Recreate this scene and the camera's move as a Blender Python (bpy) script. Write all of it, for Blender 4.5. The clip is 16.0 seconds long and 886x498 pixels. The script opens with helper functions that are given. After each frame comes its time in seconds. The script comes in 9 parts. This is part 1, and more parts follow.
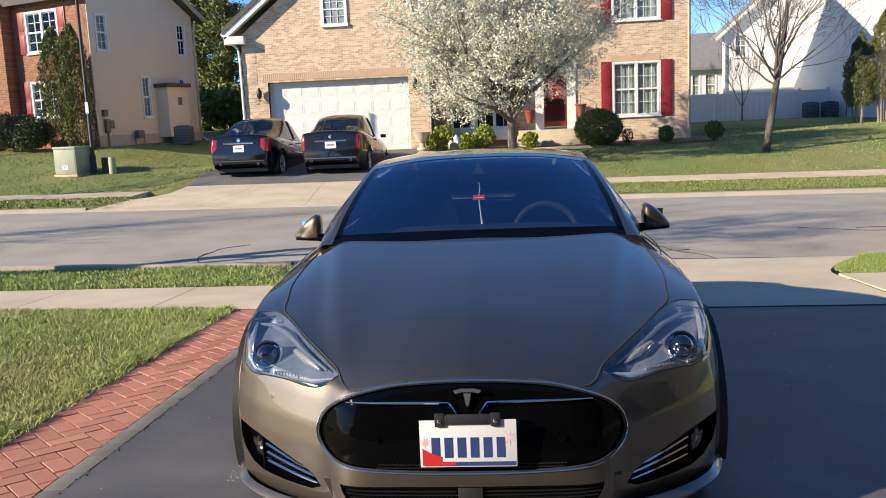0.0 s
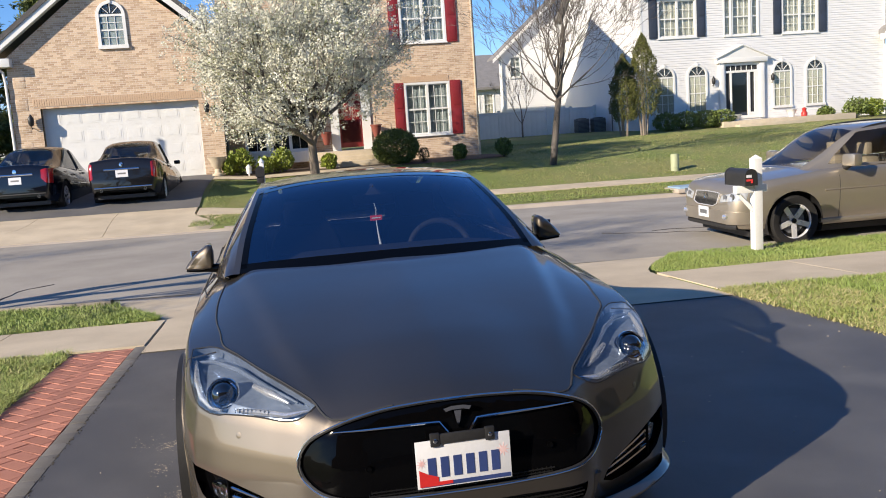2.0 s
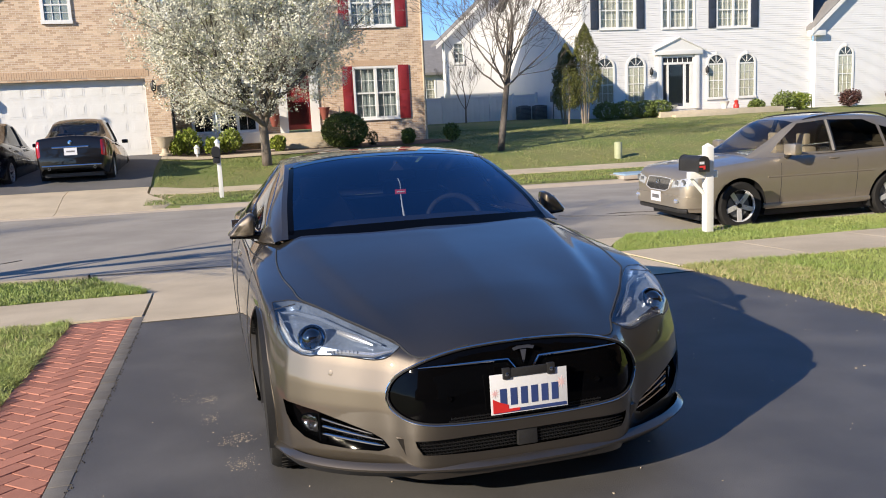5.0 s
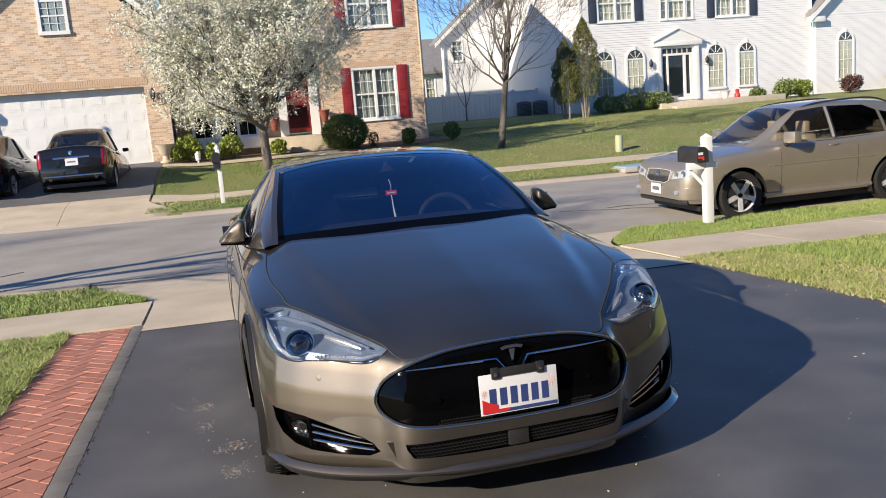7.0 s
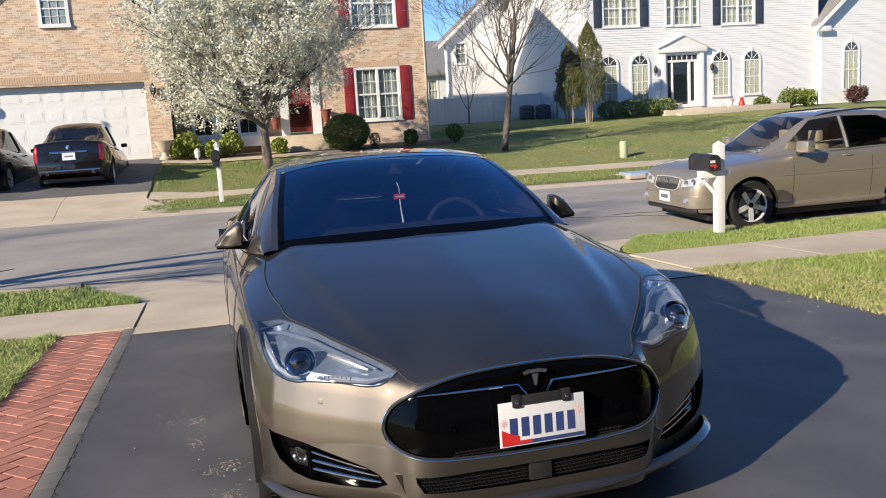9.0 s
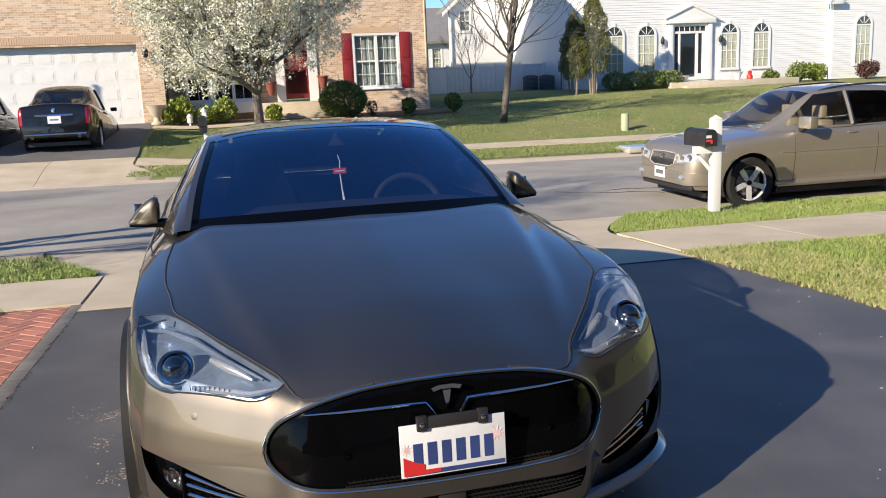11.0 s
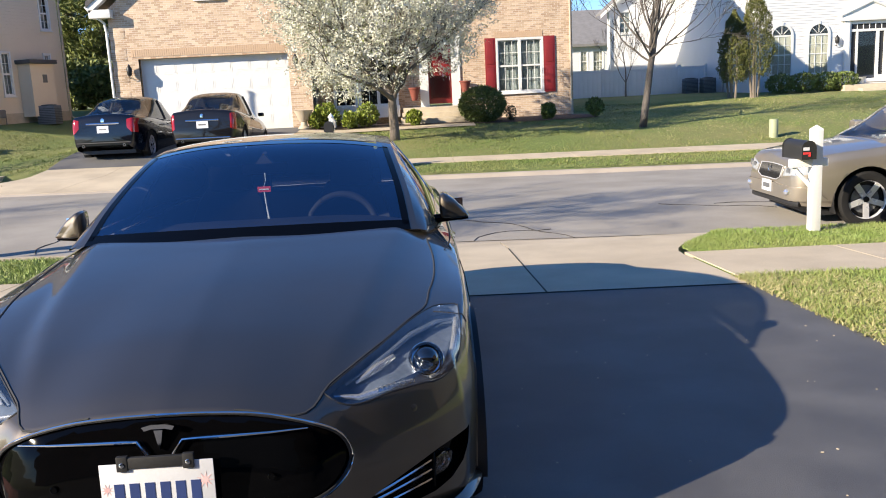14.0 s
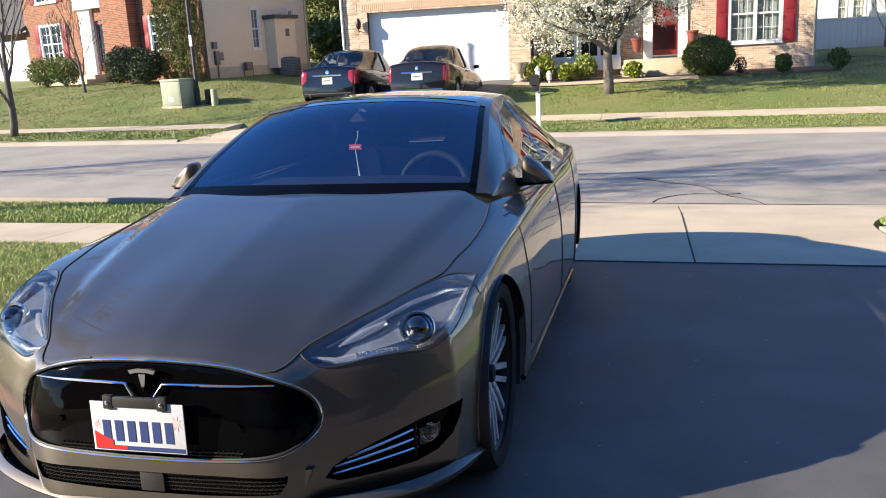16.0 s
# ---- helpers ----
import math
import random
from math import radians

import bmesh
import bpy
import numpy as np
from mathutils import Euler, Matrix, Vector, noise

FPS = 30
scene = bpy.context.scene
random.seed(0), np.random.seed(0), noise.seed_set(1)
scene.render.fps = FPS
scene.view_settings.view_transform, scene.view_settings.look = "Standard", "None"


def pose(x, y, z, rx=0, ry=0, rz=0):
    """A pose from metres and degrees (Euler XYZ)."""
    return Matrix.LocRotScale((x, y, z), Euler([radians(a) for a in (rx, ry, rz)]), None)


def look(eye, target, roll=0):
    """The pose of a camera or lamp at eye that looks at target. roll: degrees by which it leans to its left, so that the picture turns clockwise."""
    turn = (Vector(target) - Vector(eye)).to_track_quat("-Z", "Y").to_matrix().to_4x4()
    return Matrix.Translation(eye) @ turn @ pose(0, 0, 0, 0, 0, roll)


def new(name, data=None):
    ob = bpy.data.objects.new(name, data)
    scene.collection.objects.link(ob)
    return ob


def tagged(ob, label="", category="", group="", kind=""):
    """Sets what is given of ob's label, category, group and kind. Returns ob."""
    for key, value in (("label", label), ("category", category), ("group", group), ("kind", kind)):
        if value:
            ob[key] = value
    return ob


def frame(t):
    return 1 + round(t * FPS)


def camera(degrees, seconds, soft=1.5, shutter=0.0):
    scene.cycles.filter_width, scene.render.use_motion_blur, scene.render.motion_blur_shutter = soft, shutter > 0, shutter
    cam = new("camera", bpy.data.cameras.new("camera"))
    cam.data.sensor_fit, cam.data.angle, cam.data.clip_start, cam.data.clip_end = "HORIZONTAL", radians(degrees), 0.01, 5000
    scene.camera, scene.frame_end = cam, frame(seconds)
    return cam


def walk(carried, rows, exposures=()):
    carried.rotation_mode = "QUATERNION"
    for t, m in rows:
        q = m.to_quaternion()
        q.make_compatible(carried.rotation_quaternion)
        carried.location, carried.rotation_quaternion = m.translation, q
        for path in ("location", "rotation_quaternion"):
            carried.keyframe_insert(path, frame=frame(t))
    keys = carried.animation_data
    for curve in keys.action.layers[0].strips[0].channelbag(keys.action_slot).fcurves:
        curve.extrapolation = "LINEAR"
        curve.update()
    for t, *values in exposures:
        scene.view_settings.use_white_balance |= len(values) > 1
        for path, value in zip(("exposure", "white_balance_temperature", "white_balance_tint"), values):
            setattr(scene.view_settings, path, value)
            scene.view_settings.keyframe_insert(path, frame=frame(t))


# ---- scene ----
cam = camera(55.7, 16.0, 1.0)

# the driveway falls towards the street: the car and the camera's path are given on its plane
TILT = pose(0, 0, 0, -3.7, 0, 0)
PATH = [
    (0, (0.137, -2.596, 1.286), (-0.012, -0.609, 1.115), -2.2),
    (0.5, (-0.053, -2.666, 1.302), (-0.082, -0.673, 1.143), -2.4),
    (1, (-0.189, -2.632, 1.306), (-0.112, -0.637, 1.182), -3.6),
    (1.5, (-0.294, -2.557, 1.31), (-0.141, -0.565, 1.213), -5.1),
    (2, (-0.472, -2.565, 1.314), (-0.117, -0.603, 1.163), -4.6),
    (2.5, (-0.646, -2.609, 1.311), (-0.202, -0.672, 1.09), -2.1),
    (3, (-0.731, -2.683, 1.316), (-0.33, -0.74, 1.066), -1.1),
    (5.5, (-1.112, -2.928, 1.303), (-0.567, -1.013, 1.112), -4.2),
    (6, (-1.136, -2.907, 1.306), (-0.557, -1.003, 1.109), -4.3),
    (6.5, (-1.086, -2.917, 1.305), (-0.526, -1.007, 1.111), -5.4),
    (7, (-0.971, -2.909, 1.302), (-0.48, -0.981, 1.103), -5.5),
    (7.5, (-0.878, -2.89, 1.308), (-0.493, -0.938, 1.1), -4.9),
    (8, (-0.875, -2.849, 1.298), (-0.534, -0.891, 1.07), -4.9),
    (8.5, (-0.94, -2.71, 1.305), (-0.522, -0.767, 1.086), -4.2),
    (9, (-0.959, -2.598, 1.312), (-0.463, -0.67, 1.118), -4.3),
    (11.5, (-0.33, -2.187, 1.302), (0.128, -0.261, 1.018), -2.7),
    (12, (-0.105, -2.283, 1.307), (0.273, -0.341, 1.011), -3.1),
    (12.5, (0.09, -2.315, 1.307), (0.425, -0.362, 1.03), -3.2),
    (13, (0.285, -2.242, 1.322), (0.627, -0.284, 1.097), -1.1),
    (13.5, (0.46, -2.222, 1.324), (0.716, -0.248, 1.128), -1.4),
    (14, (0.715, -2.235, 1.321), (0.793, -0.25, 1.085), -2.9),
    (14.5, (0.872, -2.246, 1.317), (0.87, -0.262, 1.064), -2.5),
    (15, (1.043, -2.146, 1.307), (0.966, -0.165, 1.037), -0.3),
    (15.5, (1.209, -2.082, 1.317), (0.985, -0.12, 1.005), -1.5),
    (16, (1.44, -2.09, 1.331), (0.974, -0.172, 1.007), -2.1),
]
walk(cam, [(t, TILT @ look(eye, target, roll)) for t, eye, target, roll in PATH],
     [(0.0, 0.78, 7000, 7), (2.5, 0.58, 6750, 8), (9.0, 0.58, 6750, 8), (11.5, 0.76, 6800, 7), (12.5, 0.92, 6750, 7), (14.5, 0.94, 6800, 7), (16.0, 1.18, 6850, 8)])

# ---- world, sun, exposure ----
world = bpy.data.worlds.new("sky")
scene.world = world
world.use_nodes = True
wn = world.node_tree
sky = wn.nodes.new("ShaderNodeTexSky")
sky.sky_type, sky.sun_disc = "NISHITA", False
sky.sun_elevation, sky.sun_rotation = radians(24.0), radians(242.4)
sky.air_density, sky.dust_density, sky.ozone_density = 0.8, 0.0, 5.0
tone = wn.nodes.new("ShaderNodeHueSaturation")
tone.inputs["Saturation"].default_value = 1.15
tint = wn.nodes.new("ShaderNodeMix")
tint.data_type, tint.blend_type = "RGBA", "MULTIPLY"
tint.inputs[0].default_value = 1.0
tint.inputs[7].default_value = (1.02, 0.895, 0.975, 1)
wn.links.new(sky.outputs[0], tone.inputs["Color"])
wn.links.new(tone.outputs[0], tint.inputs[6])
wn.links.new(tint.outputs[2], wn.nodes["Background"].inputs[0])
wn.nodes["Background"].inputs[1].default_value = 0.13
sun = new("sun", bpy.data.lights.new("sun", "SUN"))
sun.data.energy, sun.data.angle, sun.data.color = 5.0, radians(0.5), (1.0, 0.875, 0.73)
sun.matrix_basis = look((0, 0, 0), (2.08, 1.09, -1.044))

# the car stands on the driveway, which falls towards the street
CAR = TILT @ pose(0, 0, -0.02, 1.432, 0, 0)


# ---- materials ----
def mk(name, col, col2=None, rough=0.6, metal=0.0, scale=6.0, fine=60.0, bump=0.15, dist=0.004,
       coat=0.0, spec=0.5, rand=0.0, lo=0.35, hi=0.65, alpha_rough=0.12, stretch=(1, 1, 1), isle=0.0, sub=0.0, coat_ior=1.5):
    """A surface with stains at one scale and grain at another, in metres of the object."""
    m = bpy.data.materials.new(name)
    m.use_nodes = True
    t = m.node_tree
    n, l = t.nodes, t.links
    b = n["Principled BSDF"]
    tc = n.new("ShaderNodeTexCoord")
    mp = n.new("ShaderNodeMapping")
    mp.inputs["Scale"].default_value = stretch
    l.new(tc.outputs["Object"], mp.inputs[0])
    n1, n2 = n.new("ShaderNodeTexNoise"), n.new("ShaderNodeTexNoise")
    n1.inputs["Scale"].default_value, n1.inputs["Detail"].default_value = scale, 5
    n2.inputs["Scale"].default_value, n2.inputs["Detail"].default_value = fine, 3
    l.new(mp.outputs[0], n1.inputs[0]), l.new(mp.outputs[0], n2.inputs[0])
    mixn = n.new("ShaderNodeMath")
    mixn.operation = "MULTIPLY_ADD"
    mixn.inputs[1].default_value = 0.45
    l.new(n2.outputs[0], mixn.inputs[0])
    sc = n.new("ShaderNodeMath")
    sc.operation = "MULTIPLY"
    sc.inputs[1].default_value = 0.55
    l.new(n1.outputs[0], sc.inputs[0])
    l.new(sc.outputs[0], mixn.inputs[2])
    ramp = n.new("ShaderNodeMapRange")
    ramp.inputs[1].default_value, ramp.inputs[2].default_value = lo, hi
    l.new(mixn.outputs[0], ramp.inputs[0])
    mx = n.new("ShaderNodeMix")
    mx.data_type = "RGBA"
    c2 = col2 or tuple(c * 0.75 for c in col)
    mx.inputs[6].default_value, mx.inputs[7].default_value = (*col, 1), (*c2, 1)
    l.new(ramp.outputs[0], mx.inputs[0])
    out = mx.outputs[2]
    if rand or isle:
        hs = n.new("ShaderNodeHueSaturation")
        src = n.new("ShaderNodeObjectInfo").outputs["Random"] if rand else n.new("ShaderNodeNewGeometry").outputs["Random Per Island"]
        mr = n.new("ShaderNodeMapRange")
        w = rand or isle
        mr.inputs[3].default_value, mr.inputs[4].default_value = 1 - w, 1 + w
        l.new(src, mr.inputs[0])
        l.new(mr.outputs[0], hs.inputs["Value"])
        l.new(out, hs.inputs["Color"])
        out = hs.outputs[0]
    l.new(out, b.inputs["Base Color"])
    rr = n.new("ShaderNodeMapRange")
    rr.inputs[3].default_value, rr.inputs[4].default_value = max(0.02, rough - alpha_rough * rough), min(1, rough + alpha_rough * rough)
    l.new(n1.outputs[0], rr.inputs[0])
    l.new(rr.outputs[0], b.inputs["Roughness"])
    b.inputs["Metallic"].default_value = metal
    b.inputs["Specular IOR Level"].default_value = spec
    b.inputs["Coat Weight"].default_value = coat
    b.inputs["Coat Roughness"].default_value = 0.03
    b.inputs["Coat IOR"].default_value = coat_ior
    if sub:
        b.inputs["Subsurface Weight"].default_value = sub
        b.inputs["Subsurface Radius"].default_value = (0.02, 0.02, 0.01)
    if bump:
        bp = n.new("ShaderNodeBump")
        bp.inputs["Strength"].default_value, bp.inputs["Distance"].default_value = bump, dist
        l.new(n2.outputs[0], bp.inputs["Height"])
        l.new(bp.outputs[0], b.inputs["Normal"])
    return m


def pane(name, tint, ior=1.5, sheen=(1, 1, 1)):
    """Thin glass: what is behind shows through, tinted; the surface mirrors more at a slant."""
    m = bpy.data.materials.new(name)
    m.use_nodes = True
    t = m.node_tree
    n, l = t.nodes, t.links
    n.remove(n["Principled BSDF"])
    tr, gl, fr, mx = n.new("ShaderNodeBsdfTransparent"), n.new("ShaderNodeBsdfGlossy"), n.new("ShaderNodeFresnel"), n.new("ShaderNodeMixShader")
    tr.inputs[0].default_value = (*tint, 1)
    gl.inputs["Color"].default_value = (*sheen, 1)
    gl.inputs["Roughness"].default_value = 0.01
    fr.inputs[0].default_value = ior
    l.new(fr.outputs[0], mx.inputs[0]), l.new(tr.outputs[0], mx.inputs[1]), l.new(gl.outputs[0], mx.inputs[2])
    l.new(mx.outputs[0], n["Material Output"].inputs[0])
    return m


def brick_wall(name, a, b, mortar, scale=1.0, up=(90, 0, 0)):
    """Brick courses, 20 by 6.7 cm, on an upright wall."""
    m = mk(name, a, b, rough=0.85, scale=0.7, fine=30, bump=0)
    t = m.node_tree
    n, l = t.nodes, t.links
    tc = n.new("ShaderNodeTexCoord")
    mp = n.new("ShaderNodeMapping")
    mp.inputs["Rotation"].default_value = [radians(v) for v in up]
    l.new(tc.outputs["Object"], mp.inputs[0])
    br = n.new("ShaderNodeTexBrick")
    br.inputs["Scale"].default_value = 1.0
    br.inputs["Brick Width"].default_value, br.inputs["Row Height"].default_value = 0.205 * scale, 0.0685 * scale
    br.inputs["Mortar Size"].default_value, br.inputs["Mortar Smooth"].default_value = 0.006 * scale, 0.3
    br.inputs["Bias"].default_value = 0.0
    br.inputs["Color1"].default_value, br.inputs["Color2"].default_value, br.inputs["Mortar"].default_value = (*a, 1), (*b, 1), (*mortar, 1)
    l.new(mp.outputs[0], br.inputs[0])
    no = n.new("ShaderNodeTexNoise")
    no.inputs["Scale"].default_value, no.inputs["Detail"].default_value = 1.3, 6
    l.new(tc.outputs["Object"], no.inputs[0])
    hs = n.new("ShaderNodeHueSaturation")
    mr = n.new("ShaderNodeMapRange")
    mr.inputs[3].default_value, mr.inputs[4].default_value = 0.86, 1.14
    l.new(no.outputs[0], mr.inputs[0]), l.new(mr.outputs[0], hs.inputs["Value"]), l.new(br.outputs[0], hs.inputs["Color"])
    l.new(hs.outputs[0], n["Principled BSDF"].inputs["Base Color"])
    bp = n.new("ShaderNodeBump")
    bp.invert = True
    bp.inputs["Strength"].default_value, bp.inputs["Distance"].default_value = 0.6, 0.006
    l.new(br.outputs["Fac"], bp.inputs["Height"])
    l.new(bp.outputs[0], n["Principled BSDF"].inputs["Normal"])
    return m


MAT = dict(
    asphalt=mk("sealed_asphalt", (0.080, 0.078, 0.078), (0.150, 0.146, 0.142), rough=0.58, spec=0.5, scale=1.7, fine=240, bump=0.4, dist=0.003, lo=0.43, hi=0.66),
    road=mk("worn_road", (0.39, 0.355, 0.305), (0.28, 0.255, 0.22), rough=0.9, scale=0.9, fine=120, bump=0.4, dist=0.005, lo=0.4, hi=0.62),
    old_asphalt=mk("old_asphalt", (0.10, 0.10, 0.105), (0.16, 0.155, 0.15), rough=0.9, scale=1.2, fine=90, bump=0.3),
    concrete=mk("concrete", (0.63, 0.53, 0.385), (0.47, 0.39, 0.28), rough=0.9, scale=1.3, fine=140, bump=0.25, dist=0.003, lo=0.4, hi=0.62),
    curb=mk("curb_concrete", (0.46, 0.40, 0.33), (0.35, 0.30, 0.25), rough=0.9, scale=1.7, fine=120, bump=0.3),
    joint=mk("joint_dirt", (0.10, 0.08, 0.06), (0.05, 0.05, 0.04), rough=1, scale=9, fine=90),
    crack=mk("crack_tar", (0.06, 0.055, 0.05), (0.09, 0.085, 0.08), rough=0.9, scale=9, fine=90),
    soil=mk("turf_soil", (0.16, 0.15, 0.065), (0.22, 0.19, 0.09), rough=1, scale=1.1, fine=45, bump=0.6, dist=0.02),
    turf=mk("far_turf", (0.14, 0.19, 0.048), (0.225, 0.22, 0.08), rough=1, scale=0.35, fine=26, bump=0.35, dist=0.03, lo=0.43, hi=0.57),
    blade=mk("grass_blade", (0.25, 0.34, 0.08), (0.45, 0.45, 0.18), rough=0.6, scale=0.9, fine=9, bump=0, isle=0.2, lo=0.35, hi=0.7),
    blade_green=mk("green_blade", (0.19, 0.285, 0.06), (0.33, 0.355, 0.12), rough=0.6, scale=0.9, fine=9, bump=0, isle=0.2, lo=0.35, hi=0.7),
    far_blade=mk("far_grass_blade", (0.15, 0.215, 0.05), (0.24, 0.25, 0.085), rough=0.7, scale=0.5, fine=7, bump=0, isle=0.15, lo=0.43, hi=0.57),
    soldier=mk("soldier_brick", (0.62, 0.45, 0.31), (0.50, 0.35, 0.235), rough=0.9, scale=4, fine=60, bump=0.2, isle=0.12),
    straw=mk("dry_grass", (0.48, 0.43, 0.22), (0.36, 0.34, 0.15), rough=0.8, scale=2, fine=12, bump=0, isle=0.18),
    mulch=mk("mulch", (0.075, 0.05, 0.035), (0.12, 0.085, 0.06), rough=1, scale=5, fine=50, bump=0.8, dist=0.02),
    paver=mk("red_paver", (0.50, 0.215, 0.145), (0.40, 0.165, 0.115), rough=0.85, scale=9, fine=120, bump=0.35, rand=0.18),
    paver_grey=mk("grey_paver", (0.20, 0.185, 0.165), (0.14, 0.13, 0.12), rough=0.9, scale=7, fine=120, bump=0.35, rand=0.15),
    tan_brick=brick_wall("tan_brick", (0.70, 0.53, 0.375), (0.45, 0.30, 0.195), (0.70, 0.62, 0.52)),
    red_brick=brick_wall("red_brick", (0.31, 0.12, 0.058), (0.17, 0.065, 0.036), (0.30, 0.22, 0.165)),
    white=mk("white_paint", (0.80, 0.80, 0.78), (0.74, 0.74, 0.72), rough=0.5, scale=2, fine=40, bump=0.03),
    siding=mk("white_siding", (0.79, 0.79, 0.78), (0.73, 0.73, 0.73), rough=0.55, scale=1.0, fine=20, bump=0.05),
    tan=mk("tan_siding", (0.80, 0.69, 0.53), (0.74, 0.635, 0.485), rough=0.7, scale=0.8, fine=25, bump=0.05),
    shingle=mk("roof_shingle", (0.075, 0.07, 0.07), (0.12, 0.115, 0.115), rough=0.95, scale=3, fine=24, bump=0.5, dist=0.02),
    shingle_grey=mk("grey_shingle", (0.19, 0.185, 0.18), (0.26, 0.25, 0.245), rough=0.95, scale=3, fine=24, bump=0.5, dist=0.02),
    shutter_red=mk("red_shutter", (0.27, 0.022, 0.028), (0.20, 0.016, 0.02), rough=0.5, scale=3, fine=40, bump=0.05),
    shutter_blue=mk("navy_shutter", (0.045, 0.055, 0.085), (0.03, 0.04, 0.06), rough=0.5, scale=3, fine=40, bump=0.05),
    curtain=mk("pale_curtain", (0.66, 0.64, 0.55), (0.50, 0.48, 0.41), rough=0.9, scale=1, fine=8, bump=0.2, dist=0.02, stretch=(14, 1, 0.3)),
    blind=mk("window_blind", (0.37, 0.41, 0.42), (0.30, 0.34, 0.35), rough=0.7, scale=1, fine=9, bump=0.1, stretch=(0.3, 1, 6)),
    dark=mk("dark_interior", (0.02, 0.022, 0.026), (0.035, 0.036, 0.04), rough=0.8, scale=4, fine=30, bump=0),
    # near-black brown for the added block that dims the car's right-hand reflections
    dark_timber=mk("dark_timber", (0.06, 0.045, 0.035), (0.04, 0.03, 0.024), rough=0.9, scale=2, fine=30, bump=0.2, stretch=(1, 1, 8)),
    black=mk("black_metal", (0.018, 0.018, 0.019), (0.03, 0.03, 0.03), rough=0.45, scale=8, fine=60, bump=0.05),
    door_red=mk("red_door", (0.25, 0.02, 0.022), (0.19, 0.015, 0.018), rough=0.4, scale=3, fine=40, bump=0.03),
    terracotta=mk("red_pot", (0.25, 0.07, 0.05), (0.19, 0.05, 0.035), rough=0.8, scale=6, fine=40),
    stone=mk("pale_stone", (0.58, 0.50, 0.38), (0.47, 0.40, 0.30), rough=0.9, scale=4, fine=50, bump=0.2),
    utility_green=mk("utility_green", (0.34, 0.37, 0.27), (0.29, 0.32, 0.235), rough=0.6, scale=3, fine=40, bump=0.05),
    pedestal=mk("pedestal_green", (0.40, 0.43, 0.27), (0.35, 0.38, 0.23), rough=0.6, scale=4, fine=40, bump=0.05),
    grey_metal=mk("grey_metal", (0.20, 0.205, 0.21), (0.14, 0.145, 0.15), rough=0.5, metal=0.3, scale=6, fine=60, bump=0.05),
    bark=mk("bark", (0.13, 0.105, 0.085), (0.21, 0.18, 0.155), rough=1, scale=5, fine=38, bump=0.9, dist=0.02, stretch=(1, 1, 0.35)),
    bark_grey=mk("grey_bark", (0.17, 0.15, 0.132), (0.07, 0.058, 0.05), rough=1, scale=5, fine=38, bump=0.9, dist=0.02, stretch=(1, 1, 0.35)),
    stem_pale=mk("pale_stem", (0.30, 0.25, 0.20), (0.20, 0.165, 0.135), rough=1, scale=8, fine=50, bump=0.5, stretch=(1, 1, 0.3)),
    blossom=mk("white_blossom", (0.70, 0.69, 0.60), (0.56, 0.56, 0.43), rough=0.8, scale=0.9, fine=20, bump=0, isle=0.1),
    leaf=mk("green_leaf", (0.17, 0.215, 0.05), (0.09, 0.13, 0.03), rough=0.55, scale=1.5, fine=10, bump=0, isle=0.4),
    leaf_yellow=mk("spring_leaf", (0.28, 0.33, 0.05), (0.16, 0.22, 0.03), rough=0.55, scale=3, fine=14, bump=0, isle=0.4),
    leaf_dark=mk("dark_leaf", (0.055, 0.075, 0.028), (0.03, 0.045, 0.018), rough=0.55, scale=1.5, fine=10, bump=0, isle=0.4),
    leaf_arbor=mk("arborvitae_leaf", (0.165, 0.165, 0.042), (0.085, 0.10, 0.026), rough=0.6, scale=2, fine=10, bump=0, isle=0.4),
    leaf_column=mk("column_leaf", (0.15, 0.17, 0.04), (0.07, 0.085, 0.022), rough=0.6, scale=2, fine=10, bump=0, isle=0.4),
    leaf_red=mk("reddish_leaf", (0.10, 0.035, 0.03), (0.06, 0.03, 0.02), rough=0.6, scale=2, fine=10, bump=0, isle=0.4),
    needle=mk("pine_needle", (0.21, 0.24, 0.065), (0.10, 0.13, 0.035), rough=0.6, scale=0.7, fine=8, bump=0, isle=0.4),
    bud=mk("red_bud", (0.22, 0.05, 0.04), (0.15, 0.04, 0.03), rough=0.7, scale=3, fine=20, bump=0, isle=0.3),
    woods=mk("far_woods", (0.16, 0.135, 0.12), (0.10, 0.09, 0.085), rough=1, scale=2, fine=12, bump=0, isle=0.3),
    paint=mk("bronze_car_paint", (0.150, 0.129, 0.104), (0.137, 0.118, 0.095), rough=0.53, metal=1.0, scale=3, fine=900, bump=0.02, dist=0.0005, coat=1.0, coat_ior=1.65),
    gloss_black=mk("gloss_black", (0.0015, 0.0015, 0.0018), (0.002, 0.002, 0.0024), rough=0.05, scale=4, fine=60, bump=0, spec=0.13),
    roof_glass=mk("black_roof_glass", (0.004, 0.005, 0.008), (0.006, 0.007, 0.01), rough=0.05, scale=4, fine=60, bump=0, coat=1.0, coat_ior=1.9),
    trim=mk("black_trim", (0.016, 0.016, 0.017), (0.026, 0.026, 0.027), rough=0.5, scale=7, fine=120, bump=0.1),
    rubber=mk("tyre_rubber", (0.016, 0.016, 0.016), (0.028, 0.027, 0.026), rough=0.85, spec=0.2, scale=6, fine=90, bump=0.2),
    chrome=mk("chrome", (0.75, 0.76, 0.78), (0.68, 0.69, 0.71), rough=0.1, metal=1.0, scale=5, fine=60, bump=0),
    alloy=mk("machined_alloy", (0.80, 0.80, 0.81), (0.70, 0.70, 0.71), rough=0.28, metal=0.45, scale=6, fine=120, bump=0.02),
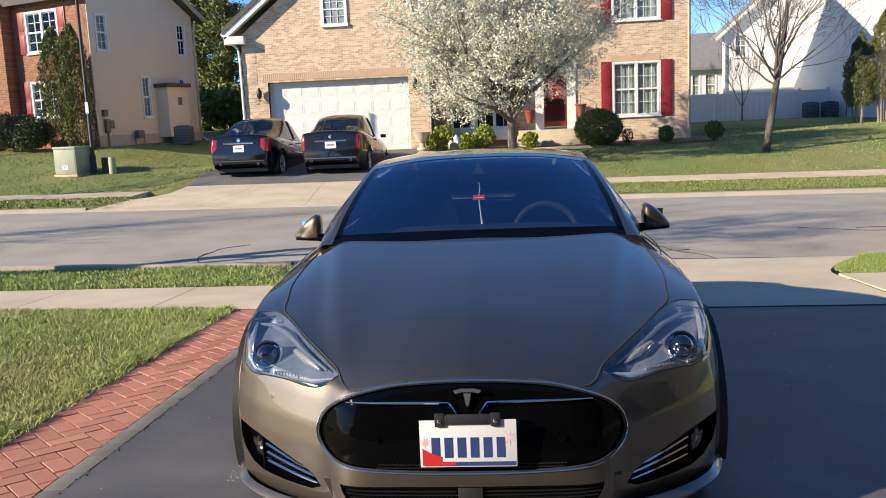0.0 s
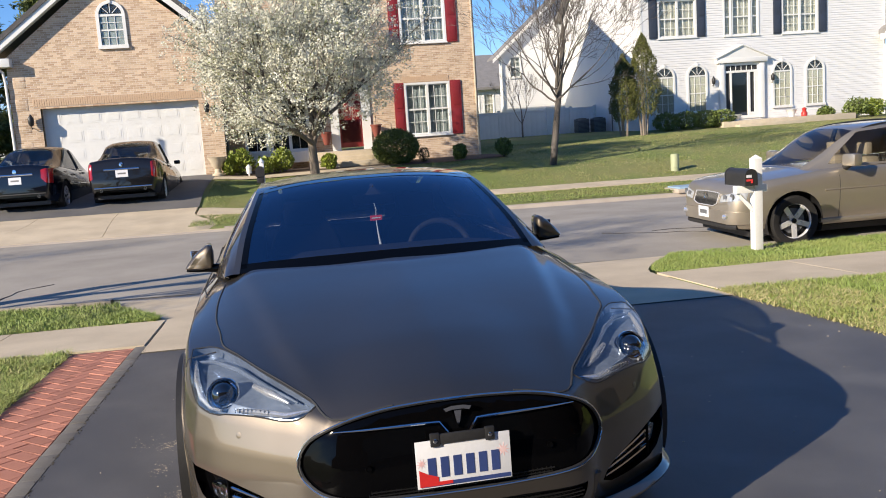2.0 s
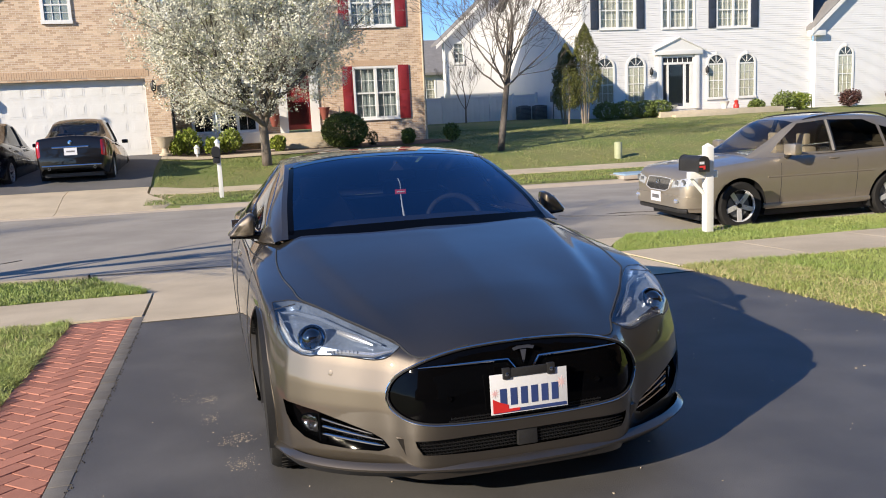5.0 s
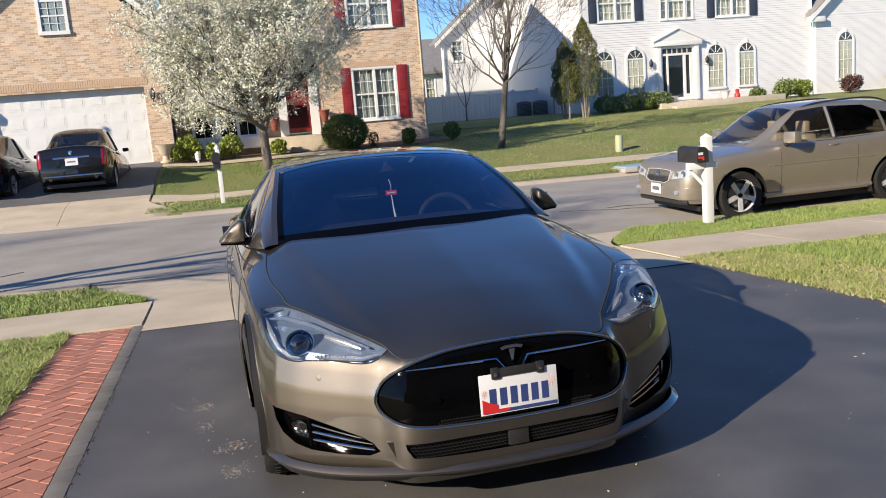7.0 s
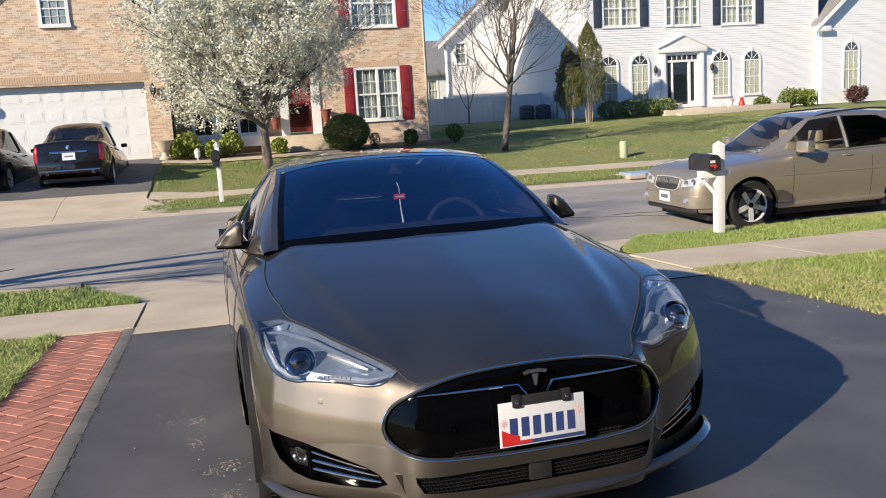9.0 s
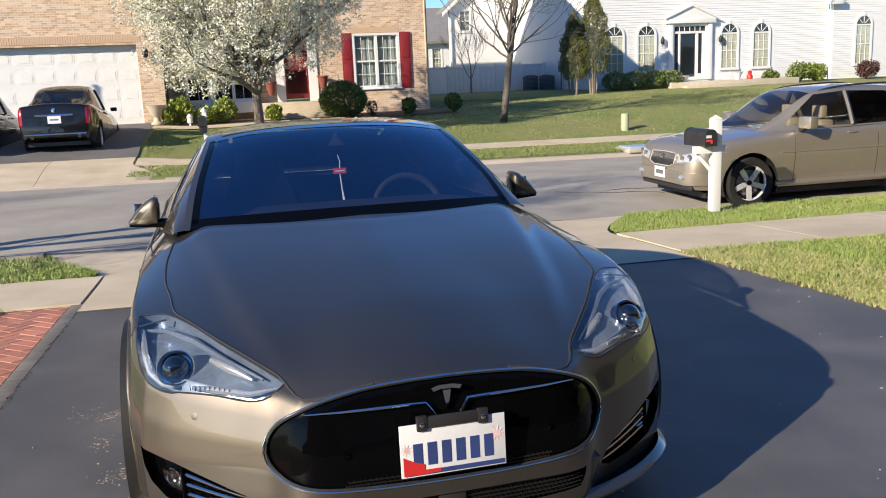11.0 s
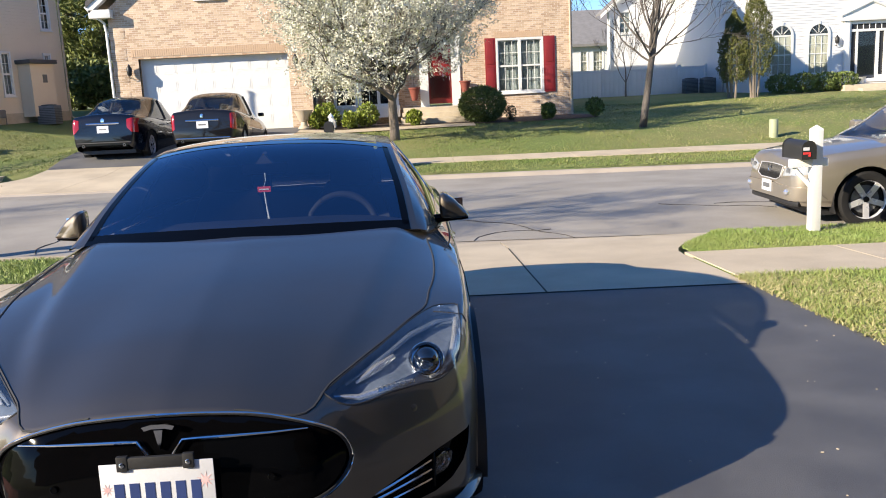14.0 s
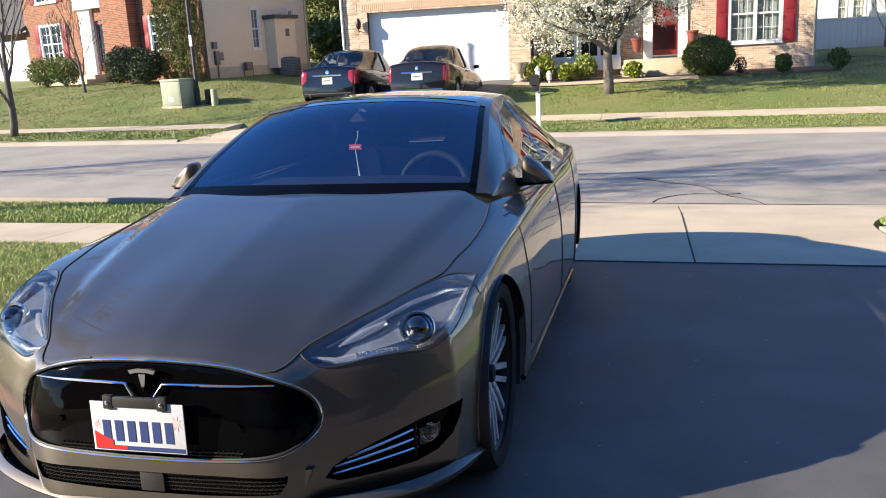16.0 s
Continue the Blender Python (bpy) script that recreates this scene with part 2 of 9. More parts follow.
    alloy_dark=mk("dark_alloy", (0.010, 0.010, 0.011), (0.018, 0.018, 0.019), rough=0.4, metal=0.0, spec=0.25, scale=6, fine=120, bump=0.02),
    reflector=mk("lamp_reflector", (0.80, 0.82, 0.86), (0.62, 0.65, 0.70), rough=0.22, metal=0.75, scale=14, fine=60, bump=0.05),
    lamp_grey=mk("lamp_housing", (0.30, 0.36, 0.47), (0.20, 0.25, 0.34), rough=0.22, metal=0.55, scale=9, fine=60, bump=0.03),
    clear_lamp=mk("clear_lamp", (0.42, 0.45, 0.48), (0.62, 0.64, 0.66), rough=0.15, metal=0.3, scale=16, fine=60, bump=0.05, coat=1.0),
    leather=mk("black_leather", (0.020, 0.021, 0.023), (0.03, 0.03, 0.033), rough=0.6, spec=0.15, scale=5, fine=160, bump=0.2, dist=0.002),
    leather_tan=mk("tan_leather", (0.26, 0.22, 0.16), (0.20, 0.17, 0.125), rough=0.5, scale=5, fine=160, bump=0.2, dist=0.002),
    plate_white=mk("plate_white", (0.72, 0.73, 0.76), (0.66, 0.67, 0.70), rough=0.35, scale=10, fine=100, bump=0.02),
    plate_blue=mk("plate_blue", (0.035, 0.06, 0.19), (0.03, 0.05, 0.16), rough=0.4, scale=10, fine=100, bump=0),
    plate_red=mk("plate_red", (0.62, 0.03, 0.03), (0.55, 0.025, 0.025), rough=0.4, scale=10, fine=100, bump=0),
    plate_pink=mk("plate_pink", (0.72, 0.42, 0.42), (0.70, 0.56, 0.56), rough=0.4, scale=30, fine=100, bump=0),
    tag_red=mk("tag_red", (0.70, 0.05, 0.05), (0.62, 0.04, 0.04), rough=0.7, scale=30, fine=100, bump=0.1),
    tail_red=mk("tail_lamp_red", (0.35, 0.012, 0.014), (0.25, 0.01, 0.012), rough=0.12, scale=12, fine=60, bump=0, coat=0.8),
    navy_paint=mk("navy_car_paint", (0.004, 0.005, 0.010), (0.003, 0.004, 0.008), rough=0.25, metal=0.0, spec=0.2, scale=3, fine=600, bump=0, coat=1.0),
    black_paint=mk("black_car_paint", (0.006, 0.006, 0.007), (0.004, 0.004, 0.005), rough=0.4, metal=0.0, spec=0.2, scale=3, fine=600, bump=0, coat=1.0),
    gold_paint=mk("gold_car_paint", (0.43, 0.38, 0.305), (0.40, 0.35, 0.28), rough=0.48, metal=0.75, scale=3, fine=700, bump=0, coat=1.0),
    blue_paint=mk("blue_car_paint", (0.05, 0.09, 0.15), (0.045, 0.08, 0.13), rough=0.35, metal=0.5, scale=3, fine=700, bump=0, coat=1.0),
    lid_blue=mk("pale_blue_lid", (0.28, 0.40, 0.52), (0.23, 0.34, 0.45), rough=0.7, scale=5, fine=50),
    red_toy=mk("red_plastic", (0.5, 0.04, 0.03), (0.42, 0.03, 0.025), rough=0.4, scale=5, fine=50, bump=0),
    glass=pane("window_glass", (0.86, 0.89, 0.89), 1.4),
    car_glass=pane("windscreen_glass", (0.48, 0.55, 0.66), 3.0, (0.62, 0.78, 1.0)),
    clear_glass=pane("clear_car_glass", (0.85, 0.88, 0.88), 1.5),
    tint_glass=pane("tinted_glass", (0.62, 0.65, 0.66), 1.55),
    privacy_glass=pane("privacy_glass", (0.11, 0.118, 0.122), 1.55),
    lens=pane("lamp_lens", (0.94, 0.96, 0.99), 1.75),
)


# ---- building helpers ----
def thing(name, m, label, category, group="", kind=""):
    """An Empty at the base of a thing, which its parts hang from."""
    ob = new(name)
    ob.empty_display_size = 0.1
    ob.matrix_basis = m
    return tagged(ob, label, category, group, kind)


def mesh_of(name, bm, mat, smooth=True, angle=40):
    me = bpy.data.meshes.new(name)
    bm.to_mesh(me)
    bm.free()
    for one in (mat if isinstance(mat, (list, tuple)) else [mat]):
        me.materials.append(MAT[one])
    if smooth:
        me.shade_smooth()
        if angle:
            me.set_sharp_from_angle(angle=radians(angle))
    return me


def part(name, bm, mat, parent, label="", at=None, smooth=True, angle=40):
    """Links a bmesh as ONE mesh under a thing or a part. at: where its own origin lies, so that its mesh can be shared."""
    ob = new(name, mesh_of(name, bm, mat, smooth, angle))
    ob.parent = parent
    if at is not None:
        ob.matrix_basis = at
    return tagged(ob, label)


def single(name, bm, mat, label, category, group="", kind="", m=None, smooth=True, angle=40):
    ob = new(name, mesh_of(name, bm, mat, smooth, angle))
    if m is not None:
        ob.matrix_basis = m
    return tagged(ob, label, category, group, kind)


def cuboid(bm, x0, y0, z0, x1, y1, z1, bevel=0.0, m=None):
    r = bmesh.ops.create_cube(bm, size=1)
    vs = r["verts"]
    for v in vs:
        v.co = ((x0 + x1) / 2 + v.co.x * (x1 - x0), (y0 + y1) / 2 + v.co.y * (y1 - y0), (z0 + z1) / 2 + v.co.z * (z1 - z0))
    if bevel:
        es = {e for v in vs for e in v.link_edges}
        out = bmesh.ops.bevel(bm, geom=list(es), offset=bevel, segments=2, affect="EDGES", profile=0.6)
        vs = list({v for f in out["faces"] for v in f.verts} | {v for v in vs if v.is_valid})
    if m is not None:
        for v in vs:
            v.co = m @ v.co
    return bm


def box(x0, y0, z0, x1, y1, z1, bevel=0.0, m=None):
    return cuboid(bmesh.new(), x0, y0, z0, x1, y1, z1, bevel, m)


def tube(bm, pts, radii, sides=8, cap=True):
    """A round bar along points, with a radius at each."""
    pts = [Vector(p) for p in pts]
    if not hasattr(radii, "__len__"):
        radii = [radii] * len(pts)
    rings = []
    ref = Vector((0.31, 0.17, 0.93))
    for i, p in enumerate(pts):
        d = (pts[min(i + 1, len(pts) - 1)] - pts[max(i - 1, 0)]).normalized()
        a = d.cross(ref)
        if a.length < 1e-3:
            a = d.cross(Vector((1, 0, 0)))
        a.normalize()
        b = d.cross(a)
        rings.append([bm.verts.new(p + radii[i] * (a * math.cos(2 * math.pi * k / sides) + b * math.sin(2 * math.pi * k / sides))) for k in range(sides)])
    for r0, r1 in zip(rings, rings[1:]):
        for k in range(sides):
            bm.faces.new((r0[k], r0[(k + 1) % sides], r1[(k + 1) % sides], r1[k]))
    if cap:
        bm.faces.new(rings[0][::-1])
        bm.faces.new(rings[-1])
    return bm


def lathe(bm, prof, sides=24, m=None):
    """A turned shape about z from (radius, height) pairs."""
    rings = []
    for r, z in prof:
        ring = []
        for k in range(sides):
            a = 2 * math.pi * k / sides
            co = Vector((r * math.cos(a), r * math.sin(a), z))
            ring.append(bm.verts.new(m @ co if m is not None else co))
        rings.append(ring)
    for r0, r1 in zip(rings, rings[1:]):
        for k in range(sides):
            bm.faces.new((r0[k], r0[(k + 1) % sides], r1[(k + 1) % sides], r1[k]))
    bm.faces.new(rings[0][::-1])
    bm.faces.new(rings[-1])
    return bm


def slab(bm, poly, depth, m=None):
    """A flat polygon in x and z, given thickness along y from 0 to depth."""
    front = [bm.verts.new((m @ Vector((x, 0, z))) if m is not None else Vector((x, 0, z))) for x, z in poly]
    back = [bm.verts.new((m @ Vector((x, depth, z))) if m is not None else Vector((x, depth, z))) for x, z in poly]
    n = len(poly)
    bm.faces.new(front)
    bm.faces.new(back[::-1])
    for i in range(n):
        bm.faces.new((front[i], back[i], back[(i + 1) % n], front[(i + 1) % n]))
    bmesh.ops.recalc_face_normals(bm, faces=bm.faces)
    return bm


def spline(pts, n):
    """n points along a smooth curve through pts."""
    p = np.array(pts, float)
    d = np.concatenate([[0], np.cumsum(np.linalg.norm(np.diff(p, axis=0), axis=1) ** 0.5)])
    q = np.vstack([2 * p[0] - p[1], p, 2 * p[-1] - p[-2]])
    k = np.concatenate([[-d[1]], d, [2 * d[-1] - d[-2]]])
    out = []
    for t in np.linspace(0, d[-1], n):
        i = min(max(int(np.searchsorted(d, t, side="right")), 1), len(p) - 1)
        p0, p1, p2, p3 = q[i - 1], q[i], q[i + 1], q[i + 2]
        t0, t1, t2, t3 = k[i - 1], k[i], k[i + 1], k[i + 2]
        a1 = (t1 - t) / (t1 - t0) * p0 + (t - t0) / (t1 - t0) * p1
        a2 = (t2 - t) / (t2 - t1) * p1 + (t - t1) / (t2 - t1) * p2
        a3 = (t3 - t) / (t3 - t2) * p2 + (t - t2) / (t3 - t2) * p3
        b1 = (t2 - t) / (t2 - t0) * a1 + (t - t0) / (t2 - t0) * a2
        b2 = (t3 - t) / (t3 - t1) * a2 + (t - t1) / (t3 - t1) * a3
        out.append((t2 - t) / (t2 - t1) * b1 + (t - t1) / (t2 - t1) * b2)
    return np.array(out)


def by_y(pts, ys):
    """Points of a smooth curve at given y."""
    c = spline(pts, 400)
    o = np.argsort(c[:, 1], kind="stable")
    return np.stack([np.interp(ys, c[o, 1], c[o, i]) for i in range(3)], axis=1)


def sheet(bm, rows):
    """Faces over a grid of points; returns the verts."""
    g = [[bm.verts.new(p) for p in r] for r in rows]
    for a, b in zip(g, g[1:]):
        for i in range(len(a) - 1):
            bm.faces.new((a[i], a[i + 1], b[i + 1], b[i]))
    return g


def smooth01(a, b, x):
    t = min(1.0, max(0.0, (x - a) / (b - a)))
    return t * t * (3 - 2 * t)


# ---- the lie of the land ----
def y_near(x):
    return 8.25 - 0.075 * x


def y_far(x):
    return 16.9


def near_plane(y):
    return -0.02 - 0.0396 * y


def gutter_near(x):
    return -0.415 - 0.006 * x


def gutter_far(x):
    return -0.42 - 0.011 * x


def land(x, y):
    """The height of the turf, road bed and lots."""
    a, b = y_near(x), y_far(x)
    if y <= a:
        return near_plane(y) + 0.012 * math.sin(x * 0.7 + y * 0.9) * smooth01(3.6, 7, abs(x - 0.9))
    if y < b:
        t = (y - a) / (b - a)
        return gutter_near(x) * (1 - t) + gutter_far(x) * t + 0.09 * (1 - (2 * t - 1) ** 2)
    s = y - b
    xx = max(-30, min(30, x))
    base = float(np.interp(s, [0, 2, 3.2, 5.3, 8, 10.4, 12.5, 19, 60, 400], [-0.30, -0.23, -0.19, 0.13, 0.33, 0.47, 0.48, 0.84, 1.2, 2.0]))
    tilt = -0.011 * xx * max(0.0, 1 - s / 10)
    left = 0.62 * smooth01(-9.2, -14.5, x) * smooth01(4.5, 11.0, s) if x < 0 else 0
    left = 0.62 * smooth01(9.2, 14.5, -x) * smooth01(4.5, 11.0, s)
    drive = smooth01(-9.8, -8.7, x) * (1 - smooth01(-2.7, -1.5, x)) * float(np.interp(s, [1.5, 3.0, 4.3, 5.6, 10.4, 12], [0, 0.08, 0.13, 0.11, 0.07, 0]))
    return base + tilt + left + drive


def covered(x, y):
    """Where paving lies on the turf's place."""
    a, b = y_near(x), y_far(x)
    flare = smooth01(6.2, 8.3, y)
    if -1.85 - 0.75 * flare < x < 3.5 + 1.05 * flare and y < a:
        return True
    if -2.6 < x < -1.8 and y < 5.2:
        return True
    return a - 0.15 < y < b + 0.2


def build_ground():
    xs = sorted(set(np.round(np.concatenate([np.linspace(-600, -60, 10), np.linspace(-60, -14, 24), np.linspace(-14, 14, 57), np.linspace(14, 60, 24), np.linspace(60, 600, 10)]), 2)))
    ys = sorted(set(np.round(np.concatenate([np.linspace(-600, -40, 8), np.linspace(-40, -4, 13), np.linspace(-4, 40, 121), np.linspace(42, 80, 20), np.linspace(90, 900, 12)]), 3)))
    bm = bmesh.new()
    sheet(bm, [[(x, y, land(x, y) - (0.17 if -9.75 < x < -2.05 and 16.6 < y < 20.2 or y_near(x) - 0.15 < y < y_far(x) + 0.2 else 0.09 if covered(x, y) else 0.0)) for x in xs] for y in ys])
    bmesh.ops.recalc_face_normals(bm, faces=bm.faces)
    single("ground", bm, "turf", "uneven green and straw-coloured lawn turf", "ground", kind="structure", angle=0)


def draped(name, xs, edge0, edge1, mat, label, category, lift=0.0, rows=12, height=land, kind="structure", skirt=0.0):
    """Paving between two edges y0(x), y1(x), laid on the land."""
    bm = bmesh.new()
    g = []
    for x in xs:
        y0, y1 = edge0(x), edge1(x)
        g.append([(x, y0 + (y1 - y0) * t, height(x, y0 + (y1 - y0) * t) + lift) for t in np.linspace(0, 1, rows)])
    sheet(bm, g)
    bmesh.ops.recalc_face_normals(bm, faces=bm.faces)
    if sum(f.normal.z for f in bm.faces) < 0:
        bmesh.ops.reverse_faces(bm, faces=bm.faces)
    if skirt:
        out = bmesh.ops.extrude_face_region(bm, geom=bm.faces[:])
        for v in out["geom"]:
            if isinstance(v, bmesh.types.BMVert):
                v.co.z += skirt
    return single(name, bm, mat, label, category, kind=kind, angle=30)


def kerb(name, pts, width, height, label):
    """A kerb along points, as a moulded section with a rounded top; width is towards the lot."""
    bm = bmesh.new()
    prof = [(-0.45, 0.0), (-0.02, -0.012), (0.0, 0.01), (0.03, height * 0.8), (0.07, height), (width, height), (width, -0.06), (-0.45, -0.08)]
    rows = []
    for i, p in enumerate(pts):
        a, b = Vector(pts[max(i - 1, 0)]), Vector(pts[min(i + 1, len(pts) - 1)])
        t = (b - a).normalized()
        n = Vector((-t.y, t.x, 0)).normalized()
        rows.append([Vector(p) + n * o + Vector((0, 0, h + 0.006)) for o, h in prof + prof[:1]])
    sheet(bm, rows)
    bmesh.ops.recalc_face_normals(bm, faces=bm.faces)
    return single(name, bm, "curb", label, "kerb", kind="structure", angle=35)


build_ground()
plane_h = lambda x, y: near_plane(y)
LONG = np.linspace(-70, 70, 141)
draped("road", LONG, lambda x: y_near(x) + 0.30, lambda x: y_far(x) - 0.30, "road", "grey worn asphalt street with cracks", "road", 0.0, 17)
seam_y = lambda x: 4.70 - 0.06 * x
walk_near, walk_far = lambda x: 5.03 - 0.06 * x, lambda x: 6.40 - 0.05 * x
draped("driveway", np.linspace(-1.80, 3.51, 30), lambda x: -14, seam_y, "asphalt", "freshly sealed black asphalt driveway", "driveway", 0.0, 40, plane_h)
# driveway apron of concrete slabs between asphalt and street
apron = thing("driveway_apron", Matrix.Identity(4), "pale concrete driveway apron in large slabs", "pavement", kind="structure")
cuts = [-1.80, 1.83, 3.50]
for x0, x1 in zip(cuts, cuts[1:]):
    bm = bmesh.new()
    g = []
    for t in np.linspace(0, 1, 18):
        row = []
        for u in np.linspace(0, 1, 14):
            xb = x0 + (x1 - x0) * u
            ya, yb = seam_y(xb) + 0.012, y_near(xb) + 0.02
            y = ya + (yb - ya) * t
            fl = smooth01(6.2, 8.3, y)
            x = xb + (1.05 * fl if x1 > 3 else 0) * u * (1 if x1 > 3 else 0) - (0.75 * fl if x0 < -1 else 0) * (1 - u)
            x += 0.008 if u == 0 and x0 > -1 else (-0.008 if u == 1 and x1 < 3 else 0)
            z = near_plane(y) * (1 - smooth01(7.2, 8.35, y)) + (gutter_near(x) + 0.03) * smooth01(7.2, 8.35, y)
            row.append((x, y, z + 0.004))
        g.append(row)
    sheet(bm, g)
    bmesh.ops.recalc_face_normals(bm, faces=bm.faces)
    if sum(f.normal.z for f in bm.faces) < 0:
        bmesh.ops.reverse_faces(bm, faces=bm.faces)
    out = bmesh.ops.extrude_face_region(bm, geom=bm.faces[:])
    for v in out["geom"]:
        if isinstance(v, bmesh.types.BMVert):
            v.co.z -= 0.1
    part("slab", bm, "concrete", apron, angle=30)
bm = bmesh.new()
tube(bm, [(x, seam_y(x) + 0.006, near_plane(seam_y(x)) + 0.0005) for x in np.linspace(-1.8, 3.5, 12)], 0.008, 5)
tube(bm, [(1.83 + 0.0 * y, y, near_plane(y) + 0.0005) for y in np.linspace(4.6, 7.2, 8)], 0.009, 5)
part("joint", bm, "joint", apron)


def pavement(xs, lift, side):
    for x0, x1 in zip(xs, xs[1:]):
        bm = bmesh.new()
        lo, hi = (walk_near, walk_far) if side == "near" else (lambda x: 18.95, lambda x: 20.1)
        h = near_plane if side == "near" else None
        g = []
        for x in np.linspace(x0 + 0.006, x1 - 0.006, 6):
            row = []
            for t in np.linspace(0, 1, 5):
                y = lo(x) + (hi(x) - lo(x)) * t
                row.append((x, y, (h(y) if h else land(x, y)) + lift))
            g.append(row)
        sheet(bm, g)
        bmesh.ops.recalc_face_normals(bm, faces=bm.faces)
        if sum(f.normal.z for f in bm.faces) < 0:
            bmesh.ops.reverse_faces(bm, faces=bm.faces)
        out = bmesh.ops.extrude_face_region(bm, geom=bm.faces[:])
        for v in out["geom"]:
            if isinstance(v, bmesh.types.BMVert):
                v.co.z -= 0.12
        yield bm


for name, xs, side, label in (("pavement_1", np.arange(-20.057, -1.7, 1.52), "near", "tan concrete pavement slabs beside the lawn"), ("pavement_2", np.arange(3.53, 22, 1.52), "near", "tan concrete pavement slabs beside the lawn"),
                              ("pavement_3", np.arange(-2.7, 32, 1.55), "far", "tan concrete pavement across the street"), ("pavement_4", np.arange(-36.0, -8.5, 1.55), "far", "tan concrete pavement across the street")):
    pv = thing(name, Matrix.Identity(4), label, "pavement", kind="structure")
    for bm in pavement(list(xs), 0.012 if side == "near" else 0.02, side):
        part("slab", bm, "concrete", pv, angle=30)

# kerbs: low where the driveways cross
def kerb_line(xs, side):
    return [(x, (y_near(x) if side == "near" else y_far(x)), (gutter_near(x) if side == "near" else gutter_far(x))) for x in xs]


for nm, xs, side, hgt in (("kerb_1", np.linspace(-2.7, -70, 50), "near", 0.085), ("kerb_2", np.linspace(70, 4.7, 50), "near", 0.085), ("kerb_3", np.linspace(-1.9, 70, 50), "far", 0.08), ("kerb_4", np.linspace(-70, -9.9, 50), "far", 0.08), ("kerb_5", np.linspace(-9.9, -1.9, 12), "far", 0.03), ("kerb_6", np.linspace(4.7, -2.7, 12), "near", 0.012)):
    kerb(nm, kerb_line(xs, side), 0.16, hgt, "pale concrete kerb and gutter along the street")

# the drive across the street
ap2 = thing("far_apron", Matrix.Identity(4), "pale concrete apron of the drive across the street", "pavement", kind="structure")
def far_apron_z(x, y, t):
    """The apron rises from the gutter to the drive."""
    k = smooth01(0, 0.45, t)
    return (gutter_far(x) + 0.035) * (1 - k) + (land(x, y) + 0.03) * k


for k in range(3):
    bm = bmesh.new()
    g = []
    for t in np.linspace(0, 1, 14):
        y = 16.93 + t * 3.22
        l, r = -9.9 + 1.3 * smooth01(0, 0.7, t), -1.9 - 0.85 * smooth01(0, 0.75, t)
        g.append([(l + (r - l) * (k + u) / 3 + (0.006 if u == 0 else -0.006 if u == 1 else 0), y, far_apron_z(l + (r - l) * (k + u) / 3, y, t)) for u in np.linspace(0, 1, 8)])
    sheet(bm, g)
    bmesh.ops.recalc_face_normals(bm, faces=bm.faces)
    if sum(f.normal.z for f in bm.faces) < 0:
        bmesh.ops.reverse_faces(bm, faces=bm.faces)
    out = bmesh.ops.extrude_face_region(bm, geom=bm.faces[:])
    for v in out["geom"]:
        if isinstance(v, bmesh.types.BMVert):
            v.co.z -= 0.1
    part("slab", bm, "concrete", ap2, angle=30)
draped("far_driveway", np.linspace(-8.6, -2.72, 12), lambda x: 20.16, lambda x: 27.4, "old_asphalt", "dark grey asphalt drive before the garage", "driveway", 0.03, 16)
draped("front_walk", np.linspace(-2.7, 3.1, 14), lambda x: 25.3 + 0.25 * math.sin(x * 0.5), lambda x: 26.3 + 0.25 * math.sin(x * 0.5), "concrete", "pale concrete walk to the front steps", "path", 0.035, 5)
draped("planting_bed", np.linspace(-2.7, 7.4, 24), lambda x: 26.35 + 0.25 * math.sin(x * 0.5) if x < 2.9 else 26.4 + 0.2 * math.sin(x), lambda x: 29.3, "mulch", "dark mulch planting bed before the brick house", "ground", 0.02, 8)

# cracks in the street
rnd = random.Random(4)
def crack(p, ang, n, step, lift=0.003):
    pts = []
    x, y = p
    for k in range(n):
        pts.append((x, y, land(x, y) + lift))
        ang += rnd.uniform(-0.5, 0.5)
        x, y = x + step * math.cos(ang), y + step * math.sin(ang)
        ang *= 0.98
    return pts
cracks = thing("road_cracks", Matrix.Identity(4), "dark crooked cracks in the grey street", "crack", kind="structure")
for p, a, n, st in (((1.54, 8.45), 1.5, 8, 0.19), ((2.82, 8.3), 1.6, 13, 0.2), ((-4.24, 9.0), 1.85, 9, 0.19), ((4.6, 10.6), -0.5, 8, 0.25), ((0.2, 9.6), 1.9, 6, 0.2), ((5.4, 10.4), 0.3, 9, 0.3)):
    line = crack(p, a, n, st)
    part("crack", tube(bmesh.new(), line, [0.004 + 0.006 * rnd.random() for _ in line], 4), "crack", cracks, smooth=False)

# brick edging of the driveway: herringbone between two rows of grey setts
edging = thing("brick_edging", Matrix.Identity(4), "red herringbone brick strip edged with grey setts", "paving", kind="structure")
base = bmesh.new()
sheet(base, [[(x, y, near_plane(y) - 0.008) for x in (-2.55, -1.79)] for y in np.linspace(-5, 5.2, 30)])
part("bedding", base, "joint", edging)
drives = bmesh.new()
def block(l, w):
    bm = box(-l / 2 + 0.0018, -w / 2 + 0.0018, -0.05, l / 2 - 0.0018, w / 2 - 0.0018, 0, 0.003)
    return bm
me_long = mesh_of("brick", block(0.2, 0.1), "paver", True, 30)
me_grey = mesh_of("sett", block(0.1, 0.2), "paver_grey", True, 30)
slope = math.degrees(math.atan(-0.0396))
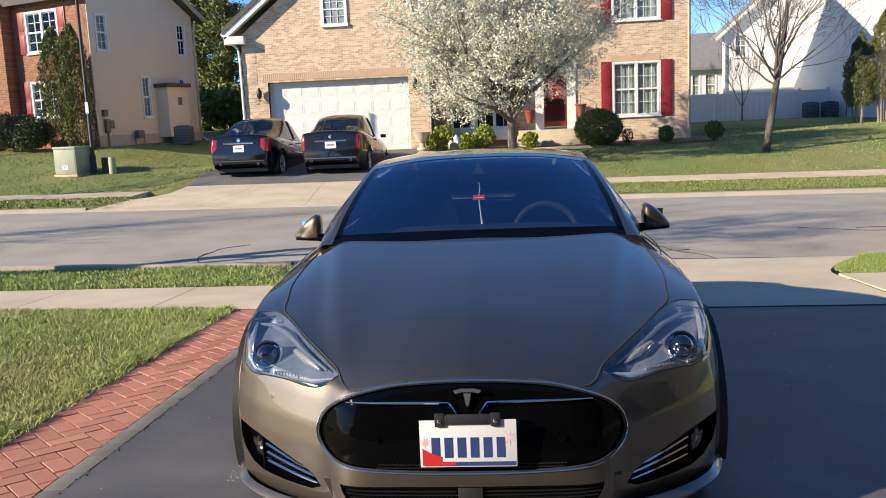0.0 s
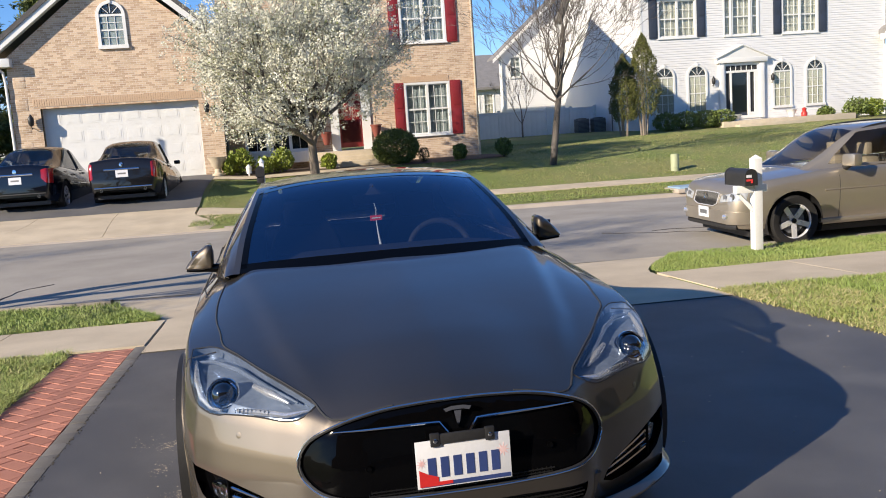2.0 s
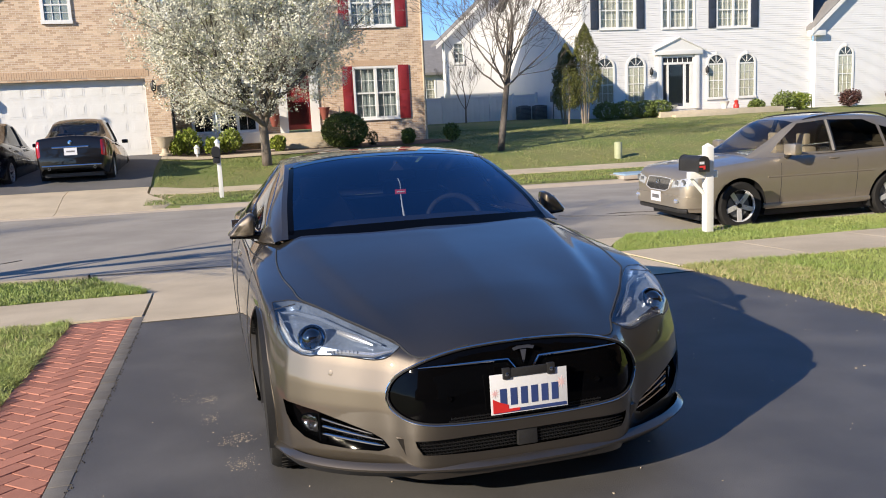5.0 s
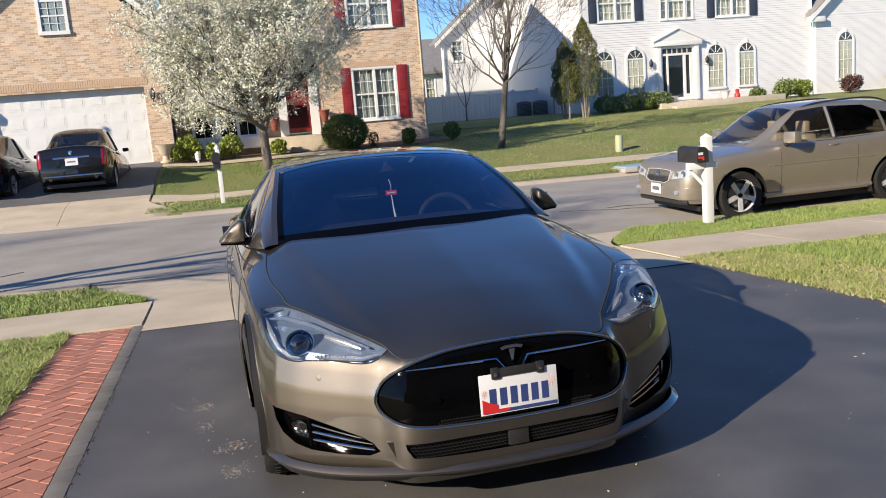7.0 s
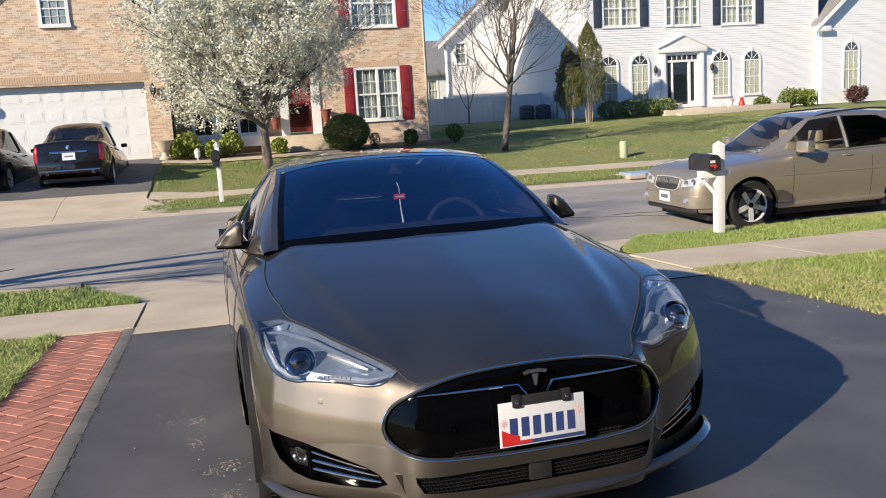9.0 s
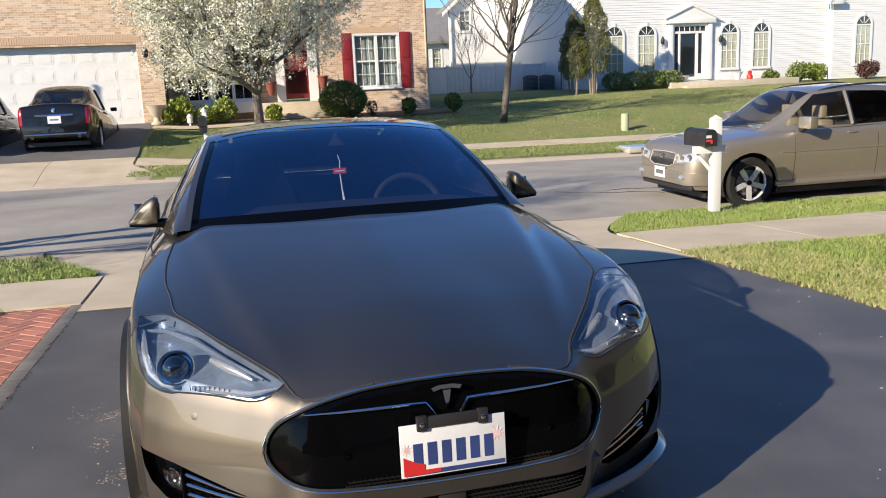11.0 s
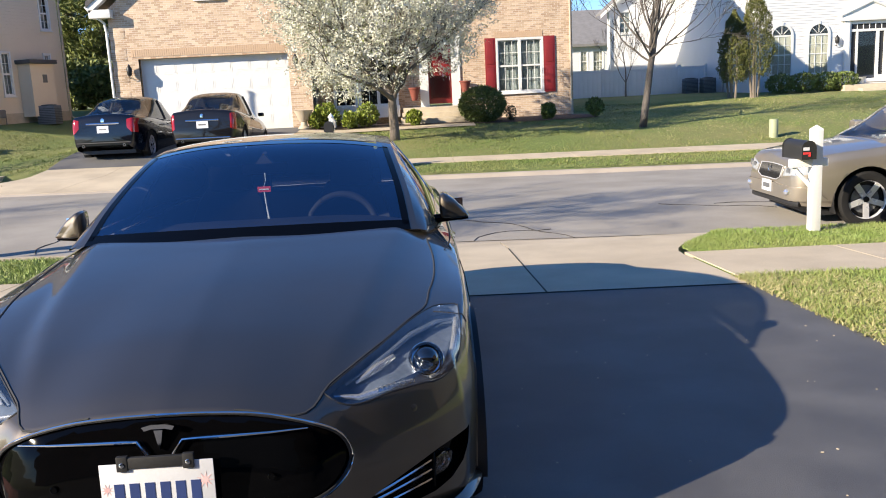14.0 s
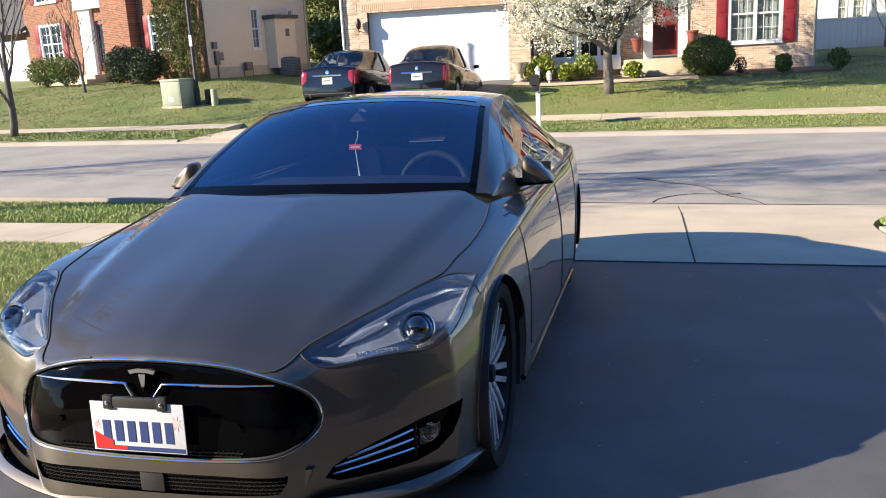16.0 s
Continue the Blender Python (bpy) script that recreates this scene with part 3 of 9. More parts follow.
def lay(name, me, x, y, turn):
    b = new(name, me)
    b.parent = edging
    b.matrix_basis = Matrix.Translation((x, y, near_plane(y) + rnd.uniform(-0.002, 0.003))) @ pose(0, 0, 0, slope + rnd.uniform(-0.6, 0.6), rnd.uniform(-0.6, 0.6), 0) @ pose(0, 0, 0, 0, 0, turn + rnd.uniform(-0.8, 0.8))
def clip(poly, axis, limit, keep_less):
    out = []
    for a, b in zip(poly, poly[1:] + poly[:1]):
        ia, ib = (a[axis] <= limit) == keep_less, (b[axis] <= limit) == keep_less
        if ia:
            out.append(a)
        if ia != ib:
            t = (limit - a[axis]) / (b[axis] - a[axis])
            out.append((a[0] + (b[0] - a[0]) * t, a[1] + (b[1] - a[1]) * t))
    return out


def cut_brick(poly):
    """A brick of any outline, with its top edge worn off."""
    bm = bmesh.new()
    n = len(poly)
    cx, cy = sum(p[0] for p in poly) / n, sum(p[1] for p in poly) / n
    rings = []
    for k, z in ((0.95, 0.0), (1.0, -0.004), (1.0, -0.05)):
        rings.append([bm.verts.new((cx + (x - cx) * k - poly[0][0], cy + (y - cy) * k - poly[0][1], z)) for x, y in poly])
    bm.faces.new(rings[0])
    for a, b in zip(rings, rings[1:]):
        for q in range(n):
            bm.faces.new((a[q], b[q], b[(q + 1) % n], a[(q + 1) % n]))
    bmesh.ops.recalc_face_normals(bm, faces=bm.faces)
    return bm


# herringbone at 45 degrees, cut off at both sides
g = 0.0022
for i in range(-50, 60):
    for j in range(-50, 60):
        k = (i - j) % 4
        if k == 0:
            rect = (i * 0.1 + g, j * 0.1 + g, i * 0.1 + 0.2 - g, j * 0.1 + 0.1 - g)
        elif k == 3:
            rect = (i * 0.1 + g, j * 0.1 + g, i * 0.1 + 0.1 - g, j * 0.1 + 0.2 - g)
        else:
            continue
        poly = [((u - v) * 0.7071 - 2.17, (u + v) * 0.7071 + 2.2) for u, v in ((rect[0], rect[1]), (rect[2], rect[1]), (rect[2], rect[3]), (rect[0], rect[3]))]
        for axis, limit, less in ((0, -2.428, False), (0, -1.903, True), (1, -0.3, False), (1, 5.1, True)):
            poly = clip(poly, axis, limit, less) if len(poly) > 2 else poly
        if len(poly) < 3:
            continue
        area = abs(sum(a[0] * b[1] - a[1] * b[0] for a, b in zip(poly, poly[1:] + poly[:1]))) / 2
        if area > 0.0008:
            x, y = poly[0]
            b = new("brick", mesh_of("brick", cut_brick(poly), "paver", False))
            b.parent = edging
            b.matrix_basis = Matrix.Translation((x, y, near_plane(y) + rnd.uniform(-0.0015, 0.002))) @ pose(0, 0, 0, slope, 0, 0)
for j in range(-6, 26):
    lay("sett", me_grey, -1.85, j * 0.2 + 0.1, 0)
    lay("sett", me_grey, -2.48, j * 0.2 + 0.15, 0)
# crumbling edge between setts and asphalt
cr = bmesh.new()
for k in range(160):
    y = rnd.uniform(-0.6, 5.0)
    cuboid(cr, -0.003, -0.004, -0.002, 0.003, 0.004, 0.002, m=Matrix.Translation((-1.795 + rnd.gauss(0, 0.008), y, near_plane(y) + 0.002)) @ pose(0, 0, 0, rnd.uniform(0, 90), rnd.uniform(0, 90), rnd.uniform(0, 90)))
single("edge_crumbs", cr, "joint", "dark crumbs of soil along the brick edge", "debris", kind="stuff", smooth=False)
# pale flecks and petals on the asphalt, and worn patches where the sealer has gone
SCUFFS = [(-1.21, 2.08, 0.03, 0.06, 60), (-1.21, 1.71, 0.03, 0.06, 45), (-1.07, 1.30, 0.045, 0.05, 110), (-1.05, 0.97, 0.035, 0.06, 70), (-1.34, 2.2, 0.04, 0.1, 30)]
cr = bmesh.new()
for k in range(110):
    x, y = rnd.uniform(-1.7, 3.4), rnd.uniform(-1.0, 4.5)
    s = rnd.uniform(0.002, 0.006)
    cuboid(cr, -s, -s * 0.6, 0, s, s * 0.6, 0.003, m=Matrix.Translation((x, y, near_plane(y) + 0.001)) @ pose(0, 0, 0, 0, 0, rnd.uniform(0, 180)))
for cx, cy, sx, sy, n in SCUFFS:
    for k in range(n):
        x, y = rnd.gauss(cx, sx), rnd.gauss(cy, sy)
        s = rnd.uniform(0.0008, 0.0028)
        cuboid(cr, -s * 1.6, -s * 0.6, 0, s * 1.6, s * 0.6, 0.001, m=Matrix.Translation((x, y, near_plane(y) + 0.0005)) @ pose(0, 0, 0, 0, 0, rnd.uniform(0, 180)))
single("fallen_petals", cr, "stone", "small pale petals and grit on the asphalt", "debris", kind="stuff", smooth=False)


# ---- the sedan on the driveway ----
from mathutils.bvhtree import BVHTree


def inside(poly, a, b):
    hit = False
    for (x0, y0), (x1, y1) in zip(poly, poly[1:] + poly[:1]):
        if (y0 > b) != (y1 > b) and a < (x1 - x0) * (b - y0) / (y1 - y0) + x0:
            hit = not hit
    return hit


def cut_out(bm, poly, i, j, allowed, reach=0.05):
    """Cuts the shell along a polygon in the plane of axes i and j, and takes the piece out as a mesh of its own."""
    poly = [tuple(map(float, p)) for p in poly]
    for (a0, b0), (a1, b1) in zip(poly, poly[1:] + poly[:1]):
        le = math.hypot(a1 - a0, b1 - b0)
        if le < 1e-6:
            continue
        ea, eb = (a1 - a0) / le, (b1 - b0) / le
        near = []
        for f in bm.faces:
            c = f.calc_center_median()
            s = (c[i] - a0) * ea + (c[j] - b0) * eb
            d = -(c[i] - a0) * eb + (c[j] - b0) * ea
            if -reach < s < le + reach and abs(d) < reach and allowed(c):
                near.append(f)
        if not near:
            continue
        co, no = Vector((0, 0, 0)), Vector((0, 0, 0))
        co[i], co[j], no[i], no[j] = a0, b0, -eb, ea
        geom = list({v for f in near for v in f.verts}) + list({e for f in near for e in f.edges}) + near
        bmesh.ops.bisect_plane(bm, geom=geom, dist=1e-5, plane_co=co, plane_no=no)
    picked = [f for f in bm.faces if allowed(f.calc_center_median()) and inside(poly, f.calc_center_median()[i], f.calc_center_median()[j])]
    return take(bm, picked)


def take(bm, faces):
    out, seen = bmesh.new(), {}
    for f in faces:
        vs = []
        for v in f.verts:
            if v not in seen:
                seen[v] = out.verts.new(v.co)
            vs.append(seen[v])
        out.faces.new(vs)
    bmesh.ops.delete(bm, geom=faces, context="FACES")
    return out


class Shell:
    """A smooth shape to lay parts on: rays meet it, and its normals shade the panels cut from it."""

    def __init__(self, bm):
        self.bm = bm.copy()
        self.bm.normal_update()
        self.bm.verts.ensure_lookup_table(), self.bm.faces.ensure_lookup_table()
        self.tree = BVHTree.FromBMesh(self.bm)

    def meet(self, o, d):
        for j in (0.0, 0.0007, -0.0013, 0.003):
            p = self.tree.ray_cast(Vector(o) + Vector((j, j, j * 0.7)), Vector(d))[0]
            if p:
                return p
        return None

    def front(self, x, z):
        return self.meet((x, -1, z), (0, 1, 0))

    def normal(self, p):
        _, _, k, _ = self.tree.find_nearest(p)
        n, tot = Vector(), 0
        for v in self.bm.faces[k].verts:
            w = 1 / ((v.co - p).length + 1e-4)
            n += v.normal * w
            tot += w
        return n.normalized()

    def dress(self, ob):
        ob.data.normals_split_custom_set_from_vertices([self.normal(v.co) for v in ob.data.vertices])
        return ob


def mirrored(half):
    """Closes a half outline, listed from the top of the centre line to its bottom, with its mirror image."""
    half = [tuple(p) for p in half]
    return half + [(-x, z) for x, z in half[::-1] if x > 1e-6]


def flip(poly):
    return [(-x, z) for x, z in poly]


def push(bm, shell, d):
    for v in bm.verts:
        v.co = v.co + shell.normal(v.co) * d
    return bm


def sedan_shell():
    nu, nv = 40, 130
    vs = np.linspace(0, 1, nv) ** 1.15
    front = spline([(0, .066, .654), (.2, .07, .643), (.388, .091, .612), (.47, .165, .628), (.6, .245, .648), (.74, .35, .668), (.82, .435, .688)], nu)
    side_pts = [(.82, .435, .688), (.872, .60, .735), (.90, .85, .785), (.912, 1.2, .825), (.925, 1.7, .86), (.932, 2.4, .885), (.938, 3.0, .905), (.945, 3.7, .935), (.915, 4.3, .95), (.83, 4.7, .945)]
    spine_pts = [(0, .066, .654), (0, .15, .695), (0, .4, .765), (0, .8, .855), (0, 1.15, .92), (0, 1.38, .958), (0, 1.7, .98), (0, 2.5, 1.0), (0, 3.9, 1.02), (0, 4.5, 1.01), (0, 4.93, .95)]
    side, spine = by_y(side_pts, .435 + vs * (4.7 - .435)), by_y(spine_pts, .066 + vs * (4.93 - .066))
    rear = spline([(0, 4.93, .95), (.5, 4.87, .95), (.83, 4.7, .945)], nu)
    us = np.linspace(0, 1, nu)
    us = 1 - (1 - us) ** 1.3
    front = np.stack([np.interp(us, np.linspace(0, 1, nu), front[:, i]) for i in range(3)], axis=1)
    rear = np.stack([np.interp(us, np.linspace(0, 1, nu), rear[:, i]) for i in range(3)], axis=1)
    rows = []
    for k, v in enumerate(vs):
        row = []
        for i, u in enumerate(us):
            ruled = spine[k] * (1 - u) + side[k] * u
            f = 1 - u ** 7
            uc = np.interp(side[k][1], [.1, .6, 1.45], [.42, .56, .70]) / max(side[k][0], .3)
            fold = 1 - (.10 * (u / uc) ** 2 if u < uc else .10 + .90 * ((u - uc) / (1 - uc)) ** 1.2)
            mix = .55 * smooth01(.25, .7, side[k][1]) * (1 - smooth01(1.45, 2.0, side[k][1]))
            ruled[2] = side[k][2] + (spine[k][2] - side[k][2]) * (f + (fold - f) * mix)
            a, b = spine[0] * (1 - u) + side[0] * u, spine[-1] * (1 - u) + side[-1] * u
            a[2], b[2] = side[0][2] + (spine[0][2] - side[0][2]) * f, side[-1][2] + (spine[-1][2] - side[-1][2]) * f
            wf, wr = max(0, 1 - v / .22) ** 2, max(0, 1 - (1 - v) / .15) ** 2
            p = ruled + wf * (front[i] - a) + wr * (rear[i] - b)
            xc = np.interp(p[1], [.1, .6, 1.45], [.42, .56, .70])
            rise = .020 * (1 - smooth01(xc - .05, xc + .05, p[0]))
            p[2] += rise * smooth01(.09, .5, p[1]) * (1 - smooth01(1.5, 2.2, p[1]))
            row.append(p)
        rows.append(row)
    bm = bmesh.new()
    sheet(bm, rows)
    rim = [rows[0][i] for i in range(nu)] + [rows[k][-1] for k in range(1, nv)] + [rows[-1][i] for i in range(nu - 2, -1, -1)]
    rim = np.array(rim)
    tan = np.gradient(rim, axis=0)
    nrm = np.stack([tan[:, 1], -tan[:, 0]], axis=1)
    nrm /= np.linalg.norm(nrm, axis=1)[:, None] + 1e-9
    for _ in range(6):
        nrm[1:-1] = (nrm[:-2] + 2 * nrm[1:-1] + nrm[2:]) / 4
        nrm[0], nrm[-1] = (0, -1), (0, 1)
    nrm /= np.linalg.norm(nrm, axis=1)[:, None] + 1e-9
    levels = []
    for t in np.linspace(0, 1, 34):
        o = np.interp(t, [0, .05, .12, .3, .45, .6, .75, .88, 1], [0, .014, .026, .046, .053, .053, .049, .042, .015])
        low = .15
        levels.append([(p[0] + n[0] * o, p[1] + n[1] * o, p[2] + (low - p[2]) * t) for p, n in zip(rim, nrm)])
    sheet(bm, levels)
    bmesh.ops.remove_doubles(bm, verts=bm.verts, dist=0.0006)
    dup = bmesh.ops.duplicate(bm, geom=bm.verts[:] + bm.edges[:] + bm.faces[:])
    for v in dup["geom"]:
        if isinstance(v, bmesh.types.BMVert):
            v.co.x = -v.co.x
    bmesh.ops.remove_doubles(bm, verts=bm.verts, dist=0.0006)
    bmesh.ops.recalc_face_normals(bm, faces=bm.faces)
    if sum(f.normal.z for f in bm.faces if f.calc_center_median().z > .85) < 0:
        bmesh.ops.reverse_faces(bm, faces=bm.faces)
    return bm


def canopy_rows():
    """The windscreen, roof and rear window as one arched surface: points from front to rear, from the middle out."""
    rail_pts = [(.754, 1.548, .953), (.722, 1.85, 1.105), (.645, 2.42, 1.31), (.618, 2.9, 1.36), (.603, 3.4, 1.335), (.60, 3.9, 1.22), (.63, 4.3, 1.085), (.63, 4.55, 1.0)]
    spine_pts = [(0, 1.38, .972), (0, 1.7, 1.135), (0, 2.2, 1.338), (0, 2.7, 1.402), (0, 3.3, 1.388), (0, 3.9, 1.27), (0, 4.4, 1.09), (0, 4.7, 1.0)]
    base = spline([(0, 1.38, .972), (.3, 1.40, .970), (.6, 1.47, .962), (.754, 1.548, .953)], 25)
    vs = np.linspace(0, 1, 90)
    rail, spine = by_y(rail_pts, 1.548 + vs * (4.55 - 1.548)), by_y(spine_pts, 1.38 + vs * (4.7 - 1.38))
    rows = []
    for k, v in enumerate(vs):
        row = []
        for i, u in enumerate(np.linspace(0, 1, 25)):
            f = 1 - u ** 2.6
            p = spine[k] * (1 - u) + rail[k] * u
            p[1] = spine[k][1] + (rail[k][1] - spine[k][1]) * u ** 2
            p[2] = rail[k][2] + (spine[k][2] - rail[k][2]) * f
            row.append(p)
        for i in range(25):
            row[i] = row[i] + max(0, 1 - v / .12) ** 2 * (base[i] - (np.array([base[i][0], spine[0][1] + (rail[0][1] - spine[0][1]) * (i / 24) ** 2, rail[0][2] + (spine[0][2] - rail[0][2]) * (1 - (i / 24) ** 2.6)])))
        rows.append(row)
    return rows


def both(rows):
    """Adds the mirror image to rows that begin on the centre line."""
    return [[(-p[0], p[1], p[2]) for p in r[:0:-1]] + [tuple(p) for p in r] for r in rows]


def line_on(points, r, sides=6):
    return tube(bmesh.new(), points, r, sides)


def wheel_parts(parent, cx, cy, r_out, r_rim, width, side, spokes, mat_spoke, mat_rim, twin=True):
    """A road wheel standing on the ground at (cx, cy); side: 1 where its face looks to +x."""
    m = pose(cx, cy, r_out, 0, 90 * side, 0)
    w = part("wheel", lathe(bmesh.new(), [(r_rim * .2, -.02), (r_rim * .9, -.02), (r_rim * .94, .0), (r_rim * .9, .012), (r_rim * .2, .012)], 36), "alloy_dark", parent, at=m)
    hw = width / 2
    prof = [(r_rim * .98, -hw * .9), (r_rim * 1.05, -hw), (r_out * .95, -hw), (r_out * .99, -hw * .8), (r_out, -hw * .5), (r_out, hw * .5), (r_out * .99, hw * .8), (r_out * .95, hw), (r_rim * 1.06, hw * 1.01), (r_rim * .99, hw * .92), (r_rim * .97, hw * .5), (r_rim * .97, -hw * .9)]
    bm = bmesh.new()
    rings = [[bm.verts.new((r * math.cos(2 * math.pi * k / 48), r * math.sin(2 * math.pi * k / 48), z)) for k in range(48)] for r, z in prof]
    for a, b in zip(rings, rings[1:] + rings[:1]):
        for k in range(48):
            bm.faces.new((a[k], a[(k + 1) % 48], b[(k + 1) % 48], b[k]))
    bmesh.ops.recalc_face_normals(bm, faces=bm.faces)
    part("tyre", bm, "rubber", w, "black rubber tyre")
    bm = bmesh.new()
    for k in range(60):
        a = 2 * math.pi * k / 60
        for z0 in (-.75, -.25, .25):
            cuboid(bm, r_out - .002, -.0085, hw * z0, r_out + .0025, .0085, hw * (z0 + .42), m=pose(0, 0, 0, 0, 0, math.degrees(a)) @ pose(0, 0, 0, 9, 0, 0))
    part("tread", bm, "rubber", w, "worn tyre tread blocks", smooth=False)
    lip = [(r_rim * .93, hw * .45), (r_rim * .95, hw * .72), (r_rim * .985, hw * .82), (r_rim * 1.0, hw * .80), (r_rim * .97, hw * .4)]
    bm = bmesh.new()
    rings = [[bm.verts.new((r * math.cos(2 * math.pi * k / 48), r * math.sin(2 * math.pi * k / 48), z)) for k in range(48)] for r, z in lip]
    for a, b in zip(rings, rings[1:] + rings[:1]):
        for k in range(48):
            bm.faces.new((a[k], a[(k + 1) % 48], b[(k + 1) % 48], b[k]))
    bmesh.ops.recalc_face_normals(bm, faces=bm.faces)
    part("rim", bm, mat_rim, w, "machined rim edge")
    bm0 = bmesh.new()
    for off in ((-.016, .016) if twin else (0.0,)):
        wd = .011 if twin else .036
        prof = [(r_rim * .14, hw * .52), (r_rim * .5, hw * .66), (r_rim * .96, hw * .74)]
        rows = [[(r, off * (1 + r * (3.2 if twin else 0)) - wd, z - .02), (r, off * (1 + r * (3.2 if twin else 0)) - wd, z), (r, off * (1 + r * (3.2 if twin else 0)) + wd, z), (r, off * (1 + r * (3.2 if twin else 0)) + wd, z - .02)] for r, z in prof]
        sheet(bm0, rows)
    me = mesh_of("spoke", bm0, mat_spoke, False)
    for k in range(spokes):
        s = new("spoke", me)
        s.parent = w
        s.matrix_basis = pose(0, 0, 0, 0, 0, 360 * k / spokes)
    part("hub_cap", lathe(bmesh.new(), [(.034, hw * .5), (.034, hw * .68), (.03, hw * .72), (.012, hw * .73)], 18), "alloy_dark", w)
    part("brake_disc", lathe(bmesh.new(), [(.06, -.0), (r_rim * .72, -.0), (r_rim * .72, .02), (.06, .02)], 32), "grey_metal", w)
    return w


def build_sedan():
    car = thing("sedan", CAR, "glossy bronze-brown metallic electric sedan parked on black driveway", "car")
    bm = sedan_shell()
    shell = Shell(bm)
    nose = lambda c: c.y < .8
    fog = [(.877, .432), (.87, .38), (.85, .33), (.81, .292), (.755, .272), (.66, .262), (.55, .258), (.512, .275), (.535, .308), (.575, .334), (.66, .368), (.77, .409)]
    lamp = [tuple(p) for p in spline([(.437, .648, 0), (.50, .612, 0), (.545, .606, 0), (.63, .617, 0), (.70, .619, 0), (.742, .618, 0)], 14)[:, :2]]
    lamp += [tuple(p) for p in spline([(.762, .614, 0), (.80, .618, 0), (.846, .645, 0), (.868, .70, 0), (.874, .768, 0)], 12)[:, :2]]
    lamp += [tuple(p) for p in spline([(.862, .771, 0), (.79, .775, 0), (.70, .755, 0), (.60, .717, 0), (.50, .677, 0), (.444, .651, 0)], 16)[:, :2]]
    cone = mirrored([tuple(p) for p in spline([(0, .652, 0), (.12, .649, 0), (.25, .637, 0), (.388, .603, 0), (.462, .563, 0), (.503, .518, 0), (.517, .472, 0), (.505, .43, 0), (.47, .398, 0), (.41, .378, 0), (.3, .367, 0), (.15, .362, 0), (0, .361, 0)], 44)[:, :2]])
    intake = mirrored([(0, .316), (.2, .316), (.43, .313), (.425, .29), (.405, .258), (.2, .25), (0, .248)])

    # nose cone: black gloss panel with a bright rim, bars and parking sensors
    panel = push(cut_out(bm, cone, 0, 2, nose), shell, -.008)
    shell.dress(part("nose_cone", panel, "gloss_black", car, "glossy black oval nose panel", angle=0))
    ring = [shell.front(x, z) + Vector((0, -.003, 0)) for x, z in cone]
    part("nose_cone_rim", line_on(ring + ring[:2], .0030, 8), "chrome", car, "thin chrome rim round the nose panel")
    dome = [shell.front(x * .985, .505 + (z - .505) * .975) + Vector((0, .002, 0)) for x, z in cone]
    part("nose_cone_seal", line_on(dome + dome[:2], .005, 6), "trim", car)
    for s in (-1, 1):
        bar = [shell.front(s * x, z) + Vector((0, -.004, 0)) for x, z in [(.40, .583), (.3, .586), (.2, .587), (.1, .587), (.062, .586), (.035, .55)]]
        part("nose_bar", line_on(bar, [.002, .004, .0052, .0055, .0052, .004], 8), "chrome", car, "thin chrome bar across the nose panel")
        p = shell.front(s * .297, .466)
        b = lathe(bmesh.new(), [(.0095, -.006), (.0105, .002), (.0085, .003), (.0075, .0015), (.002, .0015)], 20, Matrix.Translation(p + Vector((0, .003, 0))) @ pose(0, 0, 0, 90, 0, 0))
        part("parking_sensor", b, "gloss_black", car)
        p = shell.front(s * .70, .555)
        if p:
            n = shell.normal(p)
            b = lathe(bmesh.new(), [(.0105, -.004), (.0105, .0003), (.0095, .0006), (.002, .0005)], 20, Matrix.Translation(p) @ n.to_track_quat("Z", "Y").to_matrix().to_4x4())
            part("parking_sensor", b, "paint", car)
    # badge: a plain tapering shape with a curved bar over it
    bd = bmesh.new()
    y0 = shell.front(0, .6).y - .012
    slab(bd, [(-.012, .618), (.012, .618), (.006, .585), (0, .562), (-.006, .585)], .012, Matrix.Translation((0, y0, 0)))
    slab(bd, [(-.045, .628), (-.02, .634), (.02, .634), (.045, .628), (.038, .617), (.018, .622), (-.018, .622), (-.038, .617)], .012, Matrix.Translation((0, y0, 0)))
    part("badge", bd, "chrome", car, "small dark chrome badge", smooth=False)

    # lower intake with its mesh
    bmesh_in = push(cut_out(bm, intake, 0, 2, nose), shell, -.05)
    part("lower_intake", bmesh_in, "dark", car, "black lower air intake")
    for s in (-1, 1):
        net = bmesh.new()
        for row in range(5):
            z = .256 + row * .0125
            for col in range(0, 28):
                x = s * (col * .0152 + (row % 2) * .0076)
                if abs(x) > .415 or abs(x) < .045:
                    continue
                p = shell.front(x, z)
                if p:
                    cuboid(net, x - .0078, p.y + .014, z - .0018, x + .0078, p.y + .03, z + .0018)
                    cuboid(net, x - .0085, p.y + .014, z - .0065, x - .0067, p.y + .03, z + .0065)
        part("intake_mesh", net, "alloy_dark", car, "dark honeycomb intake mesh", smooth=False)
    p = shell.front(0, .28)
    part("radar_cover", box(-.04, p.y + .006, .25, .04, p.y + .03, .314, .004), "trim", car, "square black radar cover")
    net = bmesh.new()
    for row in range(2):
        for col in range(-19, 20):
            x, z = col * .0155 + row * .0077, .378 + row * .011
            p = shell.front(x, z)
            if p:
                cuboid(net, x - .006, p.y + .002, z - .0015, x + .006, p.y + .012, z + .0015)
                cuboid(net, x - .0078, p.y + .002, z - .005, x - .0062, p.y + .012, z + .005)
    part("nose_mesh", net, "alloy_dark", car, "narrow mesh under the nose panel", smooth=False)

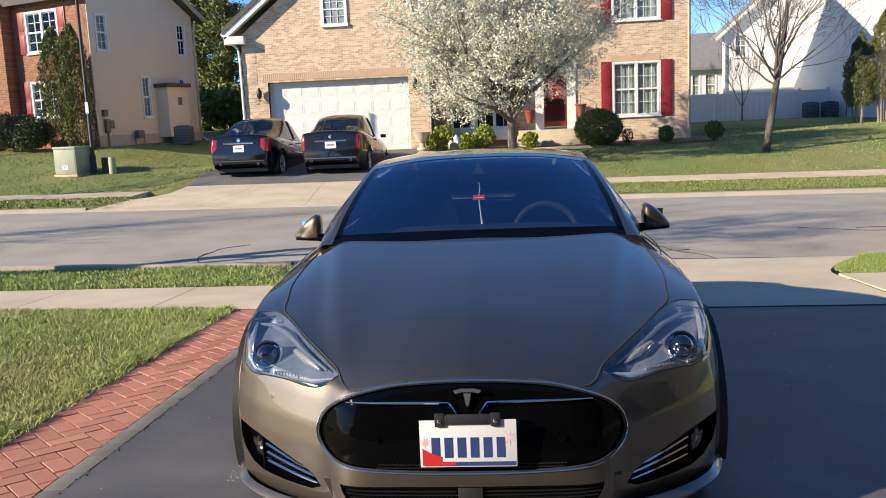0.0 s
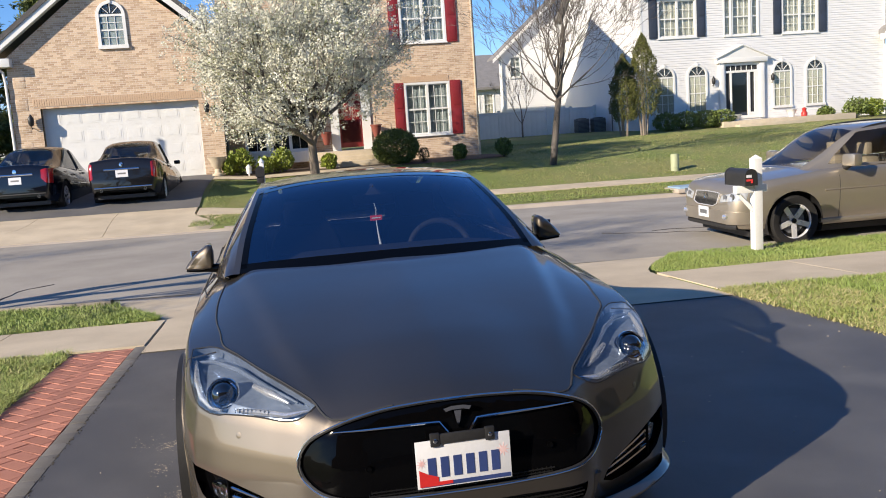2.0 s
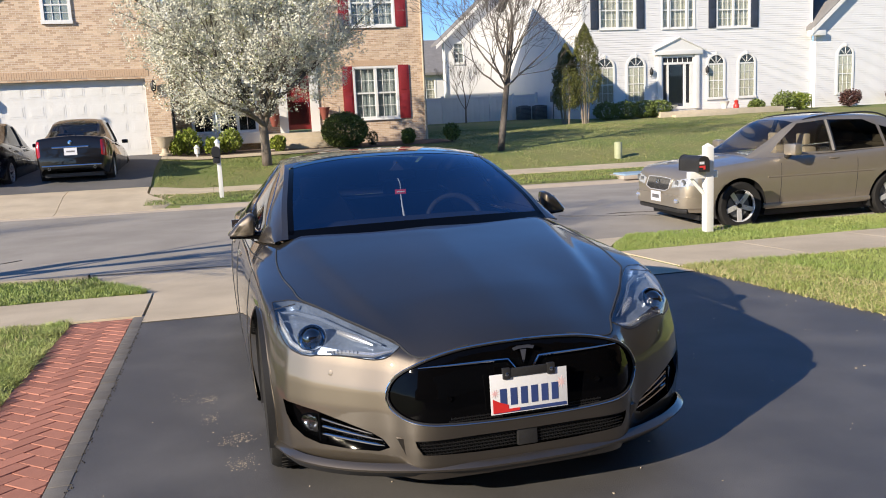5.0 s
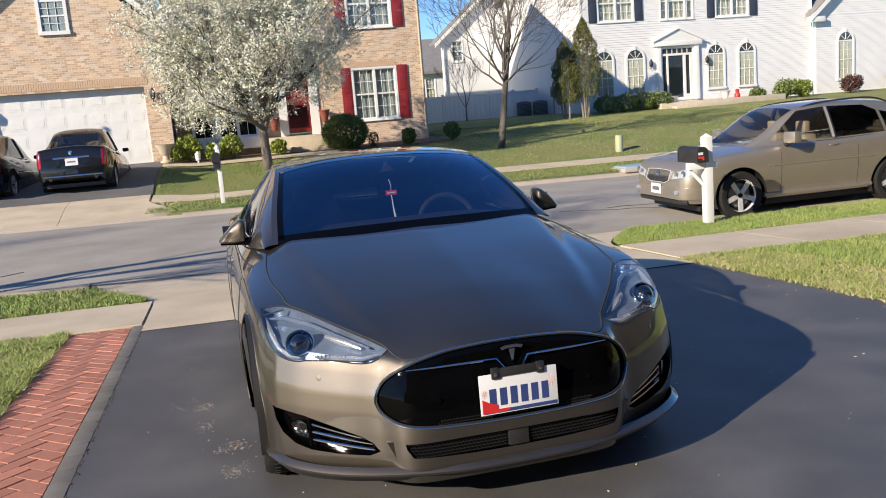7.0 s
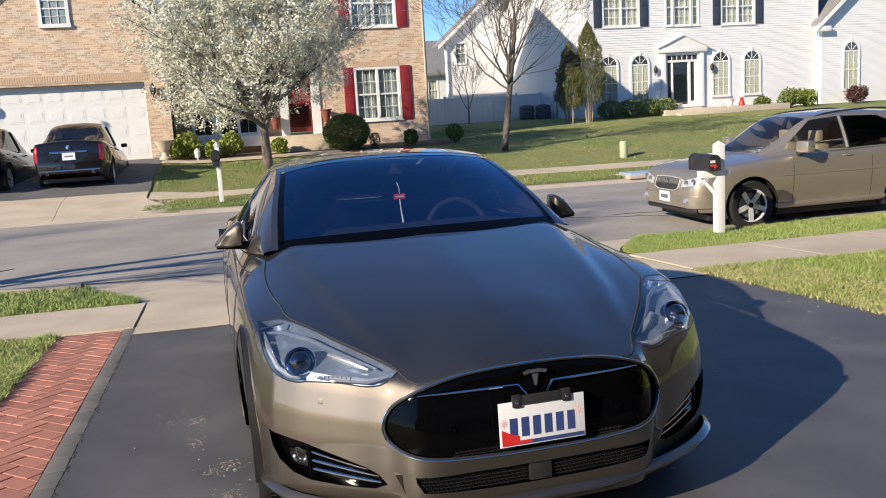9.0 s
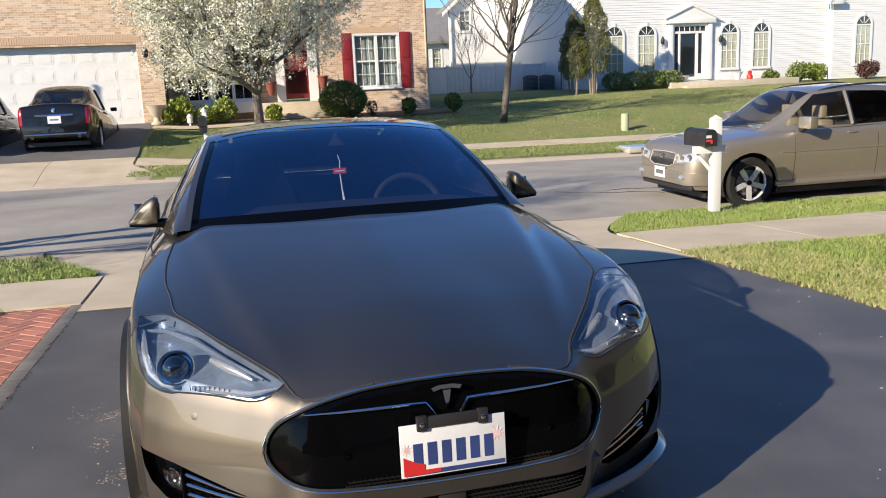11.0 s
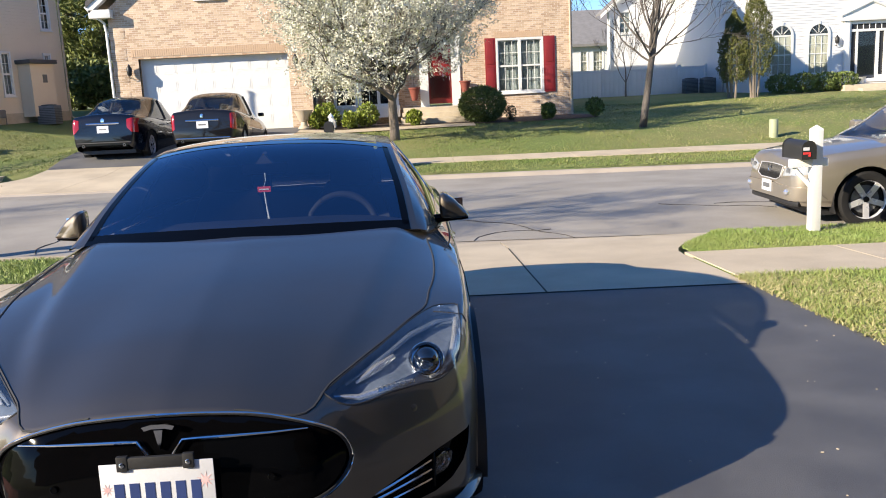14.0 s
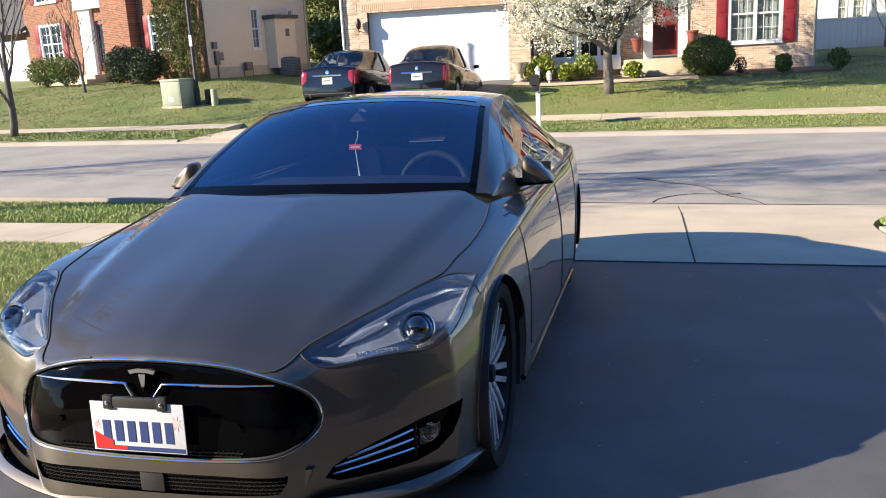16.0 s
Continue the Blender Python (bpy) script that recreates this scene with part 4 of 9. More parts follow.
    # plate holder and plate: its characters are plain bars
    plate = part("number_plate", box(-.1525, -.004, .378, .1525, 0, .53, .0015, m=Matrix.Translation((0, -.012, .016))), "plate_white", car, "white number plate with dark blue characters")
    holder = box(-.094, -.016, .532, .094, -.002, .564, .004, m=Matrix.Translation((0, -.006, 0)))
    for x in (-.088, .088):
        cuboid(holder, x - .015, -.018, .526, x + .015, -.002, .568, .003, m=Matrix.Translation((0, -.006, 0)))
    part("plate_holder", holder, "trim", car, "black plate bracket")
    for x in (-.088, .088):
        part("screw", lathe(bmesh.new(), [(.007, 0), (.007, .004), (.004, .006)], 12, pose(x, -.022, .545, 90, 0, 0)), "chrome", plate)
    for k in range(6):
        x = -.103 + k * .041
        part("character_bar", box(x - .013, -.0175, .425, x + .013, -.0158, .49), "plate_blue", plate, smooth=False)
    part("plate_band", box(-.14, -.0172, .398, .148, -.0158, .411), "plate_blue", plate, smooth=False)
    bd = bmesh.new()
    slab(bd, [(-.145, .400), (-.145, .455), (-.118, .44), (-.085, .428), (-.085, .412), (-.04, .412), (-.04, .402), (-.09, .400)], .0016, Matrix.Translation((0, -.0178, 0)))
    part("plate_flag", bd, "plate_red", plate, smooth=False)
    for bx, bz, br, turn in ((.128, .488, .024, 0), (-.135, .475, .018, 20)):
        bd = bmesh.new()
        star = [((br if k % 2 == 0 else br * .35) * math.cos(math.pi * k / 9 + turn), (br if k % 2 == 0 else br * .35) * math.sin(math.pi * k / 9 + turn)) for k in range(18)]
        slab(bd, [(bx + p, bz + q) for p, q in star], .0008, Matrix.Translation((0, -.0168, 0)))
        part("plate_burst", bd, "plate_pink", plate, smooth=False)

    # fog lamp pockets, with strakes
    for s in (-1, 1):
        poly = fog if s > 0 else flip(fog)
        cut = cut_out(bm, poly, 0, 2, nose)
        pocket = part("fog_pocket", push(cut, shell, -.035), "gloss_black", car, "glossy black fog lamp pocket")
        ring = [shell.front(x, z) for x, z in poly]
        wall = bmesh.new()
        outer = [p + Vector((0, .001, 0)) for p in ring if p]
        inner = [p - shell.normal(p) * .037 for p in outer]
        sheet(wall, [outer + outer[:1], inner + inner[:1]])
        part("pocket_wall", wall, "gloss_black", pocket)
        for (xa, za), (xb, zb) in (((.535, .277), (.762, .312)), ((.54, .300), (.762, .344)), ((.575, .324), (.762, .376))):
            pts = []
            for t in np.linspace(0, 1, 9):
                p = shell.front(s * (xa + (xb - xa) * t), za + (zb - za) * t)
                pts.append(p + shell.normal(p) * (-.012))
            blade = bmesh.new()
            sheet(blade, [pts, [p - shell.normal(p) * .028 + Vector((0, 0, .012)) for p in pts]])
            part("strake_blade", blade, "chrome", pocket)
            part("strake", tube(bmesh.new(), pts, [.003] + [.005] * 7 + [.004], 6), "chrome", pocket, "chrome strake across the pocket")
        c = shell.front(s * .80, .345)
        n = shell.normal(c)
        q = Matrix.Translation(c - n * .022) @ n.to_track_quat("Z", "Y").to_matrix().to_4x4()
        fl = part("fog_lamp", box(-.042, -.036, -.02, .042, .030, .006, .012, m=q), "lens", pocket, "small clear fog lamp")
        fl.visible_shadow = False
        part("lamp_bowl", lathe(bmesh.new(), [(.012, -.016), (.022, -.012), (.030, .0), (.032, .0), (.024, -.018)], 20, q), "chrome", fl, "bright fog lamp bowl")
        divider = tube(bmesh.new(), [shell.front(s * .752, z) - Vector((0, -.008, 0)) for z in (.285, .32, .36, .40)], .005, 6)
        part("divider", divider, "gloss_black", pocket)
        fin = bmesh.new()
        a, b, c2 = shell.front(s * .475, .318), shell.front(s * .448, .245), shell.front(s * .43, .30)
        slab(fin, [(s * .492, .322), (s * .458, .243), (s * .438, .245), (s * .462, .318)], .05, Matrix.Translation((0, a.y - .008, 0)))
        part("intake_fin", fin, "paint", car, "painted fin beside the lower intake", smooth=False)

    # headlamps
    for s in (-1, 1):
        poly = lamp if s > 0 else flip(lamp)
        cut = cut_out(bm, poly, 0, 2, nose, .04)
        lens_bm = cut.copy()
        hl = part("headlamp", push(cut, shell, -.040), "lamp_grey", car, "clear swept-back headlamp with projector and bright trim")
        shell.dress(part("lens", push(lens_bm, shell, .001), "lens", hl, "clear headlamp lens", angle=0)).visible_shadow = False
        ring = [shell.front(x, z) for x, z in poly]
        wall = bmesh.new()
        sheet(wall, [ring + ring[:1], [p - shell.normal(p) * .042 for p in ring + ring[:1]]])
        part("surround", wall, "lamp_grey", hl)
        part("seal", line_on(ring + ring[:2], .0030, 6), "trim", hl, "black rubber seal")
        def spot(x, z, d):
            p = shell.front(s * x, z)
            return p - shell.normal(p) * d
        c = spot(.752, .688, .024)
        n = (shell.normal(shell.front(s * .752, .688)) + Vector((0, -1.2, 0))).normalized()
        q = Matrix.Translation(c) @ n.to_track_quat("Z", "Y").to_matrix().to_4x4()
        part("projector_ring", lathe(bmesh.new(), [(.056, -.02), (.058, .008), (.054, .014), (.048, .009), (.046, -.012)], 32, q), "chrome", hl, "bright projector ring")
        ball = bmesh.new()
        bmesh.ops.create_uvsphere(ball, u_segments=28, v_segments=16, radius=.043, matrix=q)
        part("projector", ball, "roof_glass", hl, "dark glass projector lens")
        strip = [spot(x, z, .016) for x, z in [(.862, .752), (.856, .70), (.838, .655), (.80, .631), (.766, .628)]]
        part("light_strip", tube(bmesh.new(), strip, [.008, .011, .010, .008, .005], 8), "reflector", hl, "pale light guide strip")
        strip = [spot(x, z, .02) for x, z in [(.47, .645), (.545, .626), (.64, .632), (.71, .634)]]
        part("light_strip", tube(bmesh.new(), strip, [.004, .010, .012, .006], 8), "reflector", hl, "pale light guide strip")
        wedge = [spot(x, z, .028) for x, z in [(.53, .668), (.585, .689), (.645, .708)]]
        part("inner_reflector", tube(bmesh.new(), wedge, [.004, .016, .010], 10), "reflector", hl, "wedge-shaped inner reflector")
        brow = [spot(x, z, .022) for x, z in [(.50, .664), (.60, .703), (.70, .739), (.79, .756), (.85, .755)]]
        part("lamp_brow", tube(bmesh.new(), brow, [.004, .008, .010, .009, .005], 8), "lamp_grey", hl)
        for k in range(9):
            p = spot(.60 + k * .014, .634, .012)
            part("lamp_rib", box(-.0015, -.004, -.008, .0015, .004, .008, m=Matrix.Translation(p)), "chrome", hl, smooth=False)

    # wheel openings, doors, bonnet
    for cy in (.90, 3.87):
        circle = [(cy + .372 * math.cos(a), .353 + .372 * math.sin(a)) for a in np.linspace(0, 2 * math.pi, 40, endpoint=False)]
        cut_out(bm, circle, 1, 2, lambda c: abs(c.x) > .55 and c.z < .78).free()
        for s in (-1, 1):
            arch = bmesh.new()
            angs = np.linspace(-.45, math.pi + .45, 26)
            sheet(arch, [[(s * x, cy + .374 * math.cos(a), .353 + .374 * math.sin(a)) for a in angs] for x in (.55, .94)])
            part("arch_liner", arch, "trim", car, "black wheel arch liner")
            lip = [shell.meet((s * 2, cy + .374 * math.cos(a), .353 + .374 * math.sin(a)), (-s, 0, 0)) for a in np.linspace(-.3, math.pi + .3, 26)]
            part("arch_lip", tube(bmesh.new(), [p for p in lip if p], .0035, 6), "paint", car)
    edge_top = [shell.front(x, z) for x, z in ((.452, .657), (.50, .679), (.55, .700), (.60, .719), (.65, .738), (.70, .757))]
    edge_top = [(p.x, p.y + .006) for p in edge_top if p]
    lamp_y = edge_top[-1][1]
    hood = [(.0, .072), (.2, .078), (.388, .098)] + edge_top + [(.755, lamp_y + .10), (.776, lamp_y + .24), (.80, 1.0), (.808, 1.27), (.79, 1.5), (.6, 1.50), (.3, 1.44), (0, 1.42)]
    hood = hood + [(-x, y) for x, y in hood[-2:0:-1]]
    bonnet = cut_out(bm, hood, 0, 1, lambda c: c.z > .58)
    shell.dress(part("bonnet", bonnet, "paint", car, "smooth bronze bonnet", angle=0))
    seam = [shell.meet((x, y, 2), (0, 0, -1)) for x, y in hood]
    for i0, i1, s in ((1, 13, 1), (len(hood) - 13, len(hood) - 1, -1)):
        fine = spline([tuple(p) for p in seam[i0:i1 + 1]], 50)
        fine = [shell.meet((x, y, 2), (0, 0, -1)) for x, y, _ in fine]
        part("shut_line", line_on(fine, .0042, 6), "dark", car)
    top = [shell.front(x, z) for x, z in cone if z > .60]
    for s in (-1, 1):
        for y0, y1 in ((1.42, 2.66), (2.67, 3.55)):
            door = [(y0, .26), (y1, .25), (y1, .9), (y0, .87)] if y0 < 2 else [(y0, .25), (3.42, .26), (3.45, .5), (3.6, .78), (3.62, .93), (y0, .9)]
            piece = cut_out(bm, door, 1, 2, lambda c, s=s: c.x * s > .5, .06)
            d = shell.dress(part("door", piece, "paint", car, "bronze door", angle=0))
            edge = spline([(a, b, 0) for a, b in door + door[:1]], 3) if False else door + door[:1]
            pts = []
            for (a0, b0), (a1, b1) in zip(edge, edge[1:]):
                for t in np.linspace(0, 1, 12, endpoint=False):
                    p = shell.meet((s * 2, a0 + (a1 - a0) * t, b0 + (b1 - b0) * t), (-s, 0, 0))
                    if p:
                        pts.append(p)
            part("shut_line", line_on(pts, .0035, 6), "dark", d)
            hy = y1 - .30
            h0, h1 = shell.meet((s * 2, hy, .80), (-s, 0, 0)), shell.meet((s * 2, hy + .22, .81), (-s, 0, 0))
            part("door_handle", tube(bmesh.new(), [h0, (h0 + h1) / 2 + Vector((s * .006, 0, 0)), h1], [.006, .011, .006], 8), "chrome", d, "chrome flush door handle")
        sill = [shell.meet((s * 2, y, .19), (-s, 0, 0)) for y in np.linspace(1.32, 3.45, 20)]
        part("sill_strip", tube(bmesh.new(), [p for p in sill if p], .012, 8), "gloss_black", car)
    bumper = take(bm, [f for f in bm.faces if f.calc_center_median().y < .655 and not (f.calc_center_median().z > .70 and f.calc_center_median().y > .5)])
    shell.dress(part("front_bumper", bumper, "paint", car, "bronze front bumper", angle=0))
    bmesh.ops.delete(bm, geom=[f for f in bm.faces if 1.62 < f.calc_center_median().y < 4.5 and f.calc_center_median().z > .8 and abs(f.calc_center_median().x) < (.74 if f.calc_center_median().y < 4.0 else .60)], context="FACES")
    shell.dress(part("body", bm, "paint", car, "glossy bronze body shell", angle=0))
    for s in (-1, 1):
        pts = [shell.meet((s * .87, y, 2), (0, 0, -1)) or Vector((s * .87, y, .76)) for y in (.66, .70)]
        pts = [shell.meet((s * 2, .665 + .0 * k, z), (-s, 0, 0)) for k, z in enumerate((.765, .75, .735, .722))]
        part("shut_line", line_on([p for p in pts if p], .003, 6), "dark", car)

    # lip under the bumper
    lipc = spline([(0, .004, .2), (.25, .018, .2), (.5, .085, .205), (.7, .19, .21), (.84, .33, .215), (.905, .50, .215), (.925, .60, .21)], 40)
    full = [(-x, y, z) for x, y, z in lipc[:0:-1]] + [tuple(p) for p in lipc]
    lp = bmesh.new()
    rows = []
    for dx, dz in ((.02, .036), (.004, .026), (-.005, .016), (-.002, .007), (.03, -.004)):
        row = []
        for i, p in enumerate(full):
            a, b = Vector(full[max(i - 1, 0)]), Vector(full[min(i + 1, len(full) - 1)])
            t = (b - a).normalized()
            n = Vector((-t.y, t.x, 0))
            row.append(Vector(p) + n * dx + Vector((0, 0, dz - .02)))
        rows.append(row)
    sheet(lp, rows)
    part("front_lip", lp, "paint", car, "bronze front lip spoiler")
    lp = bmesh.new()
    sheet(lp, [[p + Vector((0, .004, -.0)) for p in rows[3]], [Vector((p.x * .97, p.y + .03, .165)) for p in rows[3]], [Vector((p.x * .9, p.y + .3, .15)) for p in rows[3]]])
    part("undertray", lp, "trim", car, "black plastic undertray")
    part("floor_pan", box(-.80, .5, .14, .80, 4.7, .19), "trim", car)

    # glasshouse
    rows = both(canopy_rows())
    n = len(rows[0])
    wide = lambda a, b, i0, i1: [r[i0:i1] for r in rows[a:b]]
    def patch(name, a, b, i0, i1, mat, label="", lift=0.0):
        g = bmesh.new()
        sheet(g, [[Vector(p) + Vector((0, 0, lift)) for p in r[i0:i1]] for r in rows[a:b]])
        bmesh.ops.recalc_face_normals(g, faces=g.faces)
        if sum(f.normal.z for f in g.faces) < 0:
            bmesh.ops.reverse_faces(g, faces=g.faces)
        return part(name, g, mat, car, label, angle=0)
    patch("windscreen", 2, 25, 2, n - 2, "car_glass", "tinted windscreen").visible_shadow = False
    patch("cowl", 0, 3, 1, n - 1, "gloss_black", "black wiper cowl", .002)
    for i0, i1 in ((0, 2), (n - 2, n)):
        patch("front_pillar", 0, 26, i0, i1, "paint", "bronze windscreen pillar")
        patch("frit_band", 1, 25, 1 if i0 == 0 else n - 3, 3 if i0 == 0 else n - 1, "gloss_black", "", .002)
        patch("roof_rail", 25, 66, 0 if i0 == 0 else n - 4, 4 if i0 == 0 else n, "paint", "bronze roof rail")
    patch("header", 24, 27, 2, n - 2, "roof_glass", "black band above the windscreen", .002)
    patch("roof_glass", 27, 60, 3, n - 3, "roof_glass", "black glass roof panel")
    patch("rear_window", 60, 84, 4, n - 4, "tint_glass", "sloping rear window")
    patch("tail_panel", 83, 90, 0, n, "paint", "bronze tailgate")
    for i0, i1 in ((0, 5), (n - 5, n)):
        patch("rear_pillar", 65, 84, i0, i1, "paint", "bronze rear pillar")
    rail = [Vector(r[-1]) for r in rows]
    belt = by_y([(.79, 1.548, .938), (.855, 1.95, .945), (.882, 2.8, .965), (.882, 3.6, .985), (.80, 4.25, .99), (.64, 4.55, .98)], np.array([p.y for p in rail]))
    for s in (-1, 1):
        g = bmesh.new()
        side = []
        for p, q in zip(rail, belt):
            line = []
            for t in np.linspace(0, 1.12, 15):
                c = p.lerp(Vector(q), t)
                c.x += .018 * math.sin(math.pi * min(1, t))
                line.append(Vector((s * c.x, c.y, c.z)))
            side.append(line)
        sheet(g, side)
        bmesh.ops.recalc_face_normals(g, faces=g.faces)
        sh2 = Shell(g)
        w1 = [(1.86, 1.01), (2.15, 1.155), (2.45, 1.275), (2.80, 1.325), (2.80, .985), (1.90, .965)]
        w2 = [(2.87, .99), (2.87, 1.33), (3.2, 1.315), (3.5, 1.27), (3.8, 1.185), (4.02, 1.07), (3.95, 1.01)]
        for w in (w1, w2):
            gl = cut_out(g, w, 1, 2, lambda c: True, .06)
            part("side_window", gl, "privacy_glass", car, "dark tinted side window")
            ed = []
            for (a0, b0), (a1, b1) in zip(w, w[1:] + w[:1]):
                for t in np.linspace(0, 1, 8, endpoint=False):
                    p = sh2.meet((s * 2, a0 + (a1 - a0) * t, b0 + (b1 - b0) * t), (-s, 0, 0))
                    if p:
                        ed.append(p)
            part("window_trim", line_on(ed + ed[:1], .0035, 6), "chrome", car, "chrome window surround")
        part("window_frame", g, "paint", car, "bronze window frame", angle=0)
        # door mirror: a wedge, tall at the door and drawn out to a low tip
        corners = [(.874, .953), (.868, .985), (.867, 1.045), (.872, 1.073), (.888, 1.080), (.905, 1.074), (.945, 1.045), (.985, 1.004), (1.015, .966), (1.018, .957), (1.008, .951), (.945, .947)]
        ring = [(a0 + (a1 - a0) * t, b0 + (b1 - b0) * t) for (a0, b0), (a1, b1) in zip(corners, corners[1:] + corners[:1]) for t in (0, .33, .67)]
        mm = bmesh.new()
        cxm, czm = .925, .992
        rws = []
        for y, k in ((1.905, .40), (1.908, .74), (1.918, .90), (1.94, .975), (1.975, 1.0), (2.035, .99), (2.04, .93)):
            rws.append([(s * (cxm + (a - cxm) * k + .05 * (y - 1.9)), y + .16 * (a - .87), czm + (b - czm) * k) for a, b in ring])
        sheet(mm, [r + r[:1] for r in rws])
        bmesh.ops.remove_doubles(mm, verts=mm.verts, dist=.0005)
        bmesh.ops.holes_fill(mm, edges=mm.edges)
        bmesh.ops.recalc_face_normals(mm, faces=mm.faces)
        mirror = part("door_mirror", mm, "paint", car, "bronze wedge-shaped door mirror")
        part("mirror_glass", box(-.058, -.002, -.045, .058, .002, .045, .0015, m=Matrix.Translation((s * .938, 2.056, .997)) @ pose(0, 0, 0, 0, 0, s * 9)), "chrome", mirror, "mirror glass")
        part("mirror_foot", tube(bmesh.new(), [(s * .80, 1.93, .945), (s * .88, 1.945, .955), (s * 1.012, 1.975, .947)], [.03, .022, .006], 10), "gloss_black", mirror, "black mirror foot")

    # wipers, camera housing, inside
    for x0, x1 in ((-.55, .05), (.02, .60)):
        pts = [Vector((x, 1.40 + .19 * (abs(x) / .75) ** 2 + .03, .977 - .012 * (abs(x) / .75) ** 2 + .012)) for x in np.linspace(x0, x1, 9)]
        part("wiper", tube(bmesh.new(), pts, .007, 6), "trim", car, "black wiper blade at rest")
    part("washer_jet", box(-.02, 1.33, .962, .02, 1.36, .972, .003), "trim", car)
    inside_w = Matrix.Translation((0, 0, 0))
    dash = bmesh.new()
    sheet(dash, [[(x, 1.62 + .10 * (abs(x) / .7) ** 2 + d, z - .05 * (abs(x) / .7) ** 4) for x in np.linspace(-.72, .72, 25)] for d, z in ((0, .93), (.12, .985), (.3, 1.0), (.42, .985), (.46, .93), (.44, .7))])
    part("dashboard", dash, "leather", car, "black leather dashboard")
    part("cabin_floor", box(-.74, 1.6, .3, .74, 4.3, .34), "dark", car)
    part("console", box(-.13, 2.0, .34, .13, 3.0, .66, .03), "leather", car, "black centre console")
    part("screen", box(-.11, 2.06, .66, .11, 2.08, .95, .004, m=pose(0, 0, 0, 0, 0, 0)), "gloss_black", car, "tall centre touchscreen")
    wheel = bmesh.new()
    ringp = [(.37 + .178 * math.cos(a), 2.19 - .06 * math.sin(a) * 0 + .045 * math.sin(a), .905 + .172 * math.sin(a)) for a in np.linspace(0, 2 * math.pi, 41)]
    tube(wheel, ringp, .019, 10, cap=False)
    sw = part("steering_wheel", wheel, "leather", car, "black leather steering wheel")
    part("wheel_hub", box(.31, 2.17, .86, .43, 2.215, .945, .02), "leather", sw)
    for a in (0, 180, 270):
        part("wheel_spoke", tube(bmesh.new(), [(.37 + .05 * math.cos(radians(a)), 2.19, .905 + .05 * math.sin(radians(a))), (.37 + .175 * math.cos(radians(a)), 2.19 + .045 * math.sin(radians(a)), .905 + .17 * math.sin(radians(a)))], .013, 8), "alloy", sw)
    for x in (-.37, .37):
        seat = part("front_seat", box(x - .25, 2.42, .40, x + .25, 2.95, .62, .05), "leather", car, "black leather front seat")
        back = bmesh.new()
        rws = []
        for t, w, y, th in ((0, .25, 2.88, .13), (.25, .26, 2.93, .14), (.6, .25, 3.0, .13), (.85, .20, 3.05, .10), (1, .14, 3.07, .07)):
            z = .55 + .56 * t
            rws.append([(x - w, y, z), (x - w * .92, y - th * .55, z), (x - w * .55, y - th * .3, z), (x, y - th * .28, z), (x + w * .55, y - th * .3, z), (x + w * .92, y - th * .55, z), (x + w, y, z), (x + w * .7, y + th * .5, z), (x - w * .7, y + th * .5, z), (x - w, y, z)])
        sheet(back, rws)
        bmesh.ops.holes_fill(back, edges=back.edges)
        part("seat_back", back, "leather", seat)
        part("headrest", box(x - .13, 3.0, 1.07, x + .13, 3.10, 1.235, .04), "leather", seat)
    part("rear_bench", box(-.68, 3.5, .4, .68, 4.0, .66, .05), "leather", car, "black leather rear bench")
    part("rear_backrest", box(-.66, 3.88, .6, .66, 4.05, 1.02, .05, m=pose(0, 0, 0, 0, 0, 0)), "leather", car)
    for x in (-.4, .4):
        part("rear_headrest", box(x - .13, 3.96, 1.0, x + .13, 4.05, 1.13, .035), "leather", car)
    part("rear_view_mirror", box(-.115, 2.10, 1.205, .115, 2.13, 1.265, .012), "gloss_black", car, "black rear-view mirror")
    part("mirror_stem", tube(bmesh.new(), [(0, 2.13, 1.24), (0, 2.17, 1.29), (0, 2.15, 1.315)], .012, 8), "trim", car)
    slabm = bmesh.new()
    slab(slabm, [(-.045, 1.262), (.045, 1.262), (0, 1.312)], .03, Matrix.Translation((0, 2.10, 0)))
    part("camera_housing", slabm, "trim", car, "wedge-shaped camera housing behind the glass", smooth=False)
    tag = part("pendant_tag", box(-.033, 2.045, 1.122, .033, 2.048, 1.15, .001), "tag_red", car, "red cloth tag hanging from the mirror", smooth=False)
    part("tag_bar", box(-.024, 2.043, 1.133, .024, 2.0445, 1.139), "plate_white", tag, smooth=False)
    part("tag_cord", tube(bmesh.new(), [(0, 2.10, 1.215), (.006, 2.07, 1.18), (0, 2.047, 1.15)], .002, 5), "plate_white", tag)
    part("tag_tassel", tube(bmesh.new(), [(0, 2.047, 1.122), (.006, 2.05, 1.05), (.014, 2.05, .985)], [.003, .004, .007], 6), "plate_white", tag)
    for s in (-1, 1):
        for cy in (.90, 3.87):
            wheel_parts(car, s * .812, cy, .353, .287, .235, s, 10, "alloy", "alloy_dark")
    return car


build_sedan()


